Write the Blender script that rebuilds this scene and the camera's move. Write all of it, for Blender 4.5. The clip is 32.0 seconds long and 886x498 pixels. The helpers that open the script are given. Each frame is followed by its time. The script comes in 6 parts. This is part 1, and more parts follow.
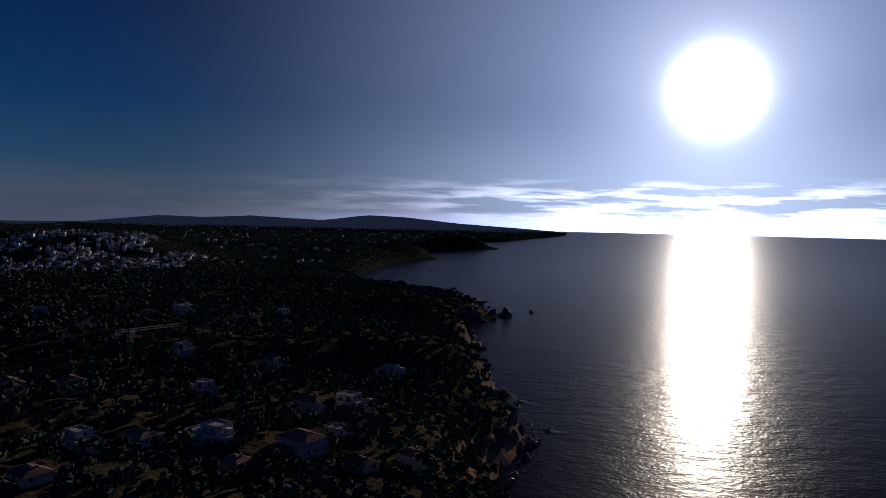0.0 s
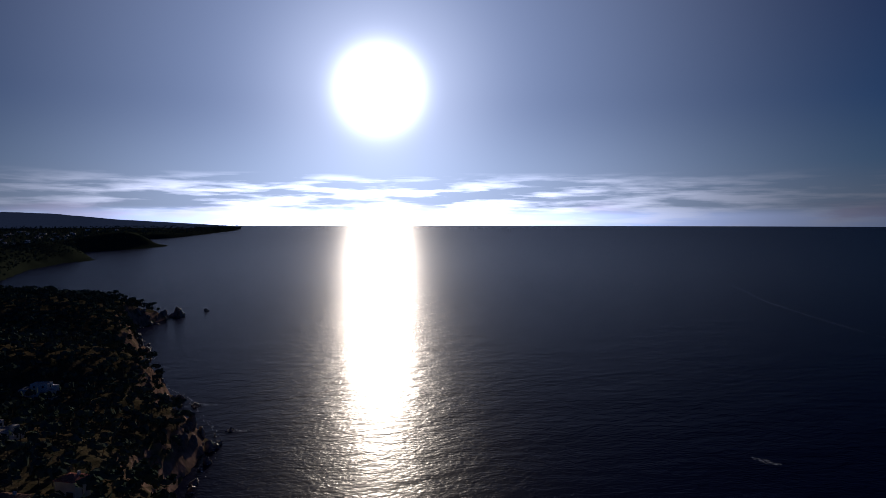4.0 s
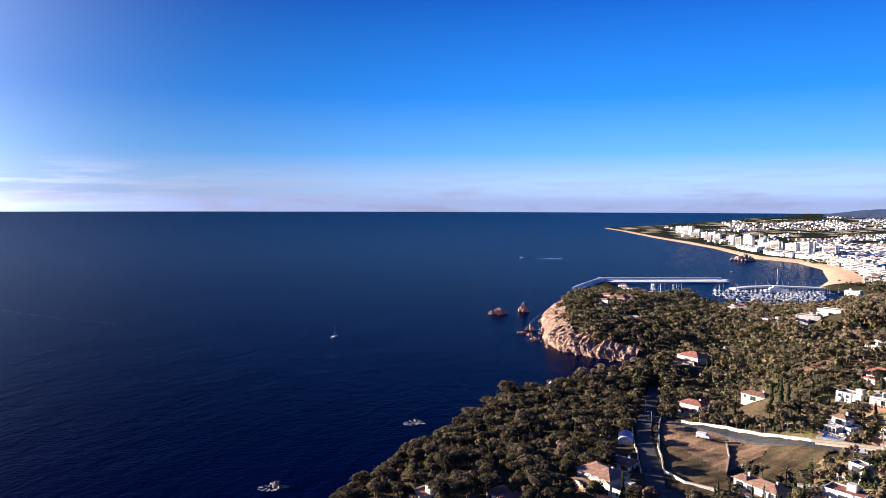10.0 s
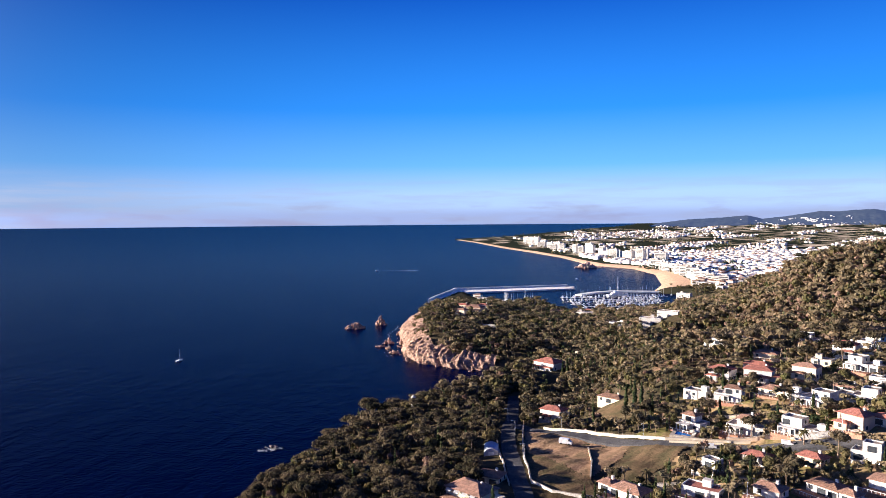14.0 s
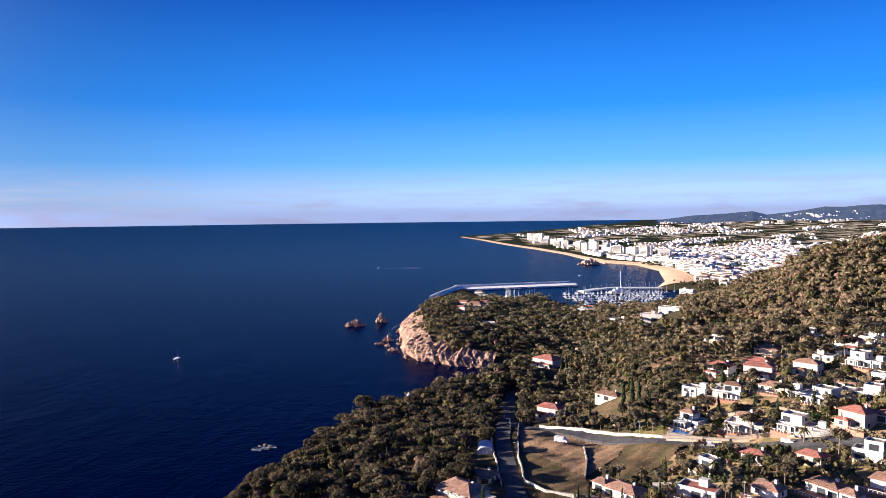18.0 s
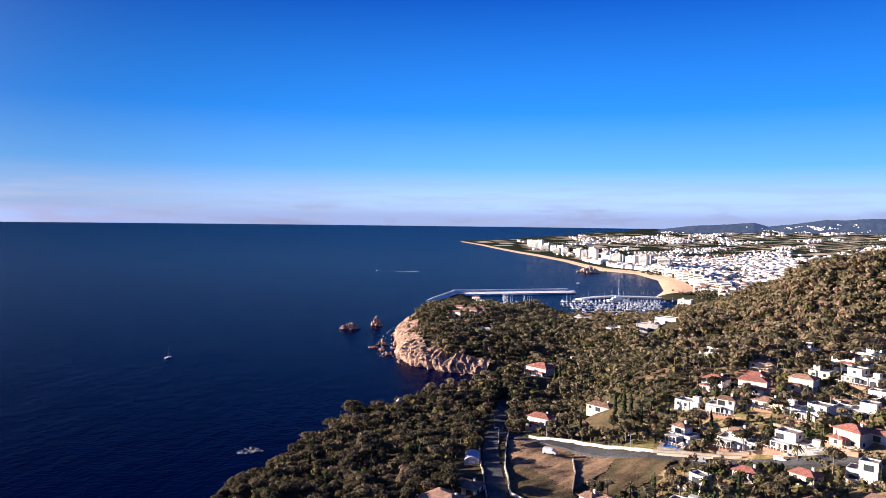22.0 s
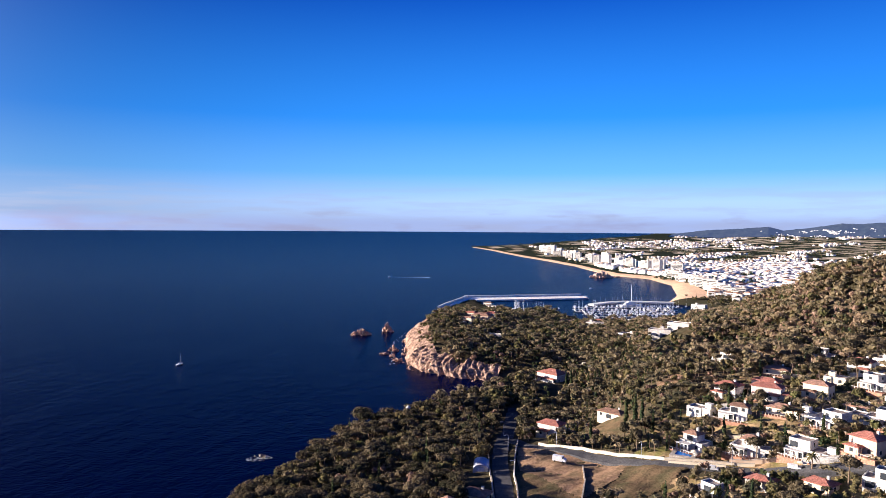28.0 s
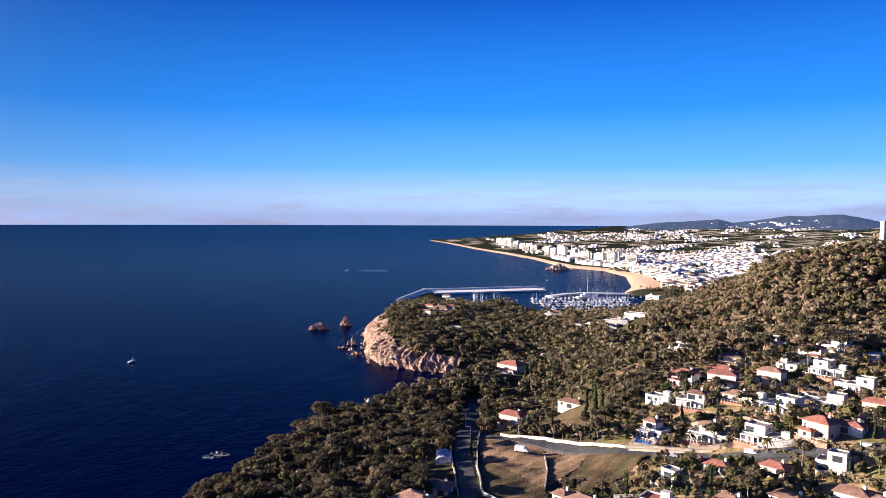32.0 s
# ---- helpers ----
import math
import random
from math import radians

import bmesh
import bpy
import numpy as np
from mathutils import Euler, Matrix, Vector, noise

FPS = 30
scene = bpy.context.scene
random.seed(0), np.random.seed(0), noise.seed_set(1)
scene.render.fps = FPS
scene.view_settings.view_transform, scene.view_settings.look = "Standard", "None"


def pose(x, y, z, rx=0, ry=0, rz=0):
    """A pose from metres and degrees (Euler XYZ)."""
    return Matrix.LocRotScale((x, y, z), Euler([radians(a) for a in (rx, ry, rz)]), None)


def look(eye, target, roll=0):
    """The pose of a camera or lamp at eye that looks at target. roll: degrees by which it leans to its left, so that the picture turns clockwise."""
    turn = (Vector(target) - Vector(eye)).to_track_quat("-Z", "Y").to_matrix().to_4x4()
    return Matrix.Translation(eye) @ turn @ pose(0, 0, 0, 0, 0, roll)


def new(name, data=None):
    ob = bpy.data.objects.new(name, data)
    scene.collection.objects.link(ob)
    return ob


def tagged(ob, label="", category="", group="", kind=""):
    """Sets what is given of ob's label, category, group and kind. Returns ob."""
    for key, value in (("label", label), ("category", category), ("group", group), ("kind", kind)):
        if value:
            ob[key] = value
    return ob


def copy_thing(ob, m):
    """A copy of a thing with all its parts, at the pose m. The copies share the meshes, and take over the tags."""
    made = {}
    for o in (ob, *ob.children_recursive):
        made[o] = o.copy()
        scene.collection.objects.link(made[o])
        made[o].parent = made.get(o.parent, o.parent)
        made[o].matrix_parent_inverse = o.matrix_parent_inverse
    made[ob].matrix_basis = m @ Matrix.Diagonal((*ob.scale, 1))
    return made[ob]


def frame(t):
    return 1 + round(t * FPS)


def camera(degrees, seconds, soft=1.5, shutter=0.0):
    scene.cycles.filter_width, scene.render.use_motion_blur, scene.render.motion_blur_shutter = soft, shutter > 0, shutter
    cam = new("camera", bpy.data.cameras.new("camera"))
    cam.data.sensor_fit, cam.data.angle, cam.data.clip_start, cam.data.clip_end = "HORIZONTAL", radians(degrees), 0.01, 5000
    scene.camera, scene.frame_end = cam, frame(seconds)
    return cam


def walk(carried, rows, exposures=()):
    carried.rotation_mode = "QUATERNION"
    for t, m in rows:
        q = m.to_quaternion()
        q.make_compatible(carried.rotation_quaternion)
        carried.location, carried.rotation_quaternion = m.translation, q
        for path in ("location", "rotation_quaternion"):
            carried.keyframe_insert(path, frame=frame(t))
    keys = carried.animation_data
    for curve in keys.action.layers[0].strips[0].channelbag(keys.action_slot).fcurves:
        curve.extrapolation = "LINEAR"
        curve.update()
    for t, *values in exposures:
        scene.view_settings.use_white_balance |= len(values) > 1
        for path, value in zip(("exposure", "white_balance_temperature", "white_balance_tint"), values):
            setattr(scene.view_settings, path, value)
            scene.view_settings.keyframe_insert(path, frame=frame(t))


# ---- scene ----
# camera: seconds, place in metres, heading to the left of +y, pitch, roll
PATH = [
    (0.0, -0.16, 0.29, 130.01, 97.93, -2.06, -1.21),
    (0.5, -0.17, 0.27, 129.99, 98.27, -2.06, -1.17),
    (1.0, -0.14, 0.22, 130.00, 97.88, -2.05, -1.05),
    (1.5, 0.13, -0.12, 129.99, 94.01, -2.13, -0.83),
    (2.0, 0.18, -0.22, 130.04, 88.50, -2.12, -0.60),
    (2.5, 0.09, -0.14, 130.03, 84.63, -2.18, -0.29),
    (3.0, 0.00, -0.08, 130.03, 80.96, -2.35, 0.11),
    (3.5, 0.01, -0.06, 129.99, 76.82, -2.45, 0.32),
    (4.0, 0.03, -0.06, 129.95, 72.11, -2.34, -0.04),
    (4.5, 0.02, -0.09, 129.95, 67.64, -2.49, 0.11),
    (6.5, 0.01, -0.06, 129.93, 52.52, -2.74, 0.52),
    (7.0, 0.02, 0.03, 129.94, 47.97, -2.76, 0.29),
    (7.5, 0.04, 0.15, 129.98, 42.32, -2.86, 0.13),
    (8.0, 0.04, 0.16, 129.96, 36.76, -2.89, 0.30),
    (8.5, 0.03, 0.03, 129.94, 29.76, -3.04, 0.21),
    (9.0, 0.09, -0.19, 129.94, 22.41, -3.18, 0.20),
    (9.5, 0.43, -0.42, 129.97, 16.65, -3.39, -0.13),
    (10.0, 0.61, -0.72, 130.07, 11.35, -3.45, -0.17),
    (10.5, -0.04, 0.08, 130.00, 6.24, -3.39, 0.06),
    (11.0, -3.03, 3.20, 130.01, 0.59, -3.42, 0.08),
    (11.5, -3.82, 5.97, 129.72, -1.43, -3.44, -0.06),
    (12.0, -3.37, 7.67, 129.35, -0.47, -3.33, -0.13),
    (12.5, -3.16, 9.02, 129.14, -0.33, -3.21, -0.15),
    (13.0, -3.05, 10.11, 128.84, -0.38, -2.93, 0.02),
    (13.5, -3.21, 10.95, 128.61, -0.43, -2.62, 0.23),
    (14.0, -3.06, 11.50, 128.63, -0.45, -2.40, 0.44),
    (14.5, -3.13, 11.87, 128.52, -0.87, -2.17, 0.61),
    (16.5, 0.59, 15.04, 127.44, 0.39, -2.24, 1.04),
    (17.0, 0.93, 15.45, 127.39, 0.71, -2.67, 1.08),
    (17.5, 1.70, 16.25, 127.45, 0.52, -2.85, 1.07),
    (18.0, 2.12, 17.40, 127.24, -0.10, -2.60, 0.69),
    (18.5, 2.86, 18.56, 127.06, -0.58, -2.48, 0.28),
    (19.0, 3.63, 19.45, 126.88, -0.22, -2.28, 0.03),
    (19.5, 4.21, 20.16, 126.97, -0.31, -2.19, -0.09),
    (20.0, 4.74, 20.86, 126.94, -0.34, -2.20, -0.35),
    (20.5, 5.27, 21.48, 127.19, 0.00, -2.28, -0.44),
    (21.0, 5.64, 21.78, 126.99, 0.14, -2.18, -0.58),
    (21.5, 5.78, 22.31, 127.22, 0.18, -2.26, -0.68),
    (22.0, 5.96, 22.77, 127.29, 0.01, -2.27, -0.69),
    (22.5, 6.48, 23.20, 127.25, 0.12, -2.29, -0.65),
    (23.0, 6.82, 23.81, 127.43, 0.54, -2.32, -0.67),
    (23.5, 6.96, 24.32, 127.33, 0.40, -2.33, -0.61),
    (24.0, 6.82, 24.73, 127.12, 0.34, -2.28, -0.64),
    (24.5, 6.72, 25.30, 127.02, -0.13, -2.06, -0.71),
    (25.0, 6.76, 25.52, 127.05, -0.38, -1.64, -0.56),
    (25.5, 6.80, 25.59, 127.06, 0.04, -1.84, -0.49),
    (27.5, 7.53, 25.32, 127.13, 0.28, -1.94, -0.64),
    (28.0, 8.00, 24.89, 127.17, 1.01, -1.81, -0.38),
    (28.5, 8.96, 24.23, 127.28, 2.93, -2.11, -0.34),
    (29.0, 9.08, 24.05, 127.10, 2.87, -1.96, -0.30),
    (29.5, 8.60, 24.35, 126.80, 2.51, -1.94, -0.26),
    (30.0, 6.30, 25.63, 126.75, -1.07, -1.95, -0.05),
    (30.5, 5.41, 26.44, 126.46, -3.22, -2.08, -0.06),
    (31.0, 5.70, 26.87, 126.45, -2.73, -2.18, -0.11),
    (31.5, 5.88, 27.06, 126.20, -2.95, -2.15, -0.23),
    (32.0, 6.34, 27.01, 126.25, -2.46, -2.32, -0.20),
]
cam = camera(64.0, 32.0, soft=0.6)
walk(cam, [(t, pose(x, y, z, 90 + p, r, w)) for t, x, y, z, w, p, r in PATH],
     exposures=[(0.0, -0.85), (1.0, -0.82), (2.0, -0.75), (4.0, -0.85), (6.5, -0.6), (7.0, -0.5), (7.5, 0.25), (8.0, 1.05), (8.5, 1.55), (9.0, 1.9), (10.0, 2.0), (32.0, 2.0)])

# ---- daylight: a low winter sun over the sea ----
SUN_AZ, SUN_EL = radians(-77.2), radians(10.3)
TO_SUN = Vector((math.sin(SUN_AZ) * math.cos(SUN_EL), math.cos(SUN_AZ) * math.cos(SUN_EL), math.sin(SUN_EL)))
sun = new("sun", bpy.data.lights.new("sun", "SUN"))
sun.data.energy, sun.data.angle, sun.data.color = 5.0, radians(0.53), (1.0, 0.86, 0.73)
sun.matrix_world = look(TO_SUN * 100, (0, 0, 0))

world = bpy.data.worlds.new("sky")
scene.world = world
world.use_nodes = True
wn, wl = world.node_tree.nodes, world.node_tree.links
wn.clear()


def wnode(kind, **values):
    n = wn.new(kind)
    for k, v in values.items():
        setattr(n, k, v)
    return n


def wmath(op, a, b=None, c=None, clamp=False):
    n = wn.new("ShaderNodeMath")
    n.operation, n.use_clamp = op, clamp
    for i, v in enumerate((a, b, c)):
        if v is None:
            continue
        if isinstance(v, (int, float)):
            n.inputs[i].default_value = v
        else:
            wl.new(v, n.inputs[i])
    return n.outputs[0]


def wmix(fac, a, b, kind="MIX"):
    n = wn.new("ShaderNodeMix")
    n.data_type, n.blend_type = "RGBA", kind
    for i, v in ((0, fac), (6, a), (7, b)):
        if isinstance(v, (int, float)):
            n.inputs[i].default_value = v
        elif isinstance(v, tuple):
            n.inputs[i].default_value = (*v, 1)
        else:
            wl.new(v, n.inputs[i])
    return n.outputs[2]


way = wn.new("ShaderNodeTexCoord").outputs["Generated"]
sky = wn.new("ShaderNodeTexSky")
sky.sky_type, sky.sun_disc = "NISHITA", False
sky.sun_elevation, sky.sun_rotation = SUN_EL, SUN_AZ
sky.altitude, sky.air_density, sky.dust_density, sky.ozone_density = 100, 1.0, 0.6, 3.0
split = wn.new("ShaderNodeSeparateXYZ")
wl.new(way, split.inputs[0])
up = split.outputs[2]
dot = wn.new("ShaderNodeVectorMath")
dot.operation = "DOT_PRODUCT"
wl.new(way, dot.inputs[0])
dot.inputs[1].default_value = TO_SUN
near = wmath("MAXIMUM", dot.outputs["Value"], 0.0)
# the sun's white disc and the bright air round it
glow = wmath("MULTIPLY", wmath("POWER", near, 1350.0), 420.0)
glow = wmath("ADD", glow, wmath("MULTIPLY", wmath("POWER", near, 130.0), 30.0))
wide = wmath("POWER", near, 12.5)
# thin cloud streaks low over the sea
stretch = wn.new("ShaderNodeMapping")
stretch.inputs["Scale"].default_value = (8.0, 8.0, 85.0)
wl.new(way, stretch.inputs[0])
streak = wn.new("ShaderNodeTexNoise")
streak.inputs["Scale"].default_value, streak.inputs["Detail"].default_value = 1.0, 7.0
streak.inputs["Roughness"].default_value = 0.55
wl.new(stretch.outputs[0], streak.inputs["Vector"])
low = wn.new("ShaderNodeMapRange")
low.inputs[1].default_value, low.inputs[2].default_value = 0.066, 0.04
wl.new(up, low.inputs[0])
cloud = wmath("MULTIPLY", wmath("MULTIPLY_ADD", streak.outputs["Fac"], 6.0, -2.75, clamp=True), low.outputs[0], clamp=True)
haze = wn.new("ShaderNodeMapRange")
haze.interpolation_type = "SMOOTHSTEP"
haze.inputs[1].default_value, haze.inputs[2].default_value = 0.02, 0.004
haze.inputs[3].default_value, haze.inputs[4].default_value = 0.0, 0.65
wl.new(up, haze.inputs[0])
bright = wmath("ADD", wmath("MULTIPLY_ADD", wmath("POWER", near, 4.0), 1.6, 1.0), wmath("MULTIPLY", wmath("POWER", near, 22.0), 42.0))
cloud_light = wmix(1.0, (3.6, 3.7, 4.8), bright, "MULTIPLY")
# clear winter air: deep blue overhead, paler towards the horizon
clear = wn.new("ShaderNodeValToRGB")
wl.new(up, clear.inputs[0])
for i, (at, col) in enumerate(((0.0, (0.42, 0.54, 0.86)), (0.035, (0.4, 0.6, 1.0)), (0.075, (0.14, 0.45, 1.0)), (0.15, (0.025, 0.27, 0.92)),
                               (0.3, (0.003, 0.086, 0.51)), (0.45, (0.001, 0.04, 0.32)), (1.0, (0.001, 0.025, 0.19)))):
    stop = clear.color_ramp.elements[i] if i < 2 else clear.color_ramp.elements.new(at)
    stop.position, stop.color = at, (*col, 1)
deep = wn.new("ShaderNodeVectorMath")
deep.operation = "SCALE"
wl.new(clear.outputs[0], deep.inputs[0])
wl.new(wmath("MULTIPLY_ADD", wmath("POWER", near, 2.0), -9.5, 11.5), deep.inputs["Scale"])
blue = deep.outputs[0]
air = wmix(1.0, sky.outputs[0], (0.5, 0.8, 1.6), "MULTIPLY")
air = wmix(0.93, air, blue)
air = wmix(haze.outputs[0], air, wmix(1.0, (3.1, 3.8, 6.8), bright, "MULTIPLY"))
air = wmix(wmath("MULTIPLY", cloud, wmath("MULTIPLY_ADD", wmath("POWER", near, 6.0), 0.6, 0.25)), air, cloud_light)
halo = wn.new("ShaderNodeVectorMath")
halo.operation = "SCALE"
halo.inputs[0].default_value = (0.9, 0.95, 1.15)
wl.new(glow, halo.inputs["Scale"])
air = wmix(1.0, air, halo.outputs[0], "ADD")
round_sun = wn.new("ShaderNodeVectorMath")
round_sun.operation = "SCALE"
round_sun.inputs[0].default_value = (15.5, 20.0, 34.0)
wl.new(wide, round_sun.inputs["Scale"])
air = wmix(1.0, air, round_sun.outputs[0], "ADD")
# pale air low under the sun
low_air = wn.new("ShaderNodeMapRange")
low_air.interpolation_type = "SMOOTHSTEP"
low_air.inputs[1].default_value, low_air.inputs[2].default_value = 0.17, 0.0
wl.new(up, low_air.inputs[0])
under = wn.new("ShaderNodeVectorMath")
under.operation = "SCALE"
under.inputs[0].default_value = (17.0, 21.0, 29.0)
wl.new(wmath("MULTIPLY", low_air.outputs[0], wmath("POWER", near, 12.0)), under.inputs["Scale"])
air = wmix(1.0, air, under.outputs[0], "ADD")
# a low bank of small clouds over the land
puff_at = wn.new("ShaderNodeMapping")
puff_at.inputs["Scale"].default_value = (9.0, 9.0, 46.0)
wl.new(way, puff_at.inputs[0])
puffs = wn.new("ShaderNodeTexNoise")
puffs.inputs["Scale"].default_value, puffs.inputs["Detail"].default_value = 1.0, 5.0
wl.new(puff_at.outputs[0], puffs.inputs["Vector"])
bank = wn.new("ShaderNodeMapRange")
bank.interpolation_type = "SMOOTHSTEP"
bank.inputs[1].default_value, bank.inputs[2].default_value = 0.03, 0.014
wl.new(up, bank.inputs[0])
lump = wmath("MULTIPLY", wmath("MULTIPLY_ADD", puffs.outputs["Fac"], 7.0, -3.55, clamp=True), bank.outputs[0])
air = wmix(wmath("MULTIPLY", lump, 0.55), air, wmix(1.0, (3.1, 3.0, 4.7), bright, "MULTIPLY"))
back = wn.new("ShaderNodeBackground")
back.inputs["Strength"].default_value = 0.0285
wl.new(air, back.inputs["Color"])
wl.new(back.outputs[0], wn.new("ShaderNodeOutputWorld").inputs["Surface"])

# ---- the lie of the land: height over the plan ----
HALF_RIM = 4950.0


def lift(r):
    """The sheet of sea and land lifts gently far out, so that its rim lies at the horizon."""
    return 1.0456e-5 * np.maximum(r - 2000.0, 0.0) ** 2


COAST_BAY = [(1700, 5600), (1340, 4790), (1173, 4558), (896, 4394), (696, 4163), (555, 4027), (373, 3830), (180, 3690), (72, 3610), (174, 3318), (267, 2900), (344, 2603), (397, 2311),
             (421, 1914), (490, 1790), (490, 1600), (430, 1360), (365, 1215)]
COAST_PORT = [(405, 1190), (363, 1094), (284, 962), (200, 935), (165, 960), (140, 1070), (88, 1085), (56, 1175), (46, 1235),
              (22, 1242), (-9, 1110), (-22, 985), (-36, 894), (-42, 815), (-34, 734), (-28, 676), (-14, 646), (9, 627), (42, 612)]
COAST_NEAR = [(64, 602), (70, 570), (40, 535), (8, 492), (-26, 446), (-54, 412), (-68, 362), (-78, 318), (-88, 268),
              (-100, 200), (-140, 90), (-230, 10), (-335, -23), (-439, -6), (-470, -32), (-552, -30), (-640, -75)]
COAST_FAR = [(-712, -63), (-798, -77), (-900, -98), (-994, -61), (-1010, -95), (-1150, -280), (-1565, -420), (-1885, -449),
             (-2100, -470), (-2509, -412), (-2625, -399), (-2700, -470), (-2864, -490), (-3100, -400), (-3300, -235),
             (-3420, -420), (-3700, -420), (-3909, -188), (-4233, -5), (-4545, 146), (-4800, 180), (-5300, -200)]
SHORE = np.array(COAST_BAY + COAST_PORT + COAST_NEAR + COAST_FAR, float)
RING = np.vstack([SHORE, [(-6000, -6000), (6000, -6000), (6000, 6000)]])

# heights of the ground (x, y, height, width of the slope behind the shore)
LAND_TOWN = [(200, 3600, 3, 60), (500, 3000, 5, 60), (600, 2300, 6, 60), (700, 1700, 6, 60), (600, 1300, 6, 60), (1200, 2000, 10, 60),
             (1000, 3000, 10, 60), (900, 1400, 15, 60), (1500, 2600, 18, 60), (1800, 4350, 8, 80), (2300, 4050, 10, 80), (2900, 3700, 20, 80), (1250, 4700, 1, 80),
             (900, 4500, 1, 80), (700, 4100, 1, 60), (1000, 3900, 3, 60), (1350, 3500, 6, 60), (500, 3600, 3, 60), (1500, 3900, 8, 60), (1900, 3500, 10, 60), (2300, 3200, 14, 60)]
LAND_HILL = [(326, 528, 104, 40), (316, 580, 94, 40), (317, 647, 69, 40), (319, 734, 41, 40), (296, 797, 30, 40), (420, 560, 116, 40),
             (450, 700, 76, 40), (440, 880, 26, 40), (500, 1030, 10, 40), (217, 360, 62, 30), (195, 384, 58, 30), (159, 411, 52, 30),
             (144, 379, 56, 30), (136, 317, 54, 30), (102, 295, 41, 30), (49, 303, 34, 30), (60, 260, 35, 30), (110, 230, 42, 30)]
LAND_NEAR = [(180, 260, 56, 30), (250, 300, 70, 30), (37, 393, 22, 20), (26, 319, 30, 20), (26, 242, 33, 20), (-50, 300, 24, 14),
             (-30, 360, 22, 12), (-18, 400, 18, 12), (-60, 240, 28, 14), (0, 100, 40, 20), (100, 100, 55, 30), (-60, 0, 45, 30), (60, -60, 60, 30),
             (77, 519, 22, 20), (60, 450, 17, 16), (74, 575, 7, 16), (160, 520, 32, 20), (230, 600, 50, 20), (201, 671, 24, 20), (166, 783, 16, 20)]
LAND_CAPE = [(120, 700, 18, 20), (240, 850, 13, 30), (120, 850, 9, 30), (3, 780, 21, 14), (37, 850, 21, 16), (55, 759, 15, 16), (-24, 740, 18, 9),
             (0, 690, 22, 12), (30, 660, 14, 12), (14, 950, 10, 16), (4, 1040, 4, 12), (20, 1170, 3, 6), (80, 1090, 3, 5), (160, 920, 4, 5), (270, 940, 4, 5)]
LAND_EAST = [(-825, -207, 48, 25), (-935, -125, 36, 14), (-985, -85, 16, 10), (-748, -283, 58, 30), (-655, -365, 62, 30), (-549, -434, 68, 30),
             (-493, -165, 49, 25), (-495, -262, 55, 30), (-417, -310, 58, 30), (-270, -130, 43, 30), (-230, -160, 45, 30), (-317, -92, 41, 25),
             (-259, -205, 52, 30), (-640, -130, 35, 25), (-400, -70, 30, 25), (-1395, -971, 92, 40), (-985, -685, 32, 40), (-1310, -730, 44, 40)]
LAND_RIM = [(-1500, -550, 25, 30), (-2367, -480, 30, 30), (-2200, -700, 40, 40), (-3273, -380, 30, 40), (-3400, -330, 25, 40),
            (-4557, -1151, 12, 60), (-3939, -2376, 12, 60), (-3528, -2793, 1, 60), (-4711, -607, 12, 60), (-4794, -234, 8, 60),
            (-4600, 60, 4, 60), (-3500, -1200, 20, 60), (-2800, -1500, 30, 60), (-2500, -2000, 40, 60), (1500, -1500, 90, 60), (2500, 800, 90, 60), (900, 300, 110, 60)]
LAND = np.array(LAND_TOWN + LAND_HILL + LAND_NEAR + LAND_CAPE + LAND_EAST + LAND_RIM, float)


# single hills on the far plain: x, y, height, radius
HILLS = [(-2480, -510, 26, 85), (-2180, -640, 20, 120), (-3290, -360, 34, 90), (-3120, -440, 22, 80),
         (1537, 4397, -12, 110)]


def shore_distance(x, y):
    """Metres from the shore: positive on land, negative at sea."""
    a, b = RING, np.roll(RING, -1, axis=0)
    best, inside = np.full(x.shape, 1e9), np.zeros(x.shape, bool)
    for (ax, ay), (bx, by) in zip(a, b):
        dx, dy = bx - ax, by - ay
        s = np.clip(((x - ax) * dx + (y - ay) * dy) / (dx * dx + dy * dy), 0, 1)
        best = np.minimum(best, (x - ax - s * dx) ** 2 + (y - ay - s * dy) ** 2)
        cross = (ay > y) != (by > y)
        inside ^= cross & (x < dx * (y - ay) / (dy if dy else 1e-9) + ax)
    return np.where(inside, 1, -1) * np.sqrt(best)


def ripple(x, y, size, seed):
    """Cheap smooth unevenness, from -1 to 1."""
    v = np.zeros_like(x)
    for k in range(4):
        g, a = 2 * math.pi / size * 1.9 ** k, seed * 1.7 + k * 2.1
        v += (np.sin(x * g * math.cos(a) + y * g * math.sin(a) + 3 * k + seed) * np.cos(y * g * 0.83 * math.cos(a * 1.3) - x * g * 0.71 * math.sin(a) + seed * 2 + k)) / 1.6 ** k
    return v / 1.9


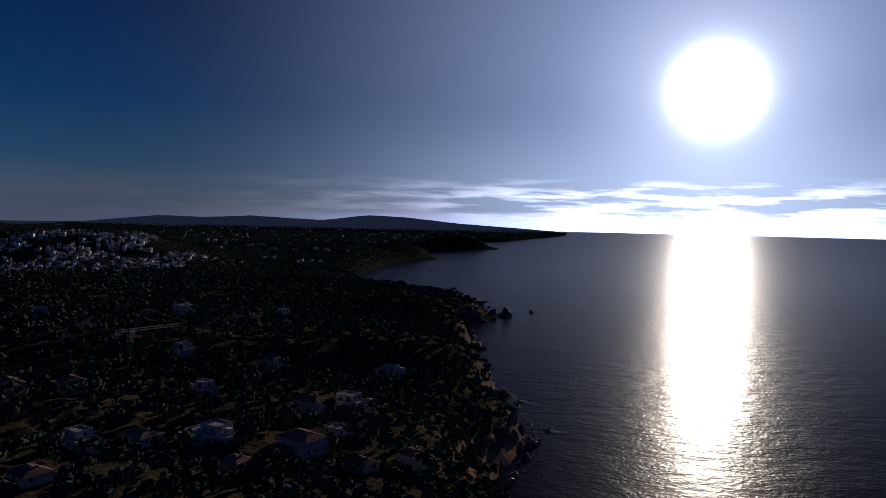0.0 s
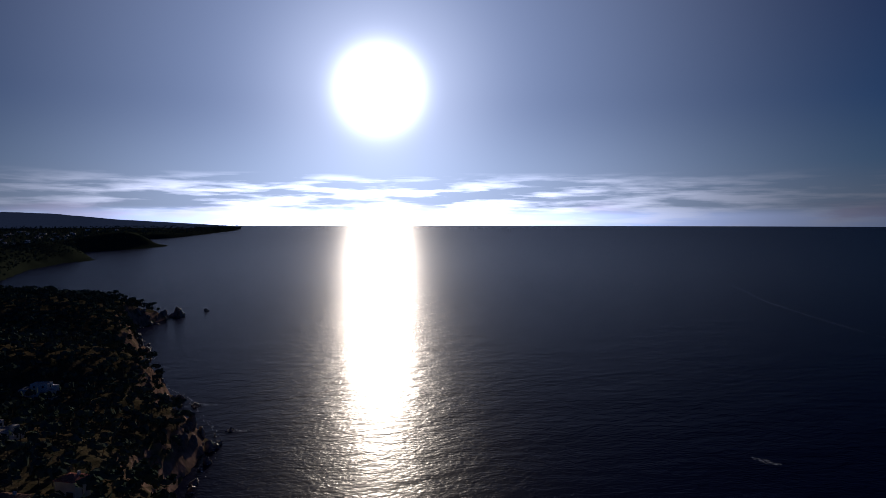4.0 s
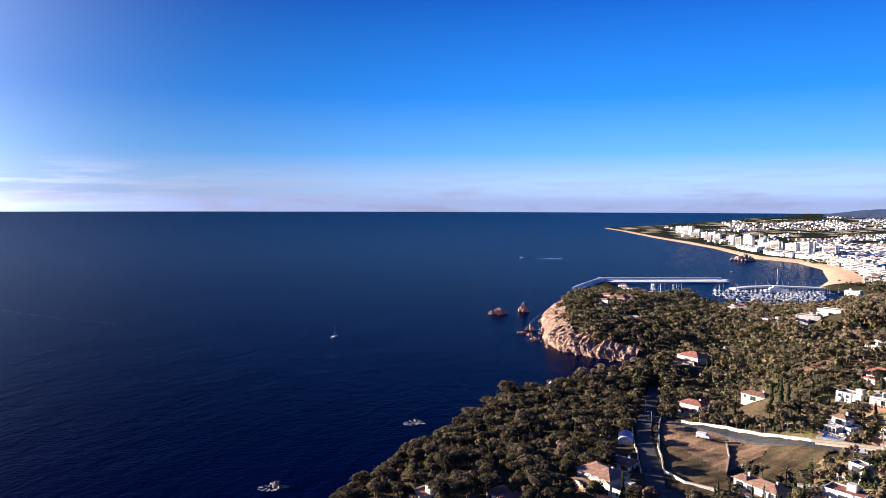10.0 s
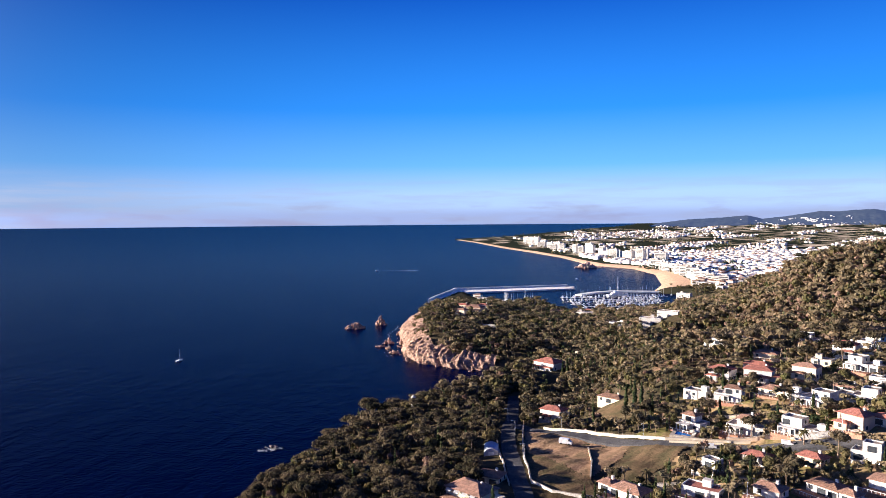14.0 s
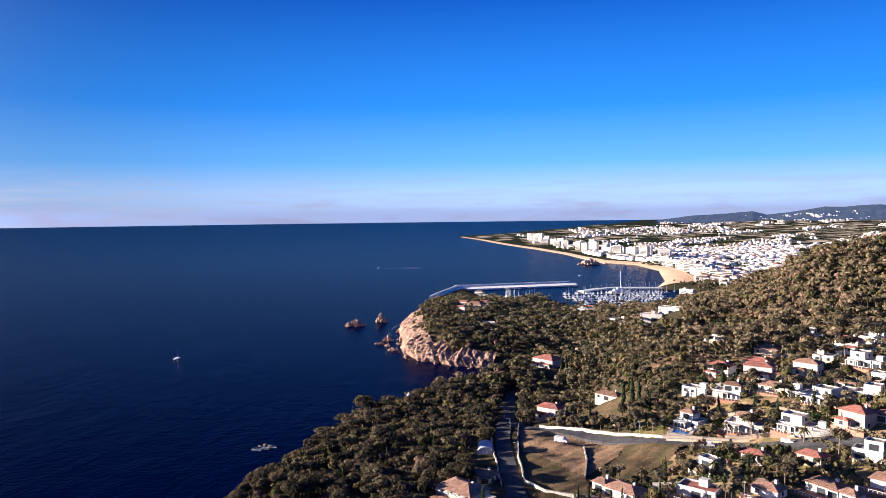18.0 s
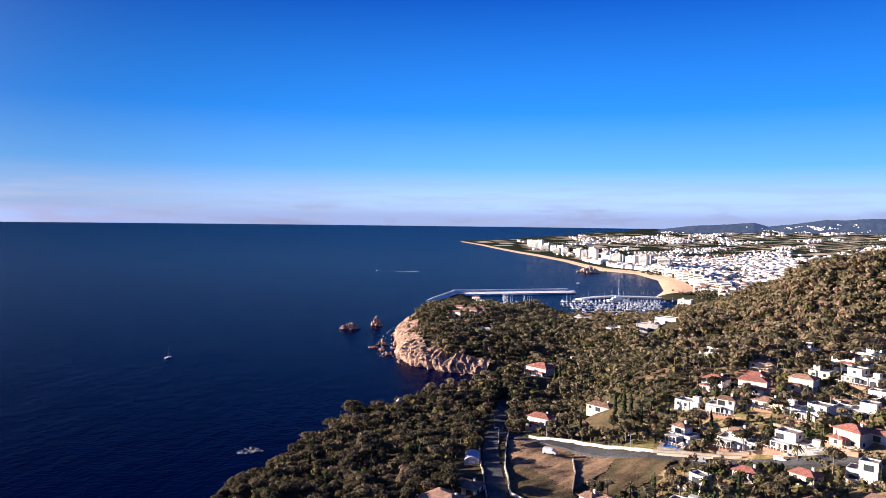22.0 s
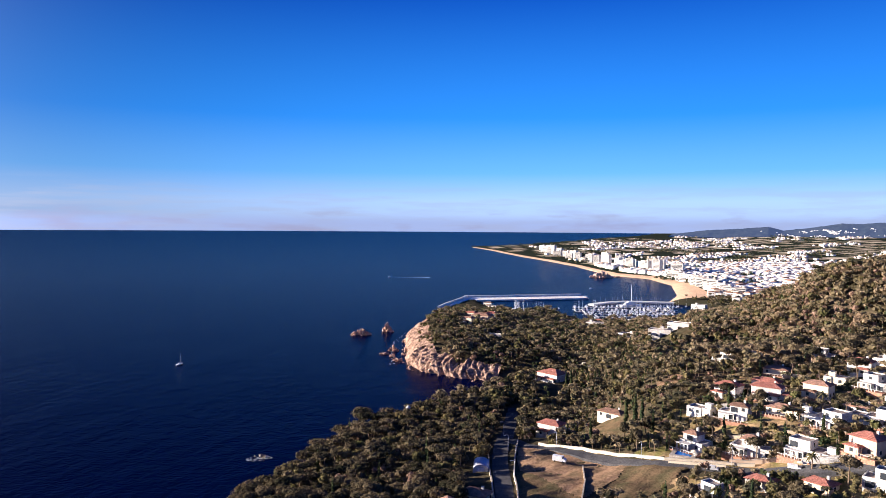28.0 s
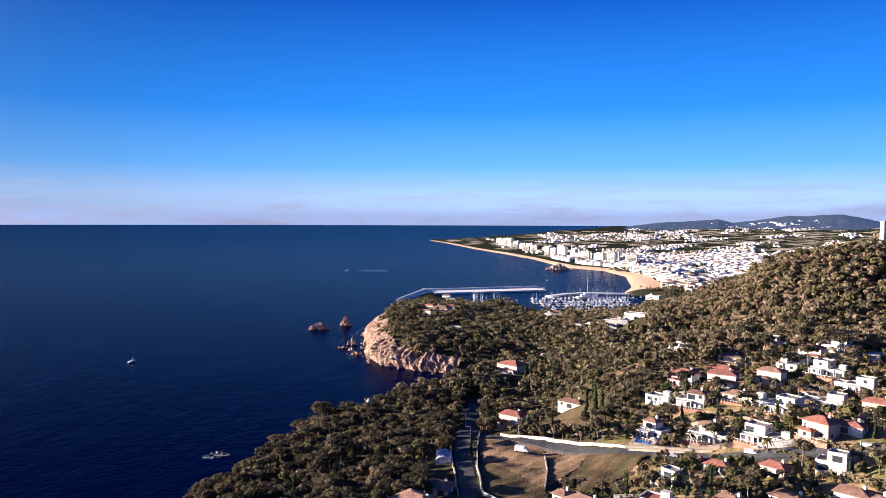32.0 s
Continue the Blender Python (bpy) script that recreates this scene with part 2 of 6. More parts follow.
def ground(x, y):
    """Height of the ground over the plan."""
    x, y = np.asarray(x, float), np.asarray(y, float)
    r = np.hypot(x, y)
    wsum, zsum, lsum = 0, 0, 0
    soft = (18 + 0.02 * r) ** 2
    for cx, cy, cz, cl in LAND:
        w = 1 / ((x - cx) ** 2 + (y - cy) ** 2 + soft) ** 2.0
        wsum, zsum, lsum = wsum + w, zsum + w * cz, lsum + w * cl
    plateau, slope = zsum / wsum, lsum / wsum
    d = shore_distance(x, y) + np.where(slope < 35, 1, 0) * (5 * ripple(x, y, 70, 1) + 2.0 * ripple(x, y, 17, 2)) * np.clip(r / 900, 0.6, 3)
    rise = 1 - np.exp(-np.maximum(d, 0) / slope * 1.6)
    rough = np.where(slope < 35, 1, 0.15) * np.clip(d / 30, 0, 1) * (1.6 * ripple(x, y, 60, 3) + 0.05 * plateau * ripple(x, y, 240, 4))
    crag = np.where(slope < 24, 1, 0) * np.clip(d / 4, 0, 1) * np.clip((26 - d) / 18, 0, 1) * (1.8 * ripple(x, y, 9, 5) + 2.2 * ripple(x, y, 21, 8))
    z = np.where(d > 0, 0.5 + (plateau - 0.5) * rise + rough + crag, np.maximum(d * 0.35, -6))
    for hx, hy, hz, hr in HILLS:
        z = z + hz * np.exp(-((x - hx) ** 2 + (y - hy) ** 2) / (2 * hr * hr)) * (1 + 0.12 * ripple(x, y, 130, 6))
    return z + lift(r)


def height(x, y):
    return float(ground(np.array([x]), np.array([y]))[0])

# ---- materials ----


def mat(name, base, rough=0.85, other=None, size=1.0, amount=1.0, bump=0.0, bump_size=None, metal=0.0, vary=0.0, island=0.0, fine=None, thin=0.0):
    """A painted, plastered, stone or leafy surface: two colours mixed by noise of that size in metres, with relief."""
    m = bpy.data.materials.new(name)
    m.use_nodes = True
    nd, ln = m.node_tree.nodes, m.node_tree.links
    p = nd["Principled BSDF"]
    p.inputs["Roughness"].default_value, p.inputs["Metallic"].default_value = rough, metal
    if rough > 0.7:
        p.inputs["Specular IOR Level"].default_value = 0.0
    where = nd.new("ShaderNodeNewGeometry")
    noise_a = nd.new("ShaderNodeTexNoise")
    noise_a.inputs["Scale"].default_value, noise_a.inputs["Detail"].default_value = 1 / size, 5
    ln.new(where.outputs["Position"], noise_a.inputs["Vector"])
    spread = nd.new("ShaderNodeMapRange")
    spread.inputs[1].default_value, spread.inputs[2].default_value = 0.35, 0.65
    spread.inputs[4].default_value = amount
    ln.new(noise_a.outputs["Fac"], spread.inputs[0])
    mix = nd.new("ShaderNodeMix")
    mix.data_type = "RGBA"
    mix.inputs[6].default_value = (*base, 1)
    mix.inputs[7].default_value = (*(other or tuple(c * 0.75 for c in base)), 1)
    ln.new(spread.outputs[0], mix.inputs[0])
    color = mix.outputs[2]
    if fine:
        noise_b = nd.new("ShaderNodeTexNoise")
        noise_b.inputs["Scale"].default_value, noise_b.inputs["Detail"].default_value = 1 / fine, 3
        ln.new(where.outputs["Position"], noise_b.inputs["Vector"])
        gain = nd.new("ShaderNodeMapRange")
        gain.inputs[1].default_value, gain.inputs[2].default_value = 0.3, 0.7
        gain.inputs[3].default_value, gain.inputs[4].default_value = 0.7, 1.25
        ln.new(noise_b.outputs["Fac"], gain.inputs[0])
        grain = nd.new("ShaderNodeVectorMath")
        grain.operation = "SCALE"
        ln.new(color, grain.inputs[0])
        ln.new(gain.outputs[0], grain.inputs["Scale"])
        color = grain.outputs[0]
    for span, node, out in ((vary, "ShaderNodeObjectInfo", "Random"), (island, "ShaderNodeNewGeometry", "Random Per Island")):
        if span:
            info = nd.new(node)
            gain = nd.new("ShaderNodeMapRange")
            gain.inputs[3].default_value, gain.inputs[4].default_value = 1 - span, 1 + span
            ln.new(info.outputs[out], gain.inputs[0])
            tone = nd.new("ShaderNodeVectorMath")
            tone.operation = "SCALE"
            ln.new(color, tone.inputs[0])
            ln.new(gain.outputs[0], tone.inputs["Scale"])
            color = tone.outputs[0]
    ln.new(color, p.inputs["Base Color"])
    if bump:
        relief = nd.new("ShaderNodeTexNoise")
        relief.inputs["Scale"].default_value, relief.inputs["Detail"].default_value = 1 / (bump_size or size), 4
        ln.new(where.outputs["Position"], relief.inputs["Vector"])
        b = nd.new("ShaderNodeBump")
        b.inputs["Strength"].default_value, b.inputs["Distance"].default_value = 0.8, bump
        ln.new(relief.outputs["Fac"], b.inputs["Height"])
        ln.new(b.outputs[0], p.inputs["Normal"])
    if thin:
        # leaves let part of the light through
        glowing = nd.new("ShaderNodeBsdfTranslucent")
        ln.new(color, glowing.inputs["Color"])
        both = nd.new("ShaderNodeMixShader")
        both.inputs[0].default_value = thin
        ln.new(p.outputs[0], both.inputs[1])
        ln.new(glowing.outputs[0], both.inputs[2])
        ln.new(both.outputs[0], nd["Material Output"].inputs["Surface"])
    return m


WHITE = mat("white_render", (0.6, 0.57, 0.53), 0.9, (0.4, 0.37, 0.345), 3.0, 0.7, vary=0.06, fine=0.5)
CREAM = mat("cream_render", (0.62, 0.53, 0.41), 0.9, (0.5, 0.43, 0.33), 3.0, vary=0.08)
OCHRE = mat("ochre_render", (0.56, 0.42, 0.31), 0.9, (0.46, 0.34, 0.25), 3.0)
TILE = mat("clay_tile", (0.3, 0.175, 0.13), 0.85, (0.18, 0.11, 0.085), 1.6, bump=0.08, bump_size=0.4, vary=0.22, fine=0.35)
RED_TILE = mat("red_tile", (0.35, 0.145, 0.115), 0.8, (0.24, 0.105, 0.085), 2.0, bump=0.08, bump_size=0.4, fine=0.4)
FLAT_ROOF = mat("gravel_roof", (0.4, 0.33, 0.28), 0.95, (0.26, 0.21, 0.19), 1.8, fine=0.3, vary=0.2)
GLASS_DARK = mat("window_glass", (0.03, 0.035, 0.045), 0.12, (0.05, 0.055, 0.06), 2.0)
SHUTTER = mat("shutter", (0.2, 0.13, 0.08), 0.7, vary=0.2)
RAIL = mat("white_rail", (0.75, 0.75, 0.75), 0.5)
ASPHALT = mat("asphalt", (0.055, 0.055, 0.062), 0.92, (0.085, 0.083, 0.085), 4.0, fine=0.6)
PAVING = mat("paving", (0.42, 0.37, 0.31), 0.9, (0.3, 0.26, 0.22), 2.0, fine=0.4)
DIRT = mat("bare_soil", (0.23, 0.145, 0.095), 0.95, (0.13, 0.092, 0.058), 7.0, fine=1.2, bump=0.3, bump_size=1.0)
GRASS = mat("rough_grass", (0.125, 0.085, 0.052), 0.95, (0.07, 0.06, 0.034), 5.0, fine=0.8, bump=0.3, bump_size=0.8)
GARDEN = mat("garden_ground", (0.13, 0.12, 0.045), 0.95, (0.3, 0.2, 0.12), 9.0, fine=1.4, bump=0.3, bump_size=1.0)
SAND = mat("sand", (0.62, 0.42, 0.28), 0.95, (0.52, 0.35, 0.24), 14.0, fine=3.0)
ROCK = mat("granite", (0.52, 0.33, 0.24), 0.9, (0.3, 0.19, 0.14), 5.0, bump=1.2, bump_size=3.0, fine=1.2)
DARK_ROCK = mat("wet_rock", (0.2, 0.15, 0.12), 0.6, (0.1, 0.085, 0.075), 3.0, bump=0.8, bump_size=2.0, fine=0.9)
CONCRETE = mat("concrete", (0.78, 0.75, 0.7), 0.9, (0.66, 0.63, 0.58), 5.0, fine=0.8)
CLIFF = mat("jointed_granite", (0.4, 0.26, 0.2), 0.9, (0.14, 0.095, 0.075), 3.2, bump=1.0, bump_size=1.6, fine=0.7)
LEAF = mat("pine_leaf", (0.03, 0.031, 0.02), 0.8, (0.135, 0.105, 0.068), 10.0, island=0.25, thin=0.3)
LEAF_MID = mat("valley_leaf", (0.072, 0.07, 0.043), 0.8, (0.245, 0.188, 0.118), 11.0, island=0.25, thin=0.34)
LEAF_DRY = mat("dry_pine_leaf", (0.15, 0.127, 0.075), 0.8, (0.28, 0.2, 0.135), 22.0, island=0.2, thin=0.42)
LEAF_DARK = mat("cypress_leaf", (0.035, 0.05, 0.026), 0.75, (0.06, 0.07, 0.032), 6.0, island=0.25, thin=0.2)
# cool blue-green: the haze of distance is put into this leaf colour
LEAF_HAZED = mat("haze_tinted_leaf", (0.045, 0.068, 0.05), 0.85, (0.08, 0.095, 0.07), 60.0, island=0.3)
# paler copy of the granite: sunlight on the bay islets put into the colour
PALE_ROCK = mat("sunlit_granite", (0.66, 0.47, 0.37), 0.9, (0.45, 0.31, 0.24), 7.0, bump=0.8, bump_size=4.0)
LEAF_LIGHT = mat("broad_leaf", (0.075, 0.075, 0.032), 0.8, (0.14, 0.11, 0.058), 8.0, island=0.25, thin=0.22)
LEAF_RED = mat("withered_leaf", (0.14, 0.09, 0.068), 0.85, (0.25, 0.165, 0.125), 7.0, island=0.25, thin=0.2)
BARK = mat("bark", (0.2, 0.14, 0.1), 0.95, (0.12, 0.09, 0.07), 0.8)
POOL = mat("pool_water", (0.02, 0.12, 0.4), 0.08, (0.02, 0.16, 0.46), 2.0)
HULL = mat("boat_hull", (0.82, 0.82, 0.82), 0.3, vary=0.05)
HULL_BLUE = mat("blue_hull", (0.05, 0.09, 0.2), 0.3)
MAST = mat("aluminium", (0.6, 0.6, 0.62), 0.35, metal=0.8)
FOAM = mat("foam", (0.8, 0.82, 0.84), 0.9, (0.5, 0.55, 0.6), 1.5)
TIN = mat("grey_sheet", (0.42, 0.44, 0.5), 0.45, (0.34, 0.36, 0.42), 1.5, metal=0.2)
CAR_WHITE = mat("car_paint", (0.8, 0.8, 0.8), 0.3)
TYRE = mat("tyre", (0.03, 0.03, 0.03), 0.9)
PALE_ROOF = mat("pale_roof", (0.78, 0.73, 0.68), 0.9, (0.6, 0.52, 0.46), 9.0, fine=2.0, island=0.2)
TOWN_WALL = mat("town_plaster", (0.82, 0.79, 0.76), 0.9, (0.74, 0.69, 0.65), 8.0, fine=2.5, island=0.22)
STREET = mat("town_paving", (0.64, 0.58, 0.52), 0.9, (0.3, 0.26, 0.23), 26.0, fine=6.0)
FIELD = mat("field_soil", (0.32, 0.28, 0.19), 0.95, (0.42, 0.34, 0.25), 60.0, fine=9.0, island=0.45)
TERRACOTTA = mat("terrace_tile", (0.36, 0.19, 0.13), 0.85, (0.27, 0.15, 0.11), 2.0, fine=0.5)
STEEL = mat("crane_steel", (0.6, 0.5, 0.25), 0.6)


def land_material():
    """Scrub, soil and dry grass on the flat, bare granite where it is steep."""
    m = bpy.data.materials.new("land")
    m.use_nodes = True
    nd, ln = m.node_tree.nodes, m.node_tree.links
    p = nd["Principled BSDF"]
    p.inputs["Roughness"].default_value, p.inputs["Specular IOR Level"].default_value = 0.95, 0.0
    geo = nd.new("ShaderNodeNewGeometry")

    def noise_at(size, detail=5):
        n = nd.new("ShaderNodeTexNoise")
        n.inputs["Scale"].default_value, n.inputs["Detail"].default_value = 1 / size, detail
        ln.new(geo.outputs["Position"], n.inputs["Vector"])
        return n.outputs["Fac"]

    def span(v, a, b):
        n = nd.new("ShaderNodeMapRange")
        n.inputs[1].default_value, n.inputs[2].default_value = a, b
        ln.new(v, n.inputs[0])
        return n.outputs[0]

    def mixed(f, a, b):
        n = nd.new("ShaderNodeMix")
        n.data_type = "RGBA"
        ln.new(f, n.inputs[0])
        for i, v in ((6, a), (7, b)):
            if isinstance(v, tuple):
                n.inputs[i].default_value = (*v, 1)
            else:
                ln.new(v, n.inputs[i])
        return n.outputs[2]

    scrub = mixed(span(noise_at(9), 0.4, 0.6), (0.042, 0.038, 0.023), (0.078, 0.062, 0.039))
    soil = mixed(span(noise_at(30), 0.54, 0.7), scrub, (0.085, 0.058, 0.034))
    stone = mixed(span(noise_at(6), 0.35, 0.65), (0.24, 0.155, 0.12), (0.11, 0.075, 0.055))
    stone = mixed(span(noise_at(14), 0.55, 0.68), stone, (0.09, 0.085, 0.04))
    parts = nd.new("ShaderNodeSeparateXYZ")
    ln.new(geo.outputs["True Normal"], parts.inputs[0])
    # bare granite near the town, left out on the distant capes to keep them dark
    reach = nd.new("ShaderNodeVectorMath")
    reach.operation = "LENGTH"
    ln.new(geo.outputs["Position"], reach.inputs[0])
    bare = nd.new("ShaderNodeMath")
    bare.operation = "MULTIPLY"
    ln.new(span(parts.outputs[2], 0.8, 0.66), bare.inputs[0])
    ln.new(span(reach.outputs["Value"], 1250, 1000), bare.inputs[1])
    # scrub on the distant hills, darkened: their shade against the sun is put into the colour
    soil = mixed(span(reach.outputs["Value"], 900, 1500), soil, (0.024, 0.03, 0.021))
    color = mixed(bare.outputs[0], soil, stone)
    ln.new(color, p.inputs["Base Color"])
    b = nd.new("ShaderNodeBump")
    b.inputs["Strength"].default_value, b.inputs["Distance"].default_value = 0.7, 1.0
    ln.new(noise_at(2.5), b.inputs["Height"])
    ln.new(b.outputs[0], p.inputs["Normal"])
    return m


def sea_material():
    m = bpy.data.materials.new("sea")
    m.use_nodes = True
    nd, ln = m.node_tree.nodes, m.node_tree.links
    p = nd["Principled BSDF"]
    p.inputs["Roughness"].default_value = 0.26
    p.inputs["IOR"].default_value = 1.04
    p.inputs["Specular Tint"].default_value = (0.4, 0.65, 1.0, 1)
    geo = nd.new("ShaderNodeNewGeometry")
    total = None
    for size, depth, stretch in ((2.6, 0.26, 1.0), (9.0, 0.6, 0.6), (40.0, 1.0, 0.45)):
        mp = nd.new("ShaderNodeMapping")
        mp.inputs["Rotation"].default_value = (0, 0, 0.5)
        mp.inputs["Scale"].default_value = (1 / size, stretch / size, 1 / size)
        ln.new(geo.outputs["Position"], mp.inputs[0])
        n = nd.new("ShaderNodeTexNoise")
        n.inputs["Scale"].default_value, n.inputs["Detail"].default_value = 1, 3
        ln.new(mp.outputs[0], n.inputs["Vector"])
        s = nd.new("ShaderNodeMath")
        s.operation = "MULTIPLY_ADD"
        s.inputs[1].default_value = depth
        ln.new(n.outputs["Fac"], s.inputs[0])
        if total:
            ln.new(total, s.inputs[2])
        else:
            s.inputs[2].default_value = 0
        total = s.outputs[0]
    b = nd.new("ShaderNodeBump")
    b.inputs["Strength"].default_value, b.inputs["Distance"].default_value = 1.0, 1.0
    ln.new(total, b.inputs["Height"])
    ln.new(b.outputs[0], p.inputs["Normal"])
    patch = nd.new("ShaderNodeTexNoise")
    patch.inputs["Scale"].default_value, patch.inputs["Detail"].default_value = 1 / 260, 4
    ln.new(geo.outputs["Position"], patch.inputs["Vector"])
    mix = nd.new("ShaderNodeMix")
    mix.data_type = "RGBA"
    mix.inputs[6].default_value, mix.inputs[7].default_value = (0.0, 0.0009, 0.015, 1), (0.0, 0.0016, 0.024, 1)
    ln.new(patch.outputs["Fac"], mix.inputs[0])
    ln.new(mix.outputs[2], p.inputs["Base Color"])
    return m


LAND_MAT, SEA_MAT = land_material(), sea_material()


def mesh_of(name, verts, faces, material, smooth=False):
    me = bpy.data.meshes.new(name)
    me.from_pydata([tuple(v) for v in verts], [], faces)
    for m in material if isinstance(material, (list, tuple)) else [material]:
        me.materials.append(m)
    if smooth:
        me.polygons.foreach_set("use_smooth", [True] * len(me.polygons))
    me.update()
    return me


def quad_mesh(name, verts, quads, materials, slots=None, smooth=False):
    """A large mesh of quads from arrays."""
    me = bpy.data.meshes.new(name)
    n = len(quads)
    me.vertices.add(len(verts))
    me.vertices.foreach_set("co", np.asarray(verts, np.float32).ravel())
    me.loops.add(4 * n)
    me.loops.foreach_set("vertex_index", np.asarray(quads, np.int32).ravel())
    me.polygons.add(n)
    me.polygons.foreach_set("loop_start", np.arange(0, 4 * n, 4, dtype=np.int32))
    for m in materials:
        me.materials.append(m)
    if slots is not None:
        me.polygons.foreach_set("material_index", np.asarray(slots, np.int32))
    me.update(calc_edges=True)
    if smooth:
        me.polygons.foreach_set("use_smooth", np.ones(n, bool))
    return me


def bm_mesh(name, bm, material, smooth=False):
    me = bpy.data.meshes.new(name)
    bm.to_mesh(me)
    bm.free()
    for m in material if isinstance(material, (list, tuple)) else [material]:
        me.materials.append(m)
    if smooth:
        me.polygons.foreach_set("use_smooth", [True] * len(me.polygons))
    return me


def part(name, data, parent, m=None, label=""):
    ob = new(name, data)
    ob.parent = parent
    if m is not None:
        ob.matrix_local = m
    if label:
        ob["label"] = label
    return ob


def box(bm, x0, y0, z0, x1, y1, z1):
    v = [bm.verts.new(c) for c in ((x0, y0, z0), (x1, y0, z0), (x1, y1, z0), (x0, y1, z0), (x0, y0, z1), (x1, y0, z1), (x1, y1, z1), (x0, y1, z1))]
    for f in ((3, 2, 1, 0), (4, 5, 6, 7), (0, 1, 5, 4), (1, 2, 6, 5), (2, 3, 7, 6), (3, 0, 4, 7)):
        bm.faces.new([v[i] for i in f])


def box_mesh(name, size, material, lift_z=0.0):
    bm = bmesh.new()
    box(bm, -size[0] / 2, -size[1] / 2, lift_z, size[0] / 2, size[1] / 2, lift_z + size[2])
    return bm_mesh(name, bm, material)


# ---- sea and land ----


def ring_grid(angles, radii):
    a, r = np.meshgrid(angles, radii)
    return r * np.sin(a), r * np.cos(a)


def grid_quads(rows, cols, wrap=True):
    i, j = np.meshgrid(np.arange(rows - 1), np.arange(cols if wrap else cols - 1), indexing="ij")
    k = (j + 1) % cols
    return np.stack([i * cols + j, (i + 1) * cols + j, (i + 1) * cols + k, i * cols + k], -1).reshape(-1, 4)


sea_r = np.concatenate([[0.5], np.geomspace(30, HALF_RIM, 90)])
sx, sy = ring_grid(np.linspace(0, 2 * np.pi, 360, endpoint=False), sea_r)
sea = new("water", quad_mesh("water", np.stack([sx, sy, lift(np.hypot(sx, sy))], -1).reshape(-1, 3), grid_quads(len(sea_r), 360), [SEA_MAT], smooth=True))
tagged(sea, "deep blue open sea with small waves", "sea", kind="structure")

land_r = np.geomspace(40, HALF_RIM - 4, 340)
gx, gy = ring_grid(np.linspace(0, 2 * np.pi, 760, endpoint=False), land_r)
gz = ground(gx, gy)
gq = grid_quads(len(land_r), 760)
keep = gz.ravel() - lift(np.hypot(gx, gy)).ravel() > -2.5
gq = gq[keep[gq].any(1)]
used, flat = np.unique(gq, return_inverse=True)
land = new("ground", quad_mesh("ground", np.stack([gx, gy, gz], -1).reshape(-1, 3)[used], flat.reshape(-1, 4), [LAND_MAT]))
tagged(land, "coastal hills of dry scrub and soil with pink granite cliffs", "ground", kind="structure")


def ribbon(points, width, step=6.0, raise_by=0.25):
    """A strip over the ground along a line of the plan."""
    pts = [Vector(p) for p in points]
    line = []
    for a, b in zip(pts, pts[1:]):
        n = max(1, int((b - a).length / step))
        line += [a.lerp(b, i / n) for i in range(n)]
    line.append(pts[-1])
    for _ in range(3):
        line = [line[0]] + [(line[i - 1] + line[i] * 2 + line[i + 1]) / 4 for i in range(1, len(line) - 1)] + [line[-1]]
    verts, n = [], len(line)
    for i, p in enumerate(line):
        t = (line[min(i + 1, n - 1)] - line[max(i - 1, 0)]).normalized()
        s = Vector((t.y, -t.x))
        mid = height(p.x, p.y)
        for k in (-0.5, 0.5):
            q = p + s * width * k
            verts.append((q.x, q.y, max(mid, height(q.x, q.y)) + raise_by))
    base = len(verts)
    verts += [(x, y, z - 1.5) for x, y, z in verts]
    faces = []
    for i in range(n - 1):
        a, b, c, d = 2 * i, 2 * i + 1, 2 * i + 3, 2 * i + 2
        faces += [(a, b, c, d), (b, b + base, c + base, c), (a + base, a, d, d + base)]
    return verts, faces

# ---- roads and open ground ----
TAKEN = []  # plan circles that stay free of trees: x, y, radius


def road(name, points, width, material, label, raise_by=0.25):
    verts, faces = ribbon(points, width, raise_by=raise_by)
    ob = new(name, mesh_of(name, verts, faces, material))
    tagged(ob, label, "road", kind="structure")
    for a, b in zip(points, points[1:]):
        n = max(1, int(math.hypot(b[0] - a[0], b[1] - a[1]) / 4))
        for i in range(n):
            TAKEN.append((a[0] + (b[0] - a[0]) * i / n, a[1] + (b[1] - a[1]) * i / n, width * 0.8))
    return ob


LANE = [(44, 452), (37, 393), (30, 345), (27, 320), (26, 280), (26, 240), (30, 180)]
BRANCH = [(32, 352), (42, 334), (55, 318), (84, 286), (113, 272), (144, 252), (185, 232)]
road("road", LANE, 6.5, ASPHALT, "narrow asphalt lane in the shade of pines")
road("road", BRANCH, 6.0, ASPHALT, "grey asphalt street between villas")
road("road", [(26, 246), (45, 238), (70, 226), (120, 208), (170, 205)], 6.0, ASPHALT, "grey asphalt street below the villas")
road("road", [(215, 335), (222, 352), (238, 362), (262, 358)], 7.0, PAVING, "pale curved hillside road")


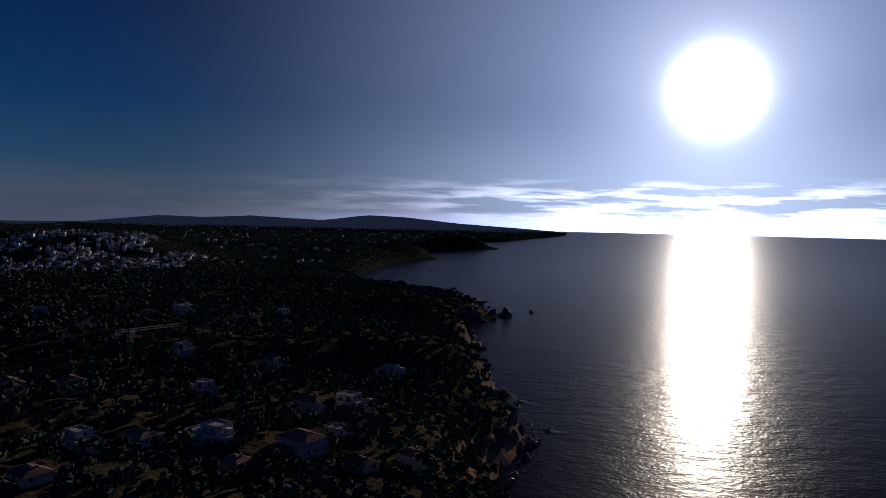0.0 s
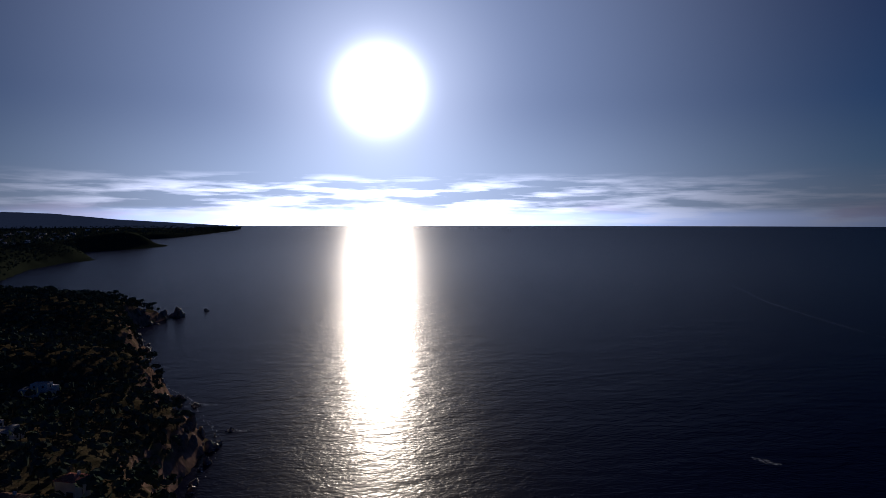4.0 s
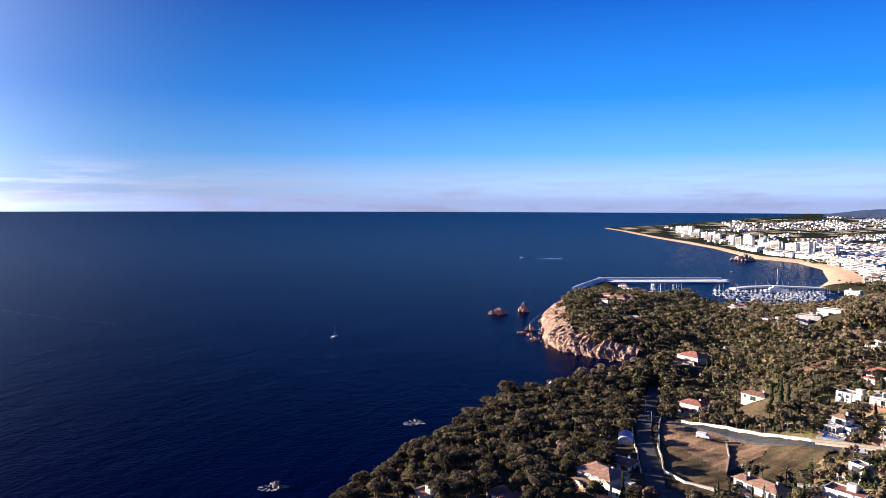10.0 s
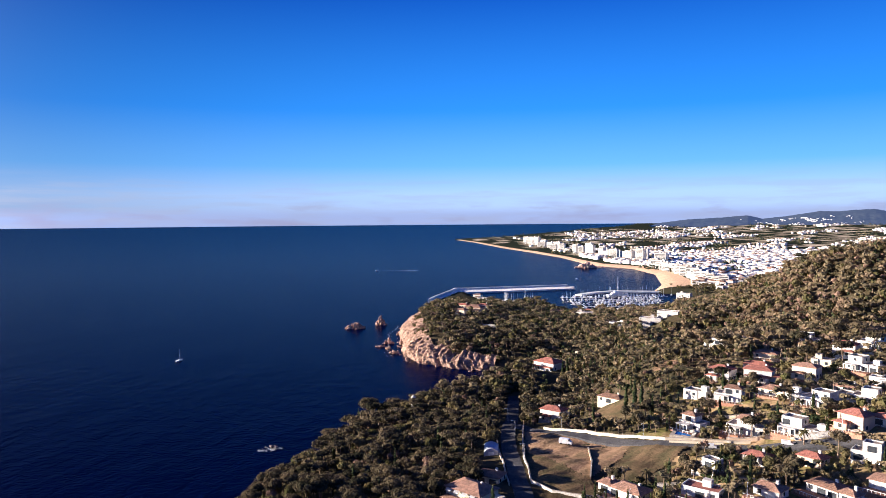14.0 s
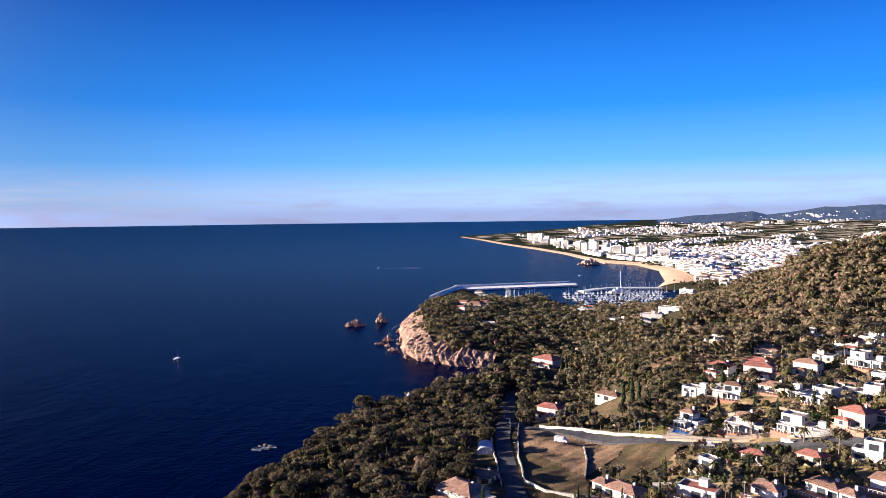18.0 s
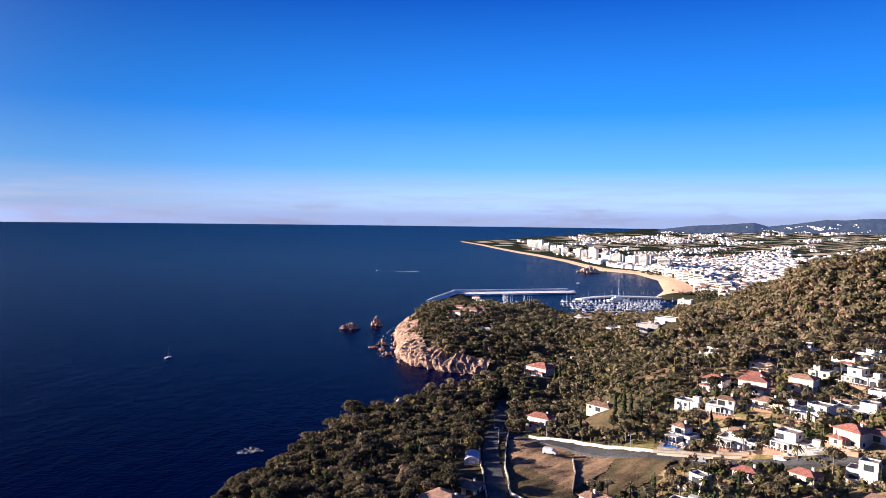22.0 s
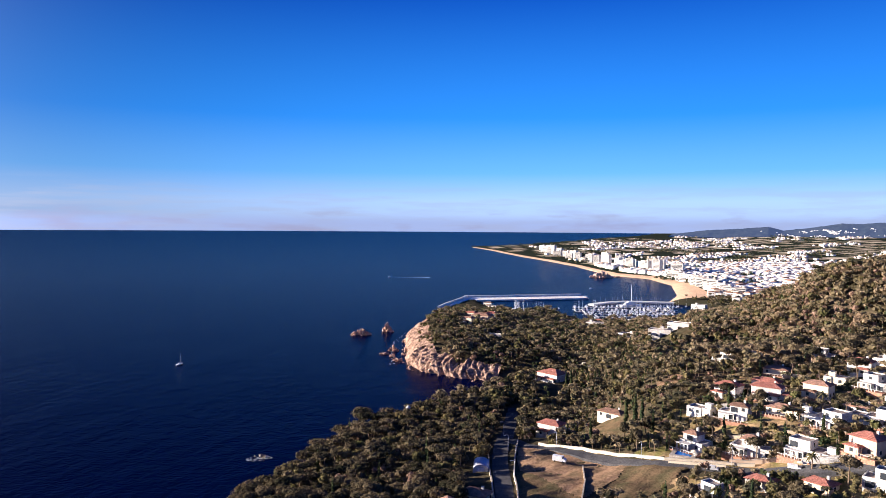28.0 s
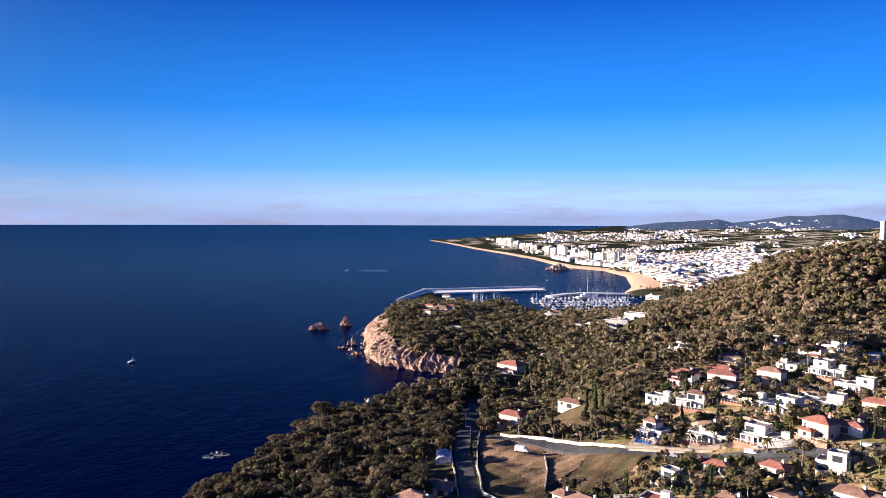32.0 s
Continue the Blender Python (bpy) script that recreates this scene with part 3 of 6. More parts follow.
def patch(name, points, material, label, category, raise_by=0.2, clear=True):
    """An open piece of ground with its own surface, laid over the land in a fine grid."""
    xs, ys = [p[0] for p in points], [p[1] for p in points]
    nx, ny = int((max(xs) - min(xs)) / 1.1) + 2, int((max(ys) - min(ys)) / 1.1) + 2
    px, py = np.meshgrid(np.linspace(min(xs), max(xs), nx), np.linspace(min(ys), max(ys), ny))
    inside = np.zeros(px.shape, bool)
    for (ax, ay), (bx, by) in zip(points, points[1:] + points[:1]):
        inside ^= ((ay > py) != (by > py)) & (px < (bx - ax) * (py - ay) / ((by - ay) or 1e-9) + ax)
    q = grid_quads(ny, nx, wrap=False)[:, ::-1]
    q = q[inside.ravel()[q].sum(1) >= 2]
    used, flat = np.unique(q, return_inverse=True)
    v = np.stack([px, py, ground(px, py) + raise_by], -1).reshape(-1, 3)[used]
    ob = new(name, quad_mesh(name, v, flat.reshape(-1, 4), [material], smooth=True))
    tagged(ob, label, category, kind="structure")
    for a, b in v[::4, :2] if clear else ():
        TAKEN.append((a, b, 2.5))
    return ob


patch("ground", [(36, 338), (44, 327), (76, 296), (66, 280), (52, 268), (34, 300)], DIRT, "bare brown building plot of dry soil", "plot")
patch("ground", [(34, 300), (52, 268), (50, 248), (40, 246), (32, 258), (30, 285)], GRASS, "sloping plot of dry grass and weeds", "plot")
patch("ground", [(76, 296), (68, 282), (56, 266), (70, 262), (92, 278)], GRASS, "dark green overgrown plot", "plot", 0.22)

patch("ground", [(78, 300), (100, 282), (145, 256), (178, 240), (205, 300), (225, 352), (215, 395), (190, 425), (160, 428), (150, 380), (122, 352), (96, 330)], GARDEN, "terraced gardens of dry grass and pale soil", "garden", 0.12, False)
patch("ground", [(70, 236), (110, 212), (150, 206), (178, 222), (150, 246), (112, 264), (84, 274)], GARDEN, "gardens of dry grass between the lower villas", "garden", 0.12, False)
patch("ground", [(108, 374), (118, 368), (124, 384), (114, 392)], DIRT, "bare orange slope of eroded soil", "slope", 0.16, False)
patch("ground", [(66, 340), (84, 326), (92, 345), (80, 358), (68, 355)], GRASS, "sloping meadow below a long low house", "meadow", 0.16)

# ---- villas ----


def window_mesh(w, h, deep=0.06):
    """A window: a pale frame round a recessed dark pane."""
    bm = bmesh.new()
    box(bm, -w / 2, -0.1, 0, w / 2, 0.07, h)
    bm.faces.ensure_lookup_table()
    front = min(bm.faces, key=lambda f: f.calc_center_median().y)
    for f in bm.faces:
        f.material_index = 1
    bmesh.ops.inset_region(bm, faces=[front], thickness=0.1, depth=-deep)
    front.material_index = 0
    return bm_mesh("window", bm, [GLASS_DARK, RAIL])


WINDOW, WIDE_WINDOW = window_mesh(1.2, 1.3), window_mesh(2.7, 2.0)
DOOR = box_mesh("door", (1.1, 0.16, 2.1), SHUTTER)
CHIMNEY = box_mesh("chimney", (0.8, 0.8, 1.8), WHITE)


def hip_roof(w, d, rise, over, material):
    """A hipped tile roof with eaves and courses of tiles."""
    bm = bmesh.new()
    hw, hd = w / 2 + over, d / 2 + over
    ridge = max(hw - hd, 0.4)
    steps = 6
    rings = []
    for i in range(steps + 1):
        k = i / steps
        x, y = hw + (ridge - hw) * k, hd + (0.05 - hd) * k
        for dz in ((0.0, 0.07) if 0 < i < steps else (0.0,)):
            rings.append([bm.verts.new((sx_ * x, sy_ * y, rise * k + dz)) for sx_, sy_ in ((-1, -1), (1, -1), (1, 1), (-1, 1))])
    for a, b in zip(rings, rings[1:]):
        for i in range(4):
            bm.faces.new((a[i], a[(i + 1) % 4], b[(i + 1) % 4], b[i]))
    bm.faces.new(rings[-1])
    low = [bm.verts.new((v.co.x, v.co.y, -0.18)) for v in rings[0]]
    for i in range(4):
        bm.faces.new((low[i], low[(i + 1) % 4], rings[0][(i + 1) % 4], rings[0][i]))
    bm.faces.new(low[::-1])
    return bm_mesh("roof", bm, material)


def flat_roof(w, d, material):
    """A flat roof behind a low parapet."""
    bm = bmesh.new()
    box(bm, -w / 2 + 0.25, -d / 2 + 0.25, 0, w / 2 - 0.25, d / 2 - 0.25, 0.08)
    return bm_mesh("roof", bm, material)


def parapet(w, d):
    bm = bmesh.new()
    for x0, y0, x1, y1 in ((-w / 2, -d / 2, w / 2, -d / 2 + 0.25), (-w / 2, d / 2 - 0.25, w / 2, d / 2), (-w / 2, -d / 2 + 0.25, -w / 2 + 0.25, d / 2 - 0.25),
                           (w / 2 - 0.25, -d / 2 + 0.25, w / 2, d / 2 - 0.25)):
        box(bm, x0, y0, 0, x1, y1, 0.55)
    return bm_mesh("parapet", bm, WHITE)


def block(house, rng, x, y, w, d, z, h, roof, wall, tile, tag=""):
    """One volume of a house: wall, roof, windows and a chimney, in the house's own axes."""
    at = Matrix.Translation((x, y, z))
    part("wall", box_mesh("wall", (w, d, h + (0 if tag == "upper" else 3.0)), wall, 0 if tag == "upper" else -3.0), house, at)
    if roof == "hip":
        top = part("roof", hip_roof(w, d, min(w, d) * 0.2, 0.55, tile), house, at @ Matrix.Translation((0, 0, h + 0.18)))
        if tag != "low":
            part("chimney", CHIMNEY, top, Matrix.Translation((w * 0.22, d * 0.12, 0.3)))
    else:
        top = part("roof", flat_roof(w, d, FLAT_ROOF if tile is TILE else tile), house, at @ Matrix.Translation((0, 0, h + 0.004)))
        if not tag and rng.random() < 0.6:
            part("stair_housing", box_mesh("stair_housing", (2.8, 2.4, 2.3), wall, 0.08), top, Matrix.Translation((w * rng.uniform(-0.25, 0.25), d * 0.2, 0)), "white stair housing on the roof terrace")
        part("parapet", parapet(w, d), house, at @ Matrix.Translation((0, 0, h)))
    floors = max(1, int(h / 2.8))
    for face, (length, off) in enumerate(((w, d / 2), (d, w / 2), (w, d / 2), (d, w / 2))):
        turn = pose(0, 0, 0, 0, 0, (0, 90, 180, 270)[face])
        n = max(1, int(length / 3.4))
        for f in range(floors):
            for i in range(n):
                big = f == 0 and face in (0, 3) and rng.random() < 0.45
                at_x = (i - (n - 1) / 2) * length / n
                me = WIDE_WINDOW if big and length / n > 3 else WINDOW
                if rng.random() < 0.22:
                    continue
                part("window", me, house, at @ turn @ Matrix.Translation((at_x, -off - 0.02, f * 2.8 + (0.2 if big else 1.0))))


def villa(x, y, turn, w, d, floors=2, roof="hip", wall=WHITE, tile=TILE, wing=0.0, label="", terrace=0.0, group="villas"):
    rng = random.Random(int(x * 31 + y * 17))
    if x > 85 and y < 345:
        w, d = w * 0.86, d * 0.9
    if x > 55 and y < 262:
        w, d, floors = w * 0.86, d * 0.86, 1 if roof == "hip" else floors
    house = new("villa")
    c, s = math.cos(radians(turn)), math.sin(radians(turn))
    z = float(np.mean([height(x + c * a - s * b, y + s * a + c * b) for a in (-w / 2, w / 2) for b in (-d / 2, d / 2)]))
    house.matrix_world = pose(x, y, z, 0, 0, turn)
    h = 2.75 * floors
    if roof == "flat" and floors == 2 and w < 17:
        # a broad ground floor and a set-back upper storey with a roof terrace
        block(house, rng, 0, 0, w, d, 0, 2.9, "flat", wall, tile, "low")
        shift = w * 0.17 * (1 if rng.random() < 0.5 else -1)
        block(house, rng, shift, d * 0.1, w * 0.62, d * 0.72, 2.95, 2.7, "hip" if rng.random() < 0.3 else "flat", wall, tile, "upper")
    else:
        block(house, rng, 0, 0, w, d, 0, h, roof, wall, tile)
        if floors == 2 and x > 0:
            # a lower lean-to under its own roof on the open side
            block(house, rng, w * 0.2 * (1 if rng.random() < 0.5 else -1), -d * 0.5 - 1.4, w * 0.5, 3.0, 0, 2.7, roof, wall, tile, "low")
    if wing:
        block(house, rng, (w / 2 + wing / 2 - 0.01) * (1 if rng.random() < 0.5 else -1), -d * 0.1, wing, d * 0.72, 0, max(2.9, h - 2.9), roof if rng.random() < 0.6 else "flat", wall, tile)
    if terrace and floors > 1:
        # covered porch: a slab on square columns
        bm = bmesh.new()
        box(bm, -w / 2 + 0.5, -d / 2 - terrace * 0.7, 2.7, w * 0.1, -d / 2 - 0.05, 2.95)
        part("porch_roof", bm_mesh("porch_roof", bm, tile if roof == "hip" else wall), house)
        for k in range(4):
            cx = -w / 2 + 0.75 + k * (w * 0.6 - 0.9) / 3
            part("column", box_mesh("column", (0.35, 0.35, 2.6), wall, 0.1), house, Matrix.Translation((cx, -d / 2 - terrace * 0.62, 0)))
    if terrace:
        bm = bmesh.new()
        box(bm, -w / 2 - 1.5, -d / 2 - terrace, -3.2, w / 2 + 1.5, -d / 2 - 0.03, 0.12)
        part("terrace", bm_mesh("terrace", bm, TERRACOTTA), house)
        bm = bmesh.new()
        for k in range(int(w / 1.2)):
            px_ = -w / 2 + k * 1.2
            box(bm, px_, -d / 2 - terrace + 0.02, 0.12, px_ + 0.14, -d / 2 - terrace + 0.16, 0.95)
        box(bm, -w / 2 - 1.4, -d / 2 - terrace, 0.95, w / 2 + 1.4, -d / 2 - terrace + 0.18, 1.08)
        part("balustrade", bm_mesh("balustrade", bm, wall), house)
    tagged(house, label or "white rendered villa with a clay tile roof among pines", "villa", group)
    TAKEN.append((x, y, max(w, d) * 0.56 + wing * 0.4))
    away = math.hypot(x, y)
    if x < 85 or y > 322:
        TAKEN.append((x - x / away * (d * 0.5 + 5), y - y / away * (d * 0.5 + 5), w * 0.4))
    if x < -180:
        TAKEN.append((x, y, max(w, d) * 0.75))
        for back in (9, 16):
            TAKEN.append((x - x / away * back, y - y / away * back, w * 0.5))
    if y > 550:
        for back in (16, 26, 36):
            TAKEN.append((x - x / away * back, y - y / away * back, w * 0.45))
    if terrace:
        TAKEN.append((x + s * (d / 2 + terrace), y - c * (d / 2 + terrace), w * 0.5))
    return house


villa(8, 250, -43, 15, 10, 2, "hip", CREAM, TILE, 6, "cream two-storey house with a brown hipped tile roof", 4)
villa(16, 270, -29, 9, 7, 1, "hip", CREAM, TILE, 0, "small cream outbuilding with a tile roof")
villa(62, 248, -50, 14, 9, 2, "hip", WHITE, TILE, 5, "white villa with brown tile roof above a blue pool", 6)
villa(82, 236, -40, 14, 8, 1, "flat", WHITE, RED_TILE, 0, "low white bungalow with a red-brown roof terrace", 5)
villa(100, 228, -51, 11, 8, 2, "hip", WHITE, TILE, 0, "white villa with a hipped tile roof and terrace", 4)
villa(118, 228, -62, 14, 9, 2, "hip", WHITE, TILE, 5, "white villa with arched terrace and clay roof", 5)
villa(136, 226, -50, 13, 9, 2, "hip", WHITE, TILE, 4, "white villa with a broad tile roof by a pool", 5)
villa(102, 299, -53, 11, 8, 2, "flat", WHITE, TILE, 0, "white cubic villa with a flat roof", 5)
villa(118, 290, -41, 12, 9, 2, "flat", WHITE, TILE, 6, "white cubic villa with two stepped volumes", 4)
villa(132, 273, -52, 14, 9, 2, "flat", WHITE, TILE, 5, "modern white villa with flat roofs", 3)
villa(147, 262, -63, 11, 9, 2, "hip", OCHRE, RED_TILE, 0, "ochre villa with red tile roof", 3)
villa(156, 259, -49, 10, 8, 2, "hip", WHITE, RED_TILE, 0, "white villa with red tile roof")
villa(113, 330, -50, 8, 7, 1, "flat", WHITE, TILE, 4, "small white flat-roofed house")
villa(123, 315, -38, 13, 8, 2, "flat", WHITE, TILE, 0, "long white villa with dark flat roof", 3)
villa(140, 310, -48, 12, 8, 1, "hip", CREAM, TILE, 0, "low house with a long clay tile roof", 3)
villa(151, 295, -58, 14, 10, 2, "flat", WHITE, TILE, 6, "large white villa of stepped cubes", 4)
villa(168, 291, -46, 11, 9, 2, "flat", WHITE, FLAT_ROOF, 5, "white villa with rounded terraces", 4)
villa(132, 345, -49, 10, 8, 2, "hip", WHITE, RED_TILE, 0, "white house with a red tile roof")
villa(145, 335, -37, 14, 8, 2, "hip", WHITE, RED_TILE, 6, "long white villa with a red hipped roof", 3)
villa(166, 333, -48, 12, 8, 2, "hip", CREAM, TILE, 0, "cream house with terraces and clay roof", 4)
villa(190, 331, -59, 12, 10, 2, "flat", WHITE, FLAT_ROOF, 4, "white villa with curved terraces on the slope", 4)
villa(181, 347, -43, 9, 7, 1, "flat", CREAM, TILE, 0, "small cream house on a terrace")
villa(157, 417, -46, 10, 8, 2, "flat", WHITE, TILE, 4, "white house with a terrace on the upper slope", 3)
villa(195, 389, -52, 11, 8, 1, "hip", CREAM, TILE, 0, "low cream house with a clay roof on the slope", 3)
villa(154, 356, -44, 12, 7, 1, "hip", CREAM, RED_TILE, 0, "long low house with a red roof among pines", 3)
villa(178, 278, -50, 11, 8, 2, "hip", OCHRE, RED_TILE, 0, "ochre villa with a red roof and terraces", 3)
villa(190, 307, -47, 12, 8, 2, "flat", WHITE, TILE, 4, "white villa with stepped flat roofs", 4)
villa(171, 309, -55, 11, 8, 1, "hip", WHITE, TILE, 0, "low white house with a clay roof", 3)
villa(176, 420, -41, 10, 7, 1, "hip", WHITE, TILE, 0, "small white house under the hill wood")
villa(211, 388, -50, 10, 7, 1, "flat", CREAM, TILE, 0, "small flat cream house on the wooded slope", 3)
villa(196, 354, -44, 10, 8, 2, "hip", WHITE, RED_TILE, 0, "white house with a red roof near the curved road")
villa(166, 433, -46, 10, 9, 2, "flat", CREAM, TILE, 0, "beige two-storey block house on the slope")
villa(182, 436, -55, 10, 7, 1, "flat", WHITE, TILE, 0, "small white house on the slope")
villa(204, 403, -45, 11, 8, 2, "flat", WHITE, TILE, 4, "white house on the wooded slope")
villa(212, 360, -56, 11, 8, 2, "flat", WHITE, TILE, 0, "white block house beside the hillside road")
villa(166, 373, -38, 11, 7, 1, "hip", CREAM, TILE, 0, "low cream house among pines", 3)
villa(226, 465, -47, 13, 7, 1, "hip", OCHRE, TILE, 3, "ochre hillside house with terraces")
villa(77, 520, -48, 18, 13, 2, "hip", WHITE, RED_TILE, 0, "white house with a bright red tile roof above the cove", 4)
villa(57, 377, -38, 12, 8, 2, "hip", WHITE, RED_TILE, 4, "small white house with a red tile roof")
villa(84, 363, -47, 13, 7, 1, "hip", CREAM, TILE, 0, "low house with a long brown tile roof")
villa(112, 593, -31, 11, 7, 1, "flat", CREAM, TILE, 0, "cream cottage in the wooded valley")
villa(40, 840, -32, 22, 13, 2, "hip", OCHRE, TILE, 6, "large tile-roofed house on top of the headland")
villa(24, 815, -41, 14, 9, 2, "hip", CREAM, TILE, 0, "ochre house on the headland")
villa(168, 833, -33, 24, 11, 2, "flat", WHITE, TILE, 7, "white harbour villa with arches")
villa(170, 687, -42, 17, 9, 2, "flat", WHITE, TILE, 5, "white house with terraces above the harbour")
villa(176, 604, -28, 18, 9, 2, "flat", WHITE, FLAT_ROOF, 0, "long white flat-roofed house")
villa(194, 612, -37, 18, 9, 2, "flat", WHITE, FLAT_ROOF, 0, "long white flat-roofed house")
villa(91, 256, -58, 12, 8, 2, "flat", WHITE, TILE, 0, "white villa in the shade of pines")
villa(110, 259, -46, 11, 8, 2, "hip", WHITE, RED_TILE, 0, "white villa with a red roof below the street")
villa(125, 250, -55, 11, 8, 2, "hip", OCHRE, RED_TILE, 0, "ochre villa with a red roof below the street")
villa(140, 244, -43, 12, 8, 2, "flat", WHITE, TILE, 0, "white villa below the street")
villa(-239, -167, 68, 13, 9, 2, "flat", WHITE, FLAT_ROOF, 5, "modern white villa with a flat roof")
villa(-251, -150, 67, 14, 10, 1, "hip", WHITE, TILE, 0, "low villa with a broad tile roof")
villa(-263, -128, 66, 16, 11, 2, "flat", WHITE, FLAT_ROOF, 7, "large modern villa of white-edged flat roofs", 5)
villa(-330, -88, 69, 16, 10, 2, "flat", WHITE, TILE, 5, "white terraced apartment house above the sea", 4)
villa(-316, -104, 68, 14, 9, 2, "hip", WHITE, TILE, 0, "white villa with a tile roof")
villa(-328, -162, 63, 10, 9, 2, "flat", WHITE, FLAT_ROOF, 0, "small white villa with roof frames")
villa(-506, -268, 62, 15, 10, 3, "flat", WHITE, FLAT_ROOF, 0, "white block of flats on the slope")
villa(-490, -285, 61, 14, 10, 2, "flat", WHITE, TILE, 0, "white house on the wooded slope")
villa(-570, -217, 64, 16, 10, 2, "flat", WHITE, TILE, 4, "white house on the wooded ridge")
villa(-515, -223, 61, 16, 10, 2, "hip", WHITE, TILE, 4, "white villa on the wooded slope")
villa(-284, -233, 54, 15, 10, 2, "hip", CREAM, TILE, 0, "cream villa with a tile roof")
villa(-299, -214, 53, 13, 10, 2, "hip", OCHRE, TILE, 0, "ochre villa with a tile roof")
villa(-258, -88, 60, 16, 11, 2, "hip", WHITE, TILE, 0, "broad villa with a brown tile roof", 5)
villa(-288, -83, 59, 9, 7, 1, "flat", WHITE, FLAT_ROOF, 0, "small flat-roofed white house")
villa(-246, -62, 60, 10, 8, 1, "hip", WHITE, TILE, 0, "small white house with tile roof near the cliff")
villa(-260, -46, 59, 8, 7, 2, "hip", CREAM, RED_TILE, 0, "small pink house with a red roof near the cliff")
villa(-440, -95, 75, 15, 9, 2, "flat", WHITE, TILE, 4, "white villa above the sea")
villa(-402, -158, 72, 12, 9, 2, "hip", WHITE, TILE, 0, "white villa among dark pines")
villa(-390, -206, 69, 12, 9, 2, "flat", WHITE, FLAT_ROOF, 0, "white villa with flat roof among pines")
villa(-372, -270, 64, 7, 6, 2, "flat", WHITE, TILE, 0, "small white tower house")
villa(-411, -282, 63, 11, 9, 2, "hip", WHITE, TILE, 0, "white villa on the dark slope")
villa(-485, -226, 66, 14, 9, 1, "hip", CREAM, TILE, 0, "low cream house on the slope")
villa(-236, -105, 69, 9, 8, 1, "hip", OCHRE, TILE, 0, "low house with clay roof")
villa(-449, -347, 58, 14, 10, 2, "flat", WHITE, TILE, 0, "white house high on the slope")
villa(-204, -160, 63, 12, 9, 1, "hip", WHITE, TILE, 0, "low villa with a tile roof")
villa(28, 868, -40, 16, 9, 2, "hip", CREAM, RED_TILE, 4, "cream house with orange roofs on the headland")
villa(52, 862, -36, 14, 9, 2, "hip", WHITE, RED_TILE, 0, "white house with an orange roof on the headland")


# ---- gardens, plots and street furniture ----


def garden_wall(points, h, material, label, thick=0.35):
    """A garden wall with a coping, following the ground."""
    pts = []
    for (ax, ay), (bx, by) in zip(points, points[1:]):
        n = max(1, int(math.hypot(bx - ax, by - ay) / 5))
        pts += [(ax + (bx - ax) * i / n, ay + (by - ay) * i / n) for i in range(n)]
    pts.append(points[-1])
    zs_ = ground(np.array([p[0] for p in pts], float), np.array([p[1] for p in pts], float))
    wall = new("garden_wall")
    for name, half, lo, hi, m in (("wall", thick / 2, -1.5, h, material), ("coping", thick / 2 + 0.08, h + 0.004, h + 0.12, PAVING)):
        bm = bmesh.new()
        rows = []
        for i, p in enumerate(pts):
            a, b = pts[max(i - 1, 0)], pts[min(i + 1, len(pts) - 1)]
            l = math.hypot(b[0] - a[0], b[1] - a[1])
            sx_, sy_ = (b[1] - a[1]) / l * half, -(b[0] - a[0]) / l * half
            rows.append([bm.verts.new(c) for c in ((p[0] - sx_, p[1] - sy_, zs_[i] + lo), (p[0] - sx_, p[1] - sy_, zs_[i] + hi), (p[0] + sx_, p[1] + sy_, zs_[i] + hi), (p[0] + sx_, p[1] + sy_, zs_[i] + lo))])
        for r0, r1 in zip(rows, rows[1:]):
            for k in range(4):
                bm.faces.new((r0[k], r0[(k + 1) % 4], r1[(k + 1) % 4], r1[k]))
        bm.faces.new(rows[0])
        bm.faces.new(rows[-1][::-1])
        bmesh.ops.recalc_face_normals(bm, faces=bm.faces)
        part(name, bm_mesh(name, bm, m), wall)
    return tagged(wall, label, "wall")


def offset(points, by):
    out = []
    for i, p in enumerate(points):
        a, b = points[max(i - 1, 0)], points[min(i + 1, len(points) - 1)]
        l = math.hypot(b[0] - a[0], b[1] - a[1])
        out.append((p[0] + (b[1] - a[1]) / l * by, p[1] - (b[0] - a[0]) / l * by))
    return out


garden_wall(offset(BRANCH[1:5], -4.6), 1.2, CREAM, "long cream garden wall along the street")
garden_wall([(37, 345), (34, 322), (31, 295), (30.5, 265), (36, 254), (48, 247), (63, 240), (80, 232)], 1.1, WHITE, "low white wall round the empty plot")
garden_wall([(22.5, 392), (23, 345), (22.2, 300), (22, 262)], 1.0, CREAM, "low wall along the shady lane")
garden_wall([(58, 298), (56, 282), (52, 266)], 1.0, OCHRE, "low block wall between the plots")
for k, (x, y, l, t_) in enumerate(((96, 281, 20, -30), (118, 277, 22, -26), (136, 262, 20, -30), (118, 302, 18, -30), (142, 288, 20, -32), (128, 324, 18, -28), (150, 322, 20, -28), (170, 320, 20, -28),
                                   (160, 345, 18, -26), (184, 318, 22, -28), (172, 362, 16, -24), (196, 347, 16, -26), (175, 420, 18, -20), (205, 390, 18, -26), (78, 248, 14, -25), (100, 240, 16, -28))):
    c, s_ = math.cos(radians(t_)), math.sin(radians(t_))
    garden_wall([(x - c * l / 2, y - s_ * l / 2), (x, y), (x + c * l / 2, y + s_ * l / 2)], (1.4, 1.8, 2.3)[k % 3], (CREAM, WHITE, OCHRE)[(k * 2) % 3], "retaining wall of a garden terrace")


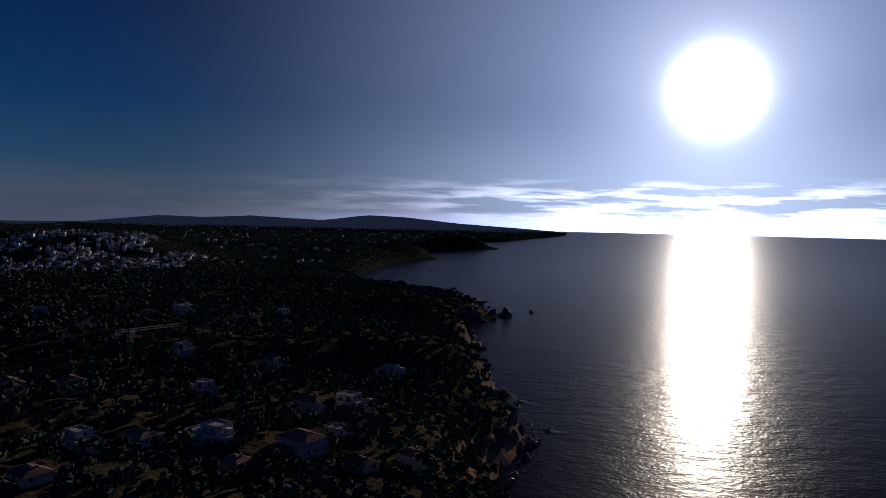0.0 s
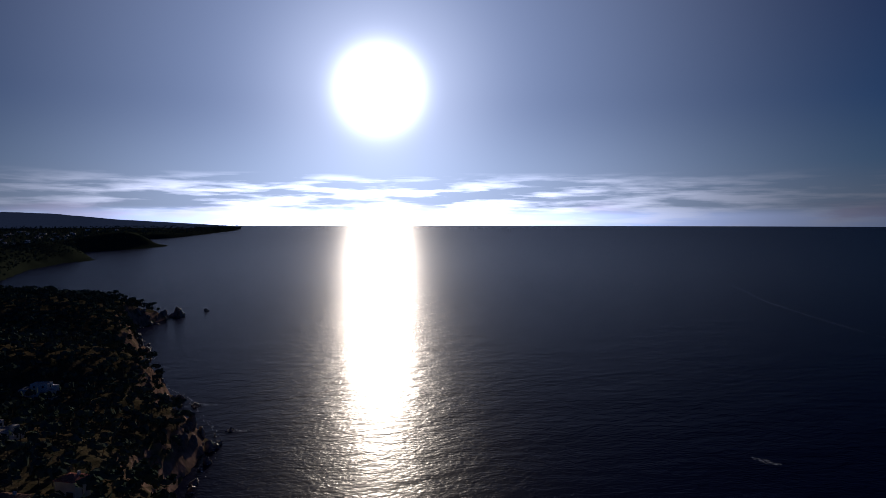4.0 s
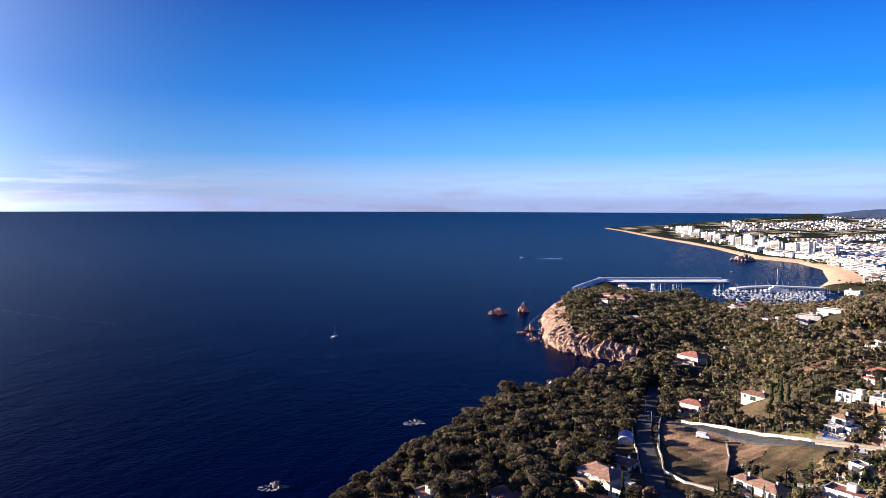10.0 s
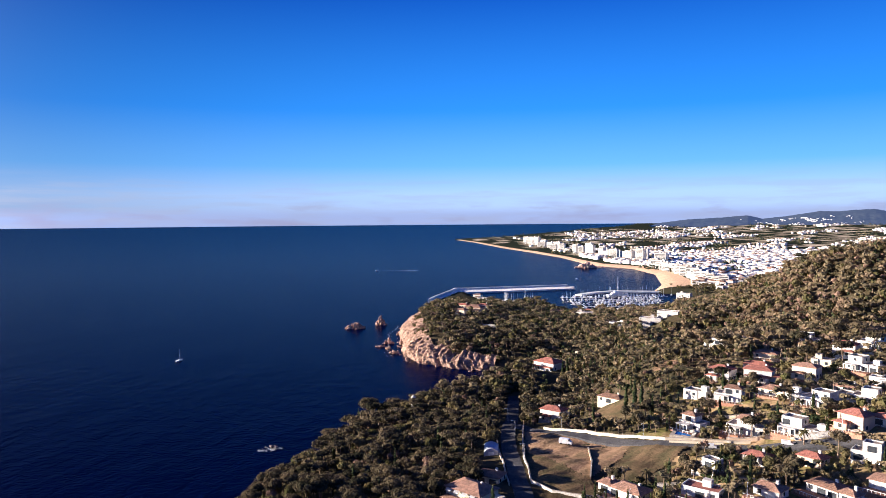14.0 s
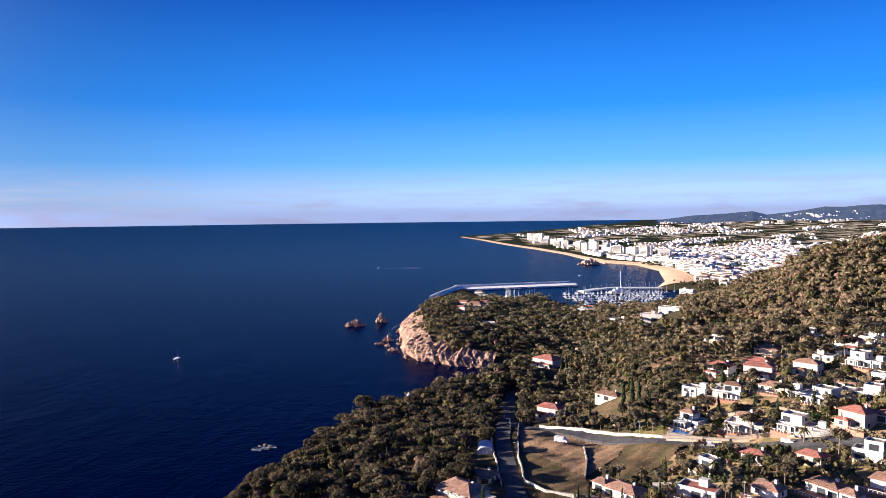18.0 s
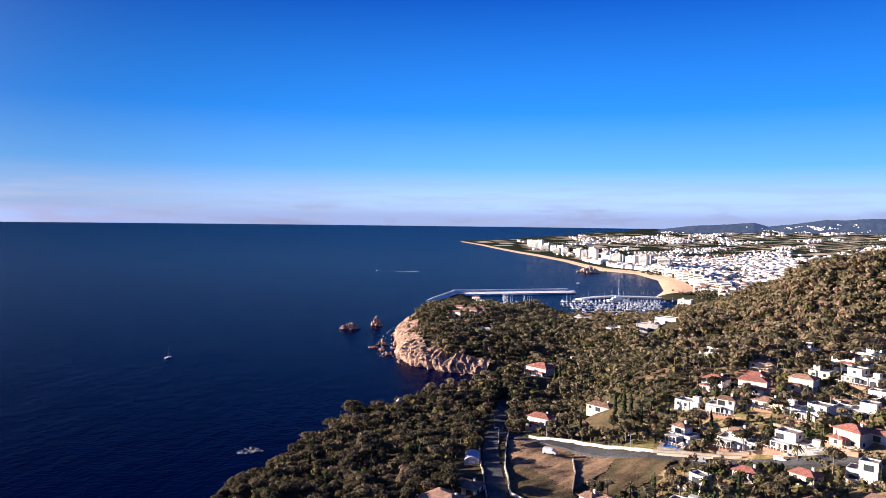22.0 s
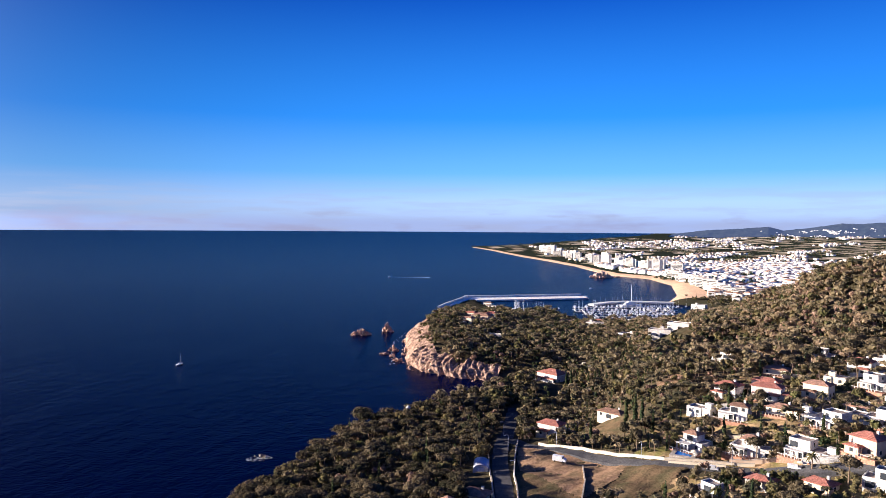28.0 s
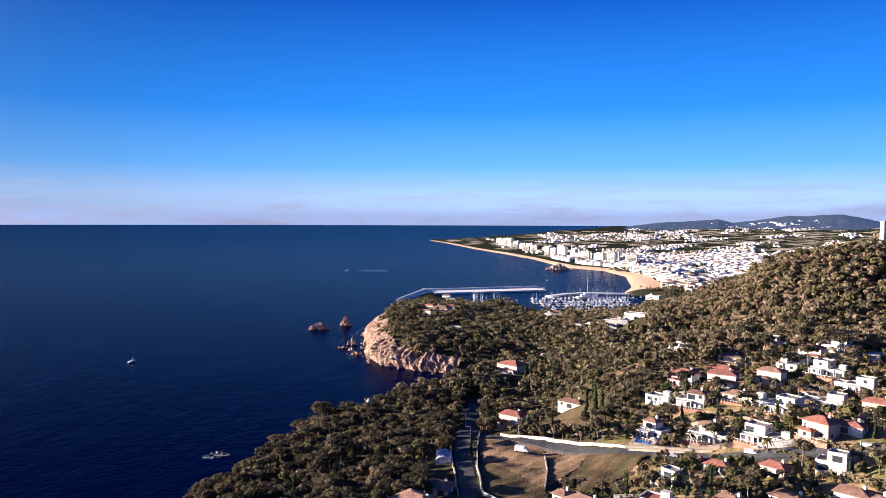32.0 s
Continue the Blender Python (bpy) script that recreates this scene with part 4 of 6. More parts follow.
def pool(x, y, w, d, turn, label):
    ob = new("swimming_pool")
    z = max(height(x + a, y + b) for a in (-w / 2, w / 2) for b in (-d / 2, d / 2))
    ob.matrix_world = pose(x, y, z, 0, 0, turn)
    bm = bmesh.new()
    for x0, y0, x1, y1 in ((-w / 2 - 1.6, -d / 2 - 1.6, w / 2 + 1.6, -d / 2), (-w / 2 - 1.6, d / 2, w / 2 + 1.6, d / 2 + 1.6), (-w / 2 - 1.6, -d / 2, -w / 2, d / 2), (w / 2, -d / 2, w / 2 + 1.6, d / 2)):
        box(bm, x0, y0, -2.5, x1, y1, 0.45)
    part("deck", bm_mesh("deck", bm, PAVING), ob)
    part("water", box_mesh("water", (w - 0.02, d - 0.02, 2.3), POOL, -2.0), ob)
    TAKEN.append((x, y, max(w, d)))
    return tagged(ob, label, "pool", "garden pools")


pool(57, 240, 9, 5, -30, "blue rectangular garden pool with paved deck")
pool(95, 292, 6, 5, -30, "small deep blue garden pool")
pool(107, 216, 9, 5, -34, "oval blue pool beside a villa lawn")
pool(128, 214, 11, 6, -34, "turquoise pool with a pale deck")

# white van on the empty plot
van = new("van")
bm = bmesh.new()
prof = ((-2.7, 0.45), (-2.7, 2.3), (-2.5, 2.5), (1.3, 2.5), (1.9, 1.6), (2.65, 1.35), (2.75, 0.45))
l_, r_ = [bm.verts.new((x, -0.95, z)) for x, z in prof], [bm.verts.new((x, 0.95, z)) for x, z in prof]
for i in range(len(prof)):
    j = (i + 1) % len(prof)
    bm.faces.new((l_[i], l_[j], r_[j], r_[i]))
bm.faces.new(l_[::-1])
bm.faces.new(r_)
bmesh.ops.recalc_face_normals(bm, faces=bm.faces)
part("body", bm_mesh("body", bm, CAR_WHITE), van)
bm = bmesh.new()
box(bm, 1.32, -0.97, 1.6, 1.75, 0.97, 2.2)
part("windscreen", bm_mesh("windscreen", bm, GLASS_DARK), van)
WHEEL = None
for x, y in ((-1.7, -0.9), (-1.7, 0.9), (1.7, -0.9), (1.7, 0.9)):
    if WHEEL is None:
        bm = bmesh.new()
        bmesh.ops.create_cone(bm, cap_ends=True, segments=14, radius1=0.36, radius2=0.36, depth=0.24)
        WHEEL = bm_mesh("wheel", bm, TYRE)
    part("wheel", WHEEL, van, pose(x, y, 0.36, 90, 0, 0))
van.matrix_world = pose(50, 305, height(50, 305) + 0.25, 0, 0, -25)
tagged(van, "white panel van parked on bare soil", "van")
for x, y, t_ in ((100, 276.5, -22), (124, 266, -27), (154, 248, -30)):
    car = copy_thing(van, pose(x, y, height(x, y) + 0.3, 0, 0, t_))
    car.scale = (0.78, 0.95, 0.62)
    tagged(car, "small white car parked at the roadside", "car")

# round-roofed grey shed beside the lane
shed = new("shed")
bm = bmesh.new()
arc = [(math.cos(a) * 3.0, 1.6 + math.sin(a) * 1.9) for a in np.linspace(0, math.pi, 13)]
prof = [(3.0, -0.8)] + arc + [(-3.0, -0.8)]
ribs = []
for k in range(21):
    swell = 1.0 if k % 2 else 1.025
    ribs.append([bm.verts.new((x * swell, -5 + k * 0.5, z * (swell if z > 0 else 1))) for x, z in prof])
for a, b in zip(ribs, ribs[1:]):
    for i in range(len(prof) - 1):
        bm.faces.new((a[i], a[i + 1], b[i + 1], b[i]))
bm.faces.new(ribs[0])
bm.faces.new(ribs[-1][::-1])
bmesh.ops.recalc_face_normals(bm, faces=bm.faces)
part("shell", bm_mesh("shell", bm, TIN), shed)
part("door", box_mesh("door", (2.4, 0.1, 2.2), RAIL), shed, Matrix.Translation((0, -5.06, 0)))
shed.matrix_world = pose(19, 309, height(19, 309), 0, 0, -4)
tagged(shed, "grey metal shed with a rounded roof", "shed")

# small white lookout and cabin at the cliff edge
lookout = new("lookout_tower")
bm = bmesh.new()
bmesh.ops.create_cone(bm, cap_ends=True, segments=12, radius1=1.5, radius2=1.2, depth=9, matrix=Matrix.Translation((0, 0, 3.5)))
part("shaft", bm_mesh("shaft", bm, WHITE), lookout)
bm = bmesh.new()
bmesh.ops.create_cone(bm, cap_ends=True, segments=12, radius1=1.7, radius2=0.3, depth=1.6, matrix=Matrix.Translation((0, 0, 8.82)))
part("cap", bm_mesh("cap", bm, WHITE), lookout)
lookout.matrix_world = pose(-18, 424, height(-18, 424))
tagged(lookout, "small white lookout tower among cliff-top pines", "tower")
villa(18, 462, -50, 7, 5, 1, "hip", WHITE, TILE, 0, "small white cabin above the cove")
villa(-53, 236, -40, 8, 6, 1, "flat", WHITE, RED_TILE, 0, "low house with a red flat roof at the cliff")
villa(-24, 236, -40, 13, 8, 1, "hip", CREAM, RED_TILE, 0, "low house with red roofs under the pines")

# open ground on the seaward side of these houses
TAKEN += [(19, 309, 6), (18, 300, 6), (17, 291, 6), (16, 282, 5), (8, 238, 9), (6, 226, 9), (4, 214, 8), (54, 364, 9), (51, 352, 9), (48, 342, 6), (80, 350, 9), (77, 340, 8), (74, 503, 12), (71, 488, 10), (68, 474, 8)]

# white watchtower and house on the crest of the hill
keep_ = new("watchtower")
bm = bmesh.new()
bmesh.ops.create_cone(bm, cap_ends=True, segments=16, radius1=2.6, radius2=2.3, depth=26, matrix=Matrix.Translation((0, 0, 5)))
part("shaft", bm_mesh("shaft", bm, WHITE), keep_)
bm = bmesh.new()
bmesh.ops.create_cone(bm, cap_ends=True, segments=16, radius1=2.6, radius2=2.6, depth=1.0, matrix=Matrix.Translation((0, 0, 18.5)))
part("parapet", bm_mesh("parapet", bm, WHITE), keep_)
keep_.matrix_world = pose(366, 554, height(366, 554) + 6)
tagged(keep_, "round white watchtower above the pine wood", "tower")
villa(357, 556, -35, 9, 7, 3, "flat", WHITE, TILE, 0, "white house beside the watchtower on the hill")

# tower crane on a building site
crane = new("tower_crane")


def lattice(length, side):
    bm = bmesh.new()
    n = int(length / 2)
    for k in range(n):
        z = k * length / n
        for sx_, sy_ in ((-1, -1), (1, -1), (1, 1), (-1, 1)):
            box(bm, sx_ * side - 0.12, sy_ * side - 0.12, z, sx_ * side + 0.12, sy_ * side + 0.12, z + length / n)
        box(bm, -side, -side - 0.08, z, side, -side + 0.08, z + 0.18)
        box(bm, -side - 0.08, -side, z, -side + 0.08, side, z + 0.18)
    return bm_mesh("lattice", bm, STEEL)


part("mast", lattice(26, 0.8), crane, Matrix.Translation((0, 0, -1)))
part("jib", lattice(38, 0.6), crane, pose(-8, 0, 25.6, 0, 90, 0))
part("cab", box_mesh("cab", (1.6, 1.6, 2.0), RAIL), crane, Matrix.Translation((1.7, 0, 22.5)))
part("counterweight", box_mesh("counterweight", (2.5, 1.6, 2.0), CONCRETE), crane, Matrix.Translation((-7, 0, 23.0)))
crane.matrix_world = pose(-365, -225, height(-365, -225) - 9, 0, 0, 150)
tagged(crane, "yellow tower crane over dark slopes", "crane")

# harbour buildings
for x, y, t_, w, d, fl, wl_, tl_, txt in ((150, 905, -40, 26, 10, 2, WHITE, TILE, "white yacht club beside the harbour"), (190, 915, -45, 14, 8, 2, WHITE, RED_TILE, "white harbour office with a red roof"),
                                          (230, 925, -40, 18, 9, 1, WHITE, FLAT_ROOF, "low white shed beside the harbour"), (262, 925, -42, 14, 9, 2, CREAM, TILE, "cream house beside the harbour quay"),
                                          (70, 1120, -30, 20, 10, 1, WHITE, FLAT_ROOF, "white boatyard hall on the quay"), (62, 1160, -30, 14, 8, 2, WHITE, TILE, "white building on the boatyard quay"),
                                          (300, 915, -40, 16, 9, 2, WHITE, TILE, "white house among trees above the harbour"), (335, 985, -40, 18, 9, 2, WHITE, TILE, "white apartment house above the harbour"),
                                          (270, 880, -40, 16, 9, 2, WHITE, FLAT_ROOF, "white house among trees above the harbour"), (215, 860, -42, 14, 8, 1, CREAM, TILE, "cream house above the harbour"),
                                          (48, 735, -30, 16, 3, 1, WHITE, FLAT_ROOF, "pale terrace pavilion in the botanical garden"), (360, 1050, -40, 20, 10, 3, WHITE, FLAT_ROOF, "white block beside the beach end")):
    villa(x, y, t_, w, d, fl, "flat" if tl_ is FLAT_ROOF else "hip", wl_, tl_, 0, txt)

# ---- harbour ----


def wall_run(points, width, top, bottom, material, name="breakwater"):
    """A long straight-sided wall along a line, with a chamfered top."""
    bm = bmesh.new()
    prof = ((-width / 2 - 1.0, bottom), (-width / 2, top - 0.4), (-width / 2 + 0.4, top), (width / 2 - 0.4, top), (width / 2, top - 0.4), (width / 2 + 1.0, bottom))
    rows = []
    for i, p in enumerate(points):
        a, b = Vector(points[max(i - 1, 0)]), Vector(points[min(i + 1, len(points) - 1)])
        t = (b - a).normalized()
        s = Vector((t.y, -t.x))
        rows.append([bm.verts.new((p[0] + s.x * o, p[1] + s.y * o, z)) for o, z in prof])
    for a, b in zip(rows, rows[1:]):
        for i in range(len(prof) - 1):
            bm.faces.new((a[i], a[i + 1], b[i + 1], b[i]))
    bm.faces.new(rows[0])
    bm.faces.new(rows[-1][::-1])
    bmesh.ops.recalc_face_normals(bm, faces=bm.faces)
    return bm_mesh(name, bm, material)


mole = new("breakwater")
part("quay", wall_run([(30, 1250), (60, 1256), (240, 1304)], 42, 2.6, -4, CONCRETE), mole)
part("sea_wall", wall_run([(24, 1274), (58, 1279), (238, 1327)], 4.0, 5.6, -4, CONCRETE), mole)
part("head", wall_run([(238, 1308), (244, 1326)], 14, 2.6, -4, CONCRETE), mole)
tagged(mole, "long pale concrete breakwater with a raised sea wall", "breakwater")
arm = new("breakwater")
part("quay", wall_run([(-10, 1095), (0, 1140), (36, 1262)], 9, 3.5, -4, CONCRETE), arm)
part("sea_wall", wall_run([(-17, 1098), (-7, 1142), (29, 1268)], 3, 6.5, -4, CONCRETE), arm)
tagged(arm, "straight grey breakwater arm from the headland", "breakwater")
jetty = new("jetty", wall_run([(230, 1183), (262, 1216), (300, 1236), (430, 1214)], 12, 2.4, -4, CONCRETE, "jetty"))
tagged(jetty, "pale concrete harbour jetty", "jetty")

# ---- trees ----
LEAVES = []


CORE = np.array([[(-1, -1, -1), (-1, 1, -1), (1, 1, -1), (1, -1, -1)], [(-1, -1, 1), (1, -1, 1), (1, 1, 1), (-1, 1, 1)], [(-1, -1, -1), (1, -1, -1), (1, -1, 1), (-1, -1, 1)],
                 [(1, -1, -1), (1, 1, -1), (1, 1, 1), (1, -1, 1)], [(1, 1, -1), (-1, 1, -1), (-1, 1, 1), (1, 1, 1)], [(-1, 1, -1), (-1, -1, -1), (-1, -1, 1), (-1, 1, 1)]], float) / math.sqrt(3)


def leaf_cloud(n, clumps, rx, rz, mid, leaf, seed, cone=False):
    """Small leaf faces on rounded clumps that make up a crown, each round a dense core; an array of faces by four corners."""
    rng = np.random.default_rng(seed)
    c = rng.normal(size=(clumps, 3))
    c /= np.linalg.norm(c, axis=1)[:, None]
    c *= rng.uniform(0.4, 0.66, (clumps, 1))
    if cone:
        h = np.linspace(0, 0.97, clumps)
        a = np.arange(clumps) * 2.4
        c = np.stack([np.cos(a) * 0.3 * (1 - h), np.sin(a) * 0.3 * (1 - h), h * 2 - 1], -1)
    else:
        c[0] = (0, 0, 0.25)
        c[:, 2] = np.where(c[:, 2] < -0.3, c[:, 2] * 0.4, c[:, 2])
    c = c * [rx, rx, rz] + [0, 0, mid]
    if cone:
        size = np.stack([0.78 * rx * (1.08 - h) ** 0.6, 0.78 * rx * (1.08 - h) ** 0.6, np.full(clumps, rz * 0.24)], -1)
    else:
        r = rx * rng.uniform(0.38, 0.6, clumps) * (1.0 if clumps > 4 else 1.25 if clumps > 1 else 1.9)
        size = np.stack([r, r, np.minimum(r * 0.8, rz * 0.75)], -1)
    pick = rng.choice(clumps, n, p=size[:, 0] ** 2 / (size[:, 0] ** 2).sum())
    d = rng.normal(size=(n, 3))
    d[:, 2] += 0.35
    d /= np.linalg.norm(d, axis=1)[:, None]
    p = c[pick] + d * size[pick] * rng.uniform(0.86, 1.16, (n, 1))
    out = d + 0.24 * rng.normal(size=(n, 3))
    u = np.cross(out, rng.normal(size=(n, 3)))
    u /= np.linalg.norm(u, axis=1)[:, None]
    w = np.cross(out, u)
    w /= np.linalg.norm(w, axis=1)[:, None]
    s = leaf * rng.uniform(0.6, 1.3, (n, 1))
    leaves = np.stack([p - u * s - w * s * 0.6, p + u * s - w * s * 0.8, p + u * s * 0.9 + w * s * 0.6, p - u * s + w * s * 0.7], 1)
    cores = []
    for k in range(clumps):
        t, v = rng.uniform(0, 6.28), rng.uniform(0.4, 1.2)
        flat_turn = np.array([[math.cos(t), -math.sin(t), 0], [math.sin(t), math.cos(t), 0], [0, 0, 1]])
        tip = np.array([[1, 0, 0], [0, math.cos(v), -math.sin(v)], [0, math.sin(v), math.cos(v)]])
        cores.append(CORE @ (flat_turn @ tip).T * size[k] * 0.8 + c[k])
    return np.concatenate([leaves] + cores)


def trunk_quads(h, r, lean=0.0):
    a = np.linspace(0, 2 * np.pi, 5, endpoint=False)
    rings = [np.stack([np.cos(a) * r * k + lean * t * t, np.sin(a) * r * k, np.full(5, z)], -1) for z, k, t in ((-1.5, 1.3, 0), (h * 0.5, 0.85, 0.5), (h, 0.4, 1.0))]
    out = []
    for lo, hi in zip(rings, rings[1:]):
        for i in range(5):
            out.append([lo[i], lo[(i + 1) % 5], hi[(i + 1) % 5], hi[i]])
    return np.array(out)


# kind: leaves, trunk, material slot of the crown
def kinds(n, leaf):
    few = 1 if n < 8 else 2 if n < 20 else 4 if n < 50 else 8
    return [
        (leaf_cloud(n, few, 4.3, 1.3, 7.4, leaf, 1), trunk_quads(7.2, 0.24, 0.6), 0),
        (leaf_cloud(n, few, 3.2, 2.1, 5.4, leaf, 2), trunk_quads(5, 0.22), 0),
        (leaf_cloud(n, few, 2.7, 2.6, 4.4, leaf, 3), trunk_quads(4, 0.2), 0),
        (leaf_cloud(n, max(1, few - 2), 2.2, 1.5, 2.2, leaf, 4), trunk_quads(2, 0.14), 1),
        (leaf_cloud(n, max(2, few - 1), 1.0, 4.6, 5.0, leaf * 0.8, 5, cone=True), trunk_quads(3, 0.16), 2),
        (leaf_cloud(n, few, 3.5, 2.4, 4.8, leaf, 6), trunk_quads(5, 0.24, 0.4), 1),
        (leaf_cloud(n, max(2, few - 2), 2.4, 2.0, 3.6, leaf * 0.9, 7), trunk_quads(4, 0.18, 0.3), 4),
    ]


def scatter(count, x0, x1, y0, y1, seed, spacing, accept=None):
    """Places for trees on free land in a piece of the plan."""
    rng = np.random.default_rng(seed)
    x, y = rng.uniform(x0, x1, count), rng.uniform(y0, y1, count)
    ok = shore_distance(x, y) > 5
    if accept is not None:
        ok &= accept(x, y)
    x, y = x[ok], y[ok]
    free = np.ones(len(x), bool)
    for tx, ty, tr in TAKEN:
        if x0 - tr < tx < x1 + tr and y0 - tr < ty < y1 + tr:
            free &= (x - tx) ** 2 + (y - ty) ** 2 > (tr + 1.2) ** 2
    x, y = x[free], y[free]
    cells, out = {}, []
    for i in range(len(x)):
        k = (int(x[i] // spacing), int(y[i] // spacing))
        if k not in cells:
            cells[k] = 1
            out.append(i)
    return x[out], y[out]


def forest(name, x, y, n_leaf, leaf, mix, seed, label, size=(0.7, 1.25), main=LEAF):
    """Many joined trees that nobody could count."""
    rng = np.random.default_rng(seed)
    pool = kinds(n_leaf, leaf)
    z = ground(x, y)
    quads, slots = [], []
    pick = rng.choice(len(mix), len(x), p=np.array(mix) / sum(mix))
    for i in range(len(x)):
        crown, trunk, slot = pool[pick[i]]
        trunk = trunk[5::2] if n_leaf < 60 else trunk
        s, a = rng.uniform(*size), rng.uniform(0, 6.28)
        c, d = math.cos(a) * s, math.sin(a) * s
        m = np.array([[c, -d, 0], [d, c, 0], [0, 0, s * rng.uniform(0.85, 1.15)]])
        both = np.concatenate([crown, trunk]) @ m.T + [x[i], y[i], z[i] - 0.2]
        quads.append(both)
        slots.append(np.concatenate([np.full(len(crown), slot), np.full(len(trunk), 3)]))
    v = np.concatenate(quads).reshape(-1, 3)
    q = np.arange(len(v)).reshape(-1, 4)
    ob = new(name, quad_mesh(name, v, q, [main, LEAF_LIGHT, LEAF_DARK, BARK, LEAF_RED], np.concatenate(slots)))
    return tagged(ob, label, "trees", kind="stuff")


PINES, MIXED = (4, 3, 3, 2, 0.8, 2, 1.6), (1.5, 3, 3, 3, 1.6, 3, 0)


def off_cliff(x, y):
    """Keeps the bare granite face of the headland free of trees."""
    d = shore_distance(x, y)
    face = (x < 45) & (y > 600) & (y < 900)
    return ~face | (d > np.where(x < 0, 18, 9) + 6 * ripple(x, y, 25, 9))


def tree(kind, seed, name, label, n=620, leaf=0.32):
    """A single tree: a tapered trunk with limbs, and a crown of small leaf faces."""
    shape = {"umbrella": (11, 4.3, 1.4, 8.6, 8.2), "pine": (10, 3.4, 2.6, 6.2, 6.0), "round": (10, 2.9, 2.6, 4.6, 4.2), "dry": (8, 2.5, 2.1, 4.0, 4.0), "cypress": (8, 1.05, 5.0, 5.6, 4.0)}[kind]
    ob = new(name)
    trunk = trunk_quads(shape[4], 0.26, 0.7 if kind == "umbrella" else 0.2)
    limbs = [trunk]
    if kind != "cypress":
        for k in range(5):
            a = seed + k * 1.26
            lo = np.array([0.2, 0, shape[4] * (0.6 + 0.06 * k)])
            hi = np.array([math.cos(a) * shape[1] * 0.7, math.sin(a) * shape[1] * 0.7, shape[3] + 0.1])
            side = np.array([-math.sin(a), math.cos(a), 0]) * 0.09
            rise = np.array([0, 0, 0.09])
            limbs.append(np.array([[lo - side, lo + side, hi + side * 0.4, hi - side * 0.4], [lo - rise, lo + rise, hi + rise * 0.4, hi - rise * 0.4]]))
    v = np.concatenate(limbs).reshape(-1, 3)
    part("trunk", quad_mesh("trunk", v, np.arange(len(v)).reshape(-1, 4), [BARK]), ob)
    v = leaf_cloud(n, shape[0], shape[1], shape[2], shape[3], leaf, seed, kind == "cypress").reshape(-1, 3)
    part("crown", quad_mesh("crown", v, np.arange(len(v)).reshape(-1, 4), [{"round": LEAF_LIGHT, "dry": LEAF_RED, "cypress": LEAF_DARK}.get(kind, LEAF)]), ob)
    return tagged(ob, label, "tree", "trees on the near slope")


STOCK = [tree("umbrella", 101, "pine_tree", "umbrella pine with a flat olive crown on a bare trunk"),
         tree("umbrella", 102, "pine_tree", "umbrella pine with a flat olive crown on a bare trunk"),
         tree("pine", 103, "pine_tree", "bushy olive-green pine on the slope"), tree("pine", 104, "pine_tree", "bushy olive-green pine on the slope"),
         tree("round", 105, "oak_tree", "round evergreen oak with light green leaves"), tree("round", 106, "oak_tree", "round evergreen oak with light green leaves"),
         tree("cypress", 107, "cypress_tree", "slender dark cypress in a garden"),
         tree("dry", 108, "oak_tree", "withered reddish-brown oak on the slope")]


def plant(x, y, stock, weights, seed, size):
    """Single trees at places of the plan, copies of the stock."""
    rng = random.Random(seed)
    z = ground(x, y)
    for i in range(len(x)):
        src = rng.choices(stock, weights)[0]
        ob = copy_thing(src, pose(x[i], y[i], z[i] - 0.2, rng.uniform(-4, 4), rng.uniform(-4, 4), rng.uniform(0, 360)))
        s = rng.uniform(*size)
        ob.scale = (s * rng.uniform(0.9, 1.1), s * rng.uniform(0.9, 1.1), s)


fx, fy = scatter(16000, -95, 60, 225, 530, 11, 4.6, lambda x, y: ripple(x, y, 38, 7) + 0.5 * ripple(x, y, 14, 3) > -0.75)
near_ = (fy < 318) | (fx + 0.25 * (fy - 318) < -66)
order = np.argsort(fy[near_])[:300]
plant(fx[near_][order], fy[near_][order], STOCK, (4, 4, 3, 3, 2, 2, 1.0, 2.5), 3, (0.55, 1.0))
fx, fy = np.concatenate([fx[~near_], fx[near_][np.argsort(fy[near_])[300:]]]), np.concatenate([fy[~near_], fy[near_][np.argsort(fy[near_])[300:]]])
forest("pine_wood", fx, fy, 150, 0.42, PINES, 21, "dense olive-green pine wood on the sea cliff", (0.55, 1.1))
gx_, gy_ = scatter(500, 40, 180, 205, 330, 18, 8.5, lambda x, y: ripple(x, y, 50, 6) > -0.2)
plant(gx_[:150], gy_[:150], STOCK, (1, 1, 2, 2, 3, 3, 3, 2), 4, (0.55, 1.0))
TAKEN += [(a, b, 2.0) for a, b in zip(gx_[:150], gy_[:150])]
for k, src in enumerate(STOCK):
    sx0, sy0 = -40 + k * 9, 236
    src.matrix_world = pose(sx0, sy0, height(sx0, sy0) - 0.2)
fx, fy = scatter(14000, 40, 270, 180, 440, 12, 4.4, lambda x, y: ripple(x, y, 50, 6) > -0.75)
forest("garden_trees", fx, fy, 64, 0.44, (3, 2, 2, 4, 1.4, 3, 1.6), 22, "garden trees and shrubs between the villas", (0.4, 0.9), LEAF_MID)
fx, fy = scatter(17000, -45, 330, 440, 1040, 13, 4.9, lambda x, y: ((y < 900 - 0.2 * x) | ((x < 165) & (y < 1025))) & off_cliff(x, y))
forest("valley_wood", fx, fy, 40, 0.64, (2, 3, 3, 2, 3.5, 2, 0.8), 23, "dense mixed wood in the valley and on the headland", (0.7, 1.35), LEAF_MID)
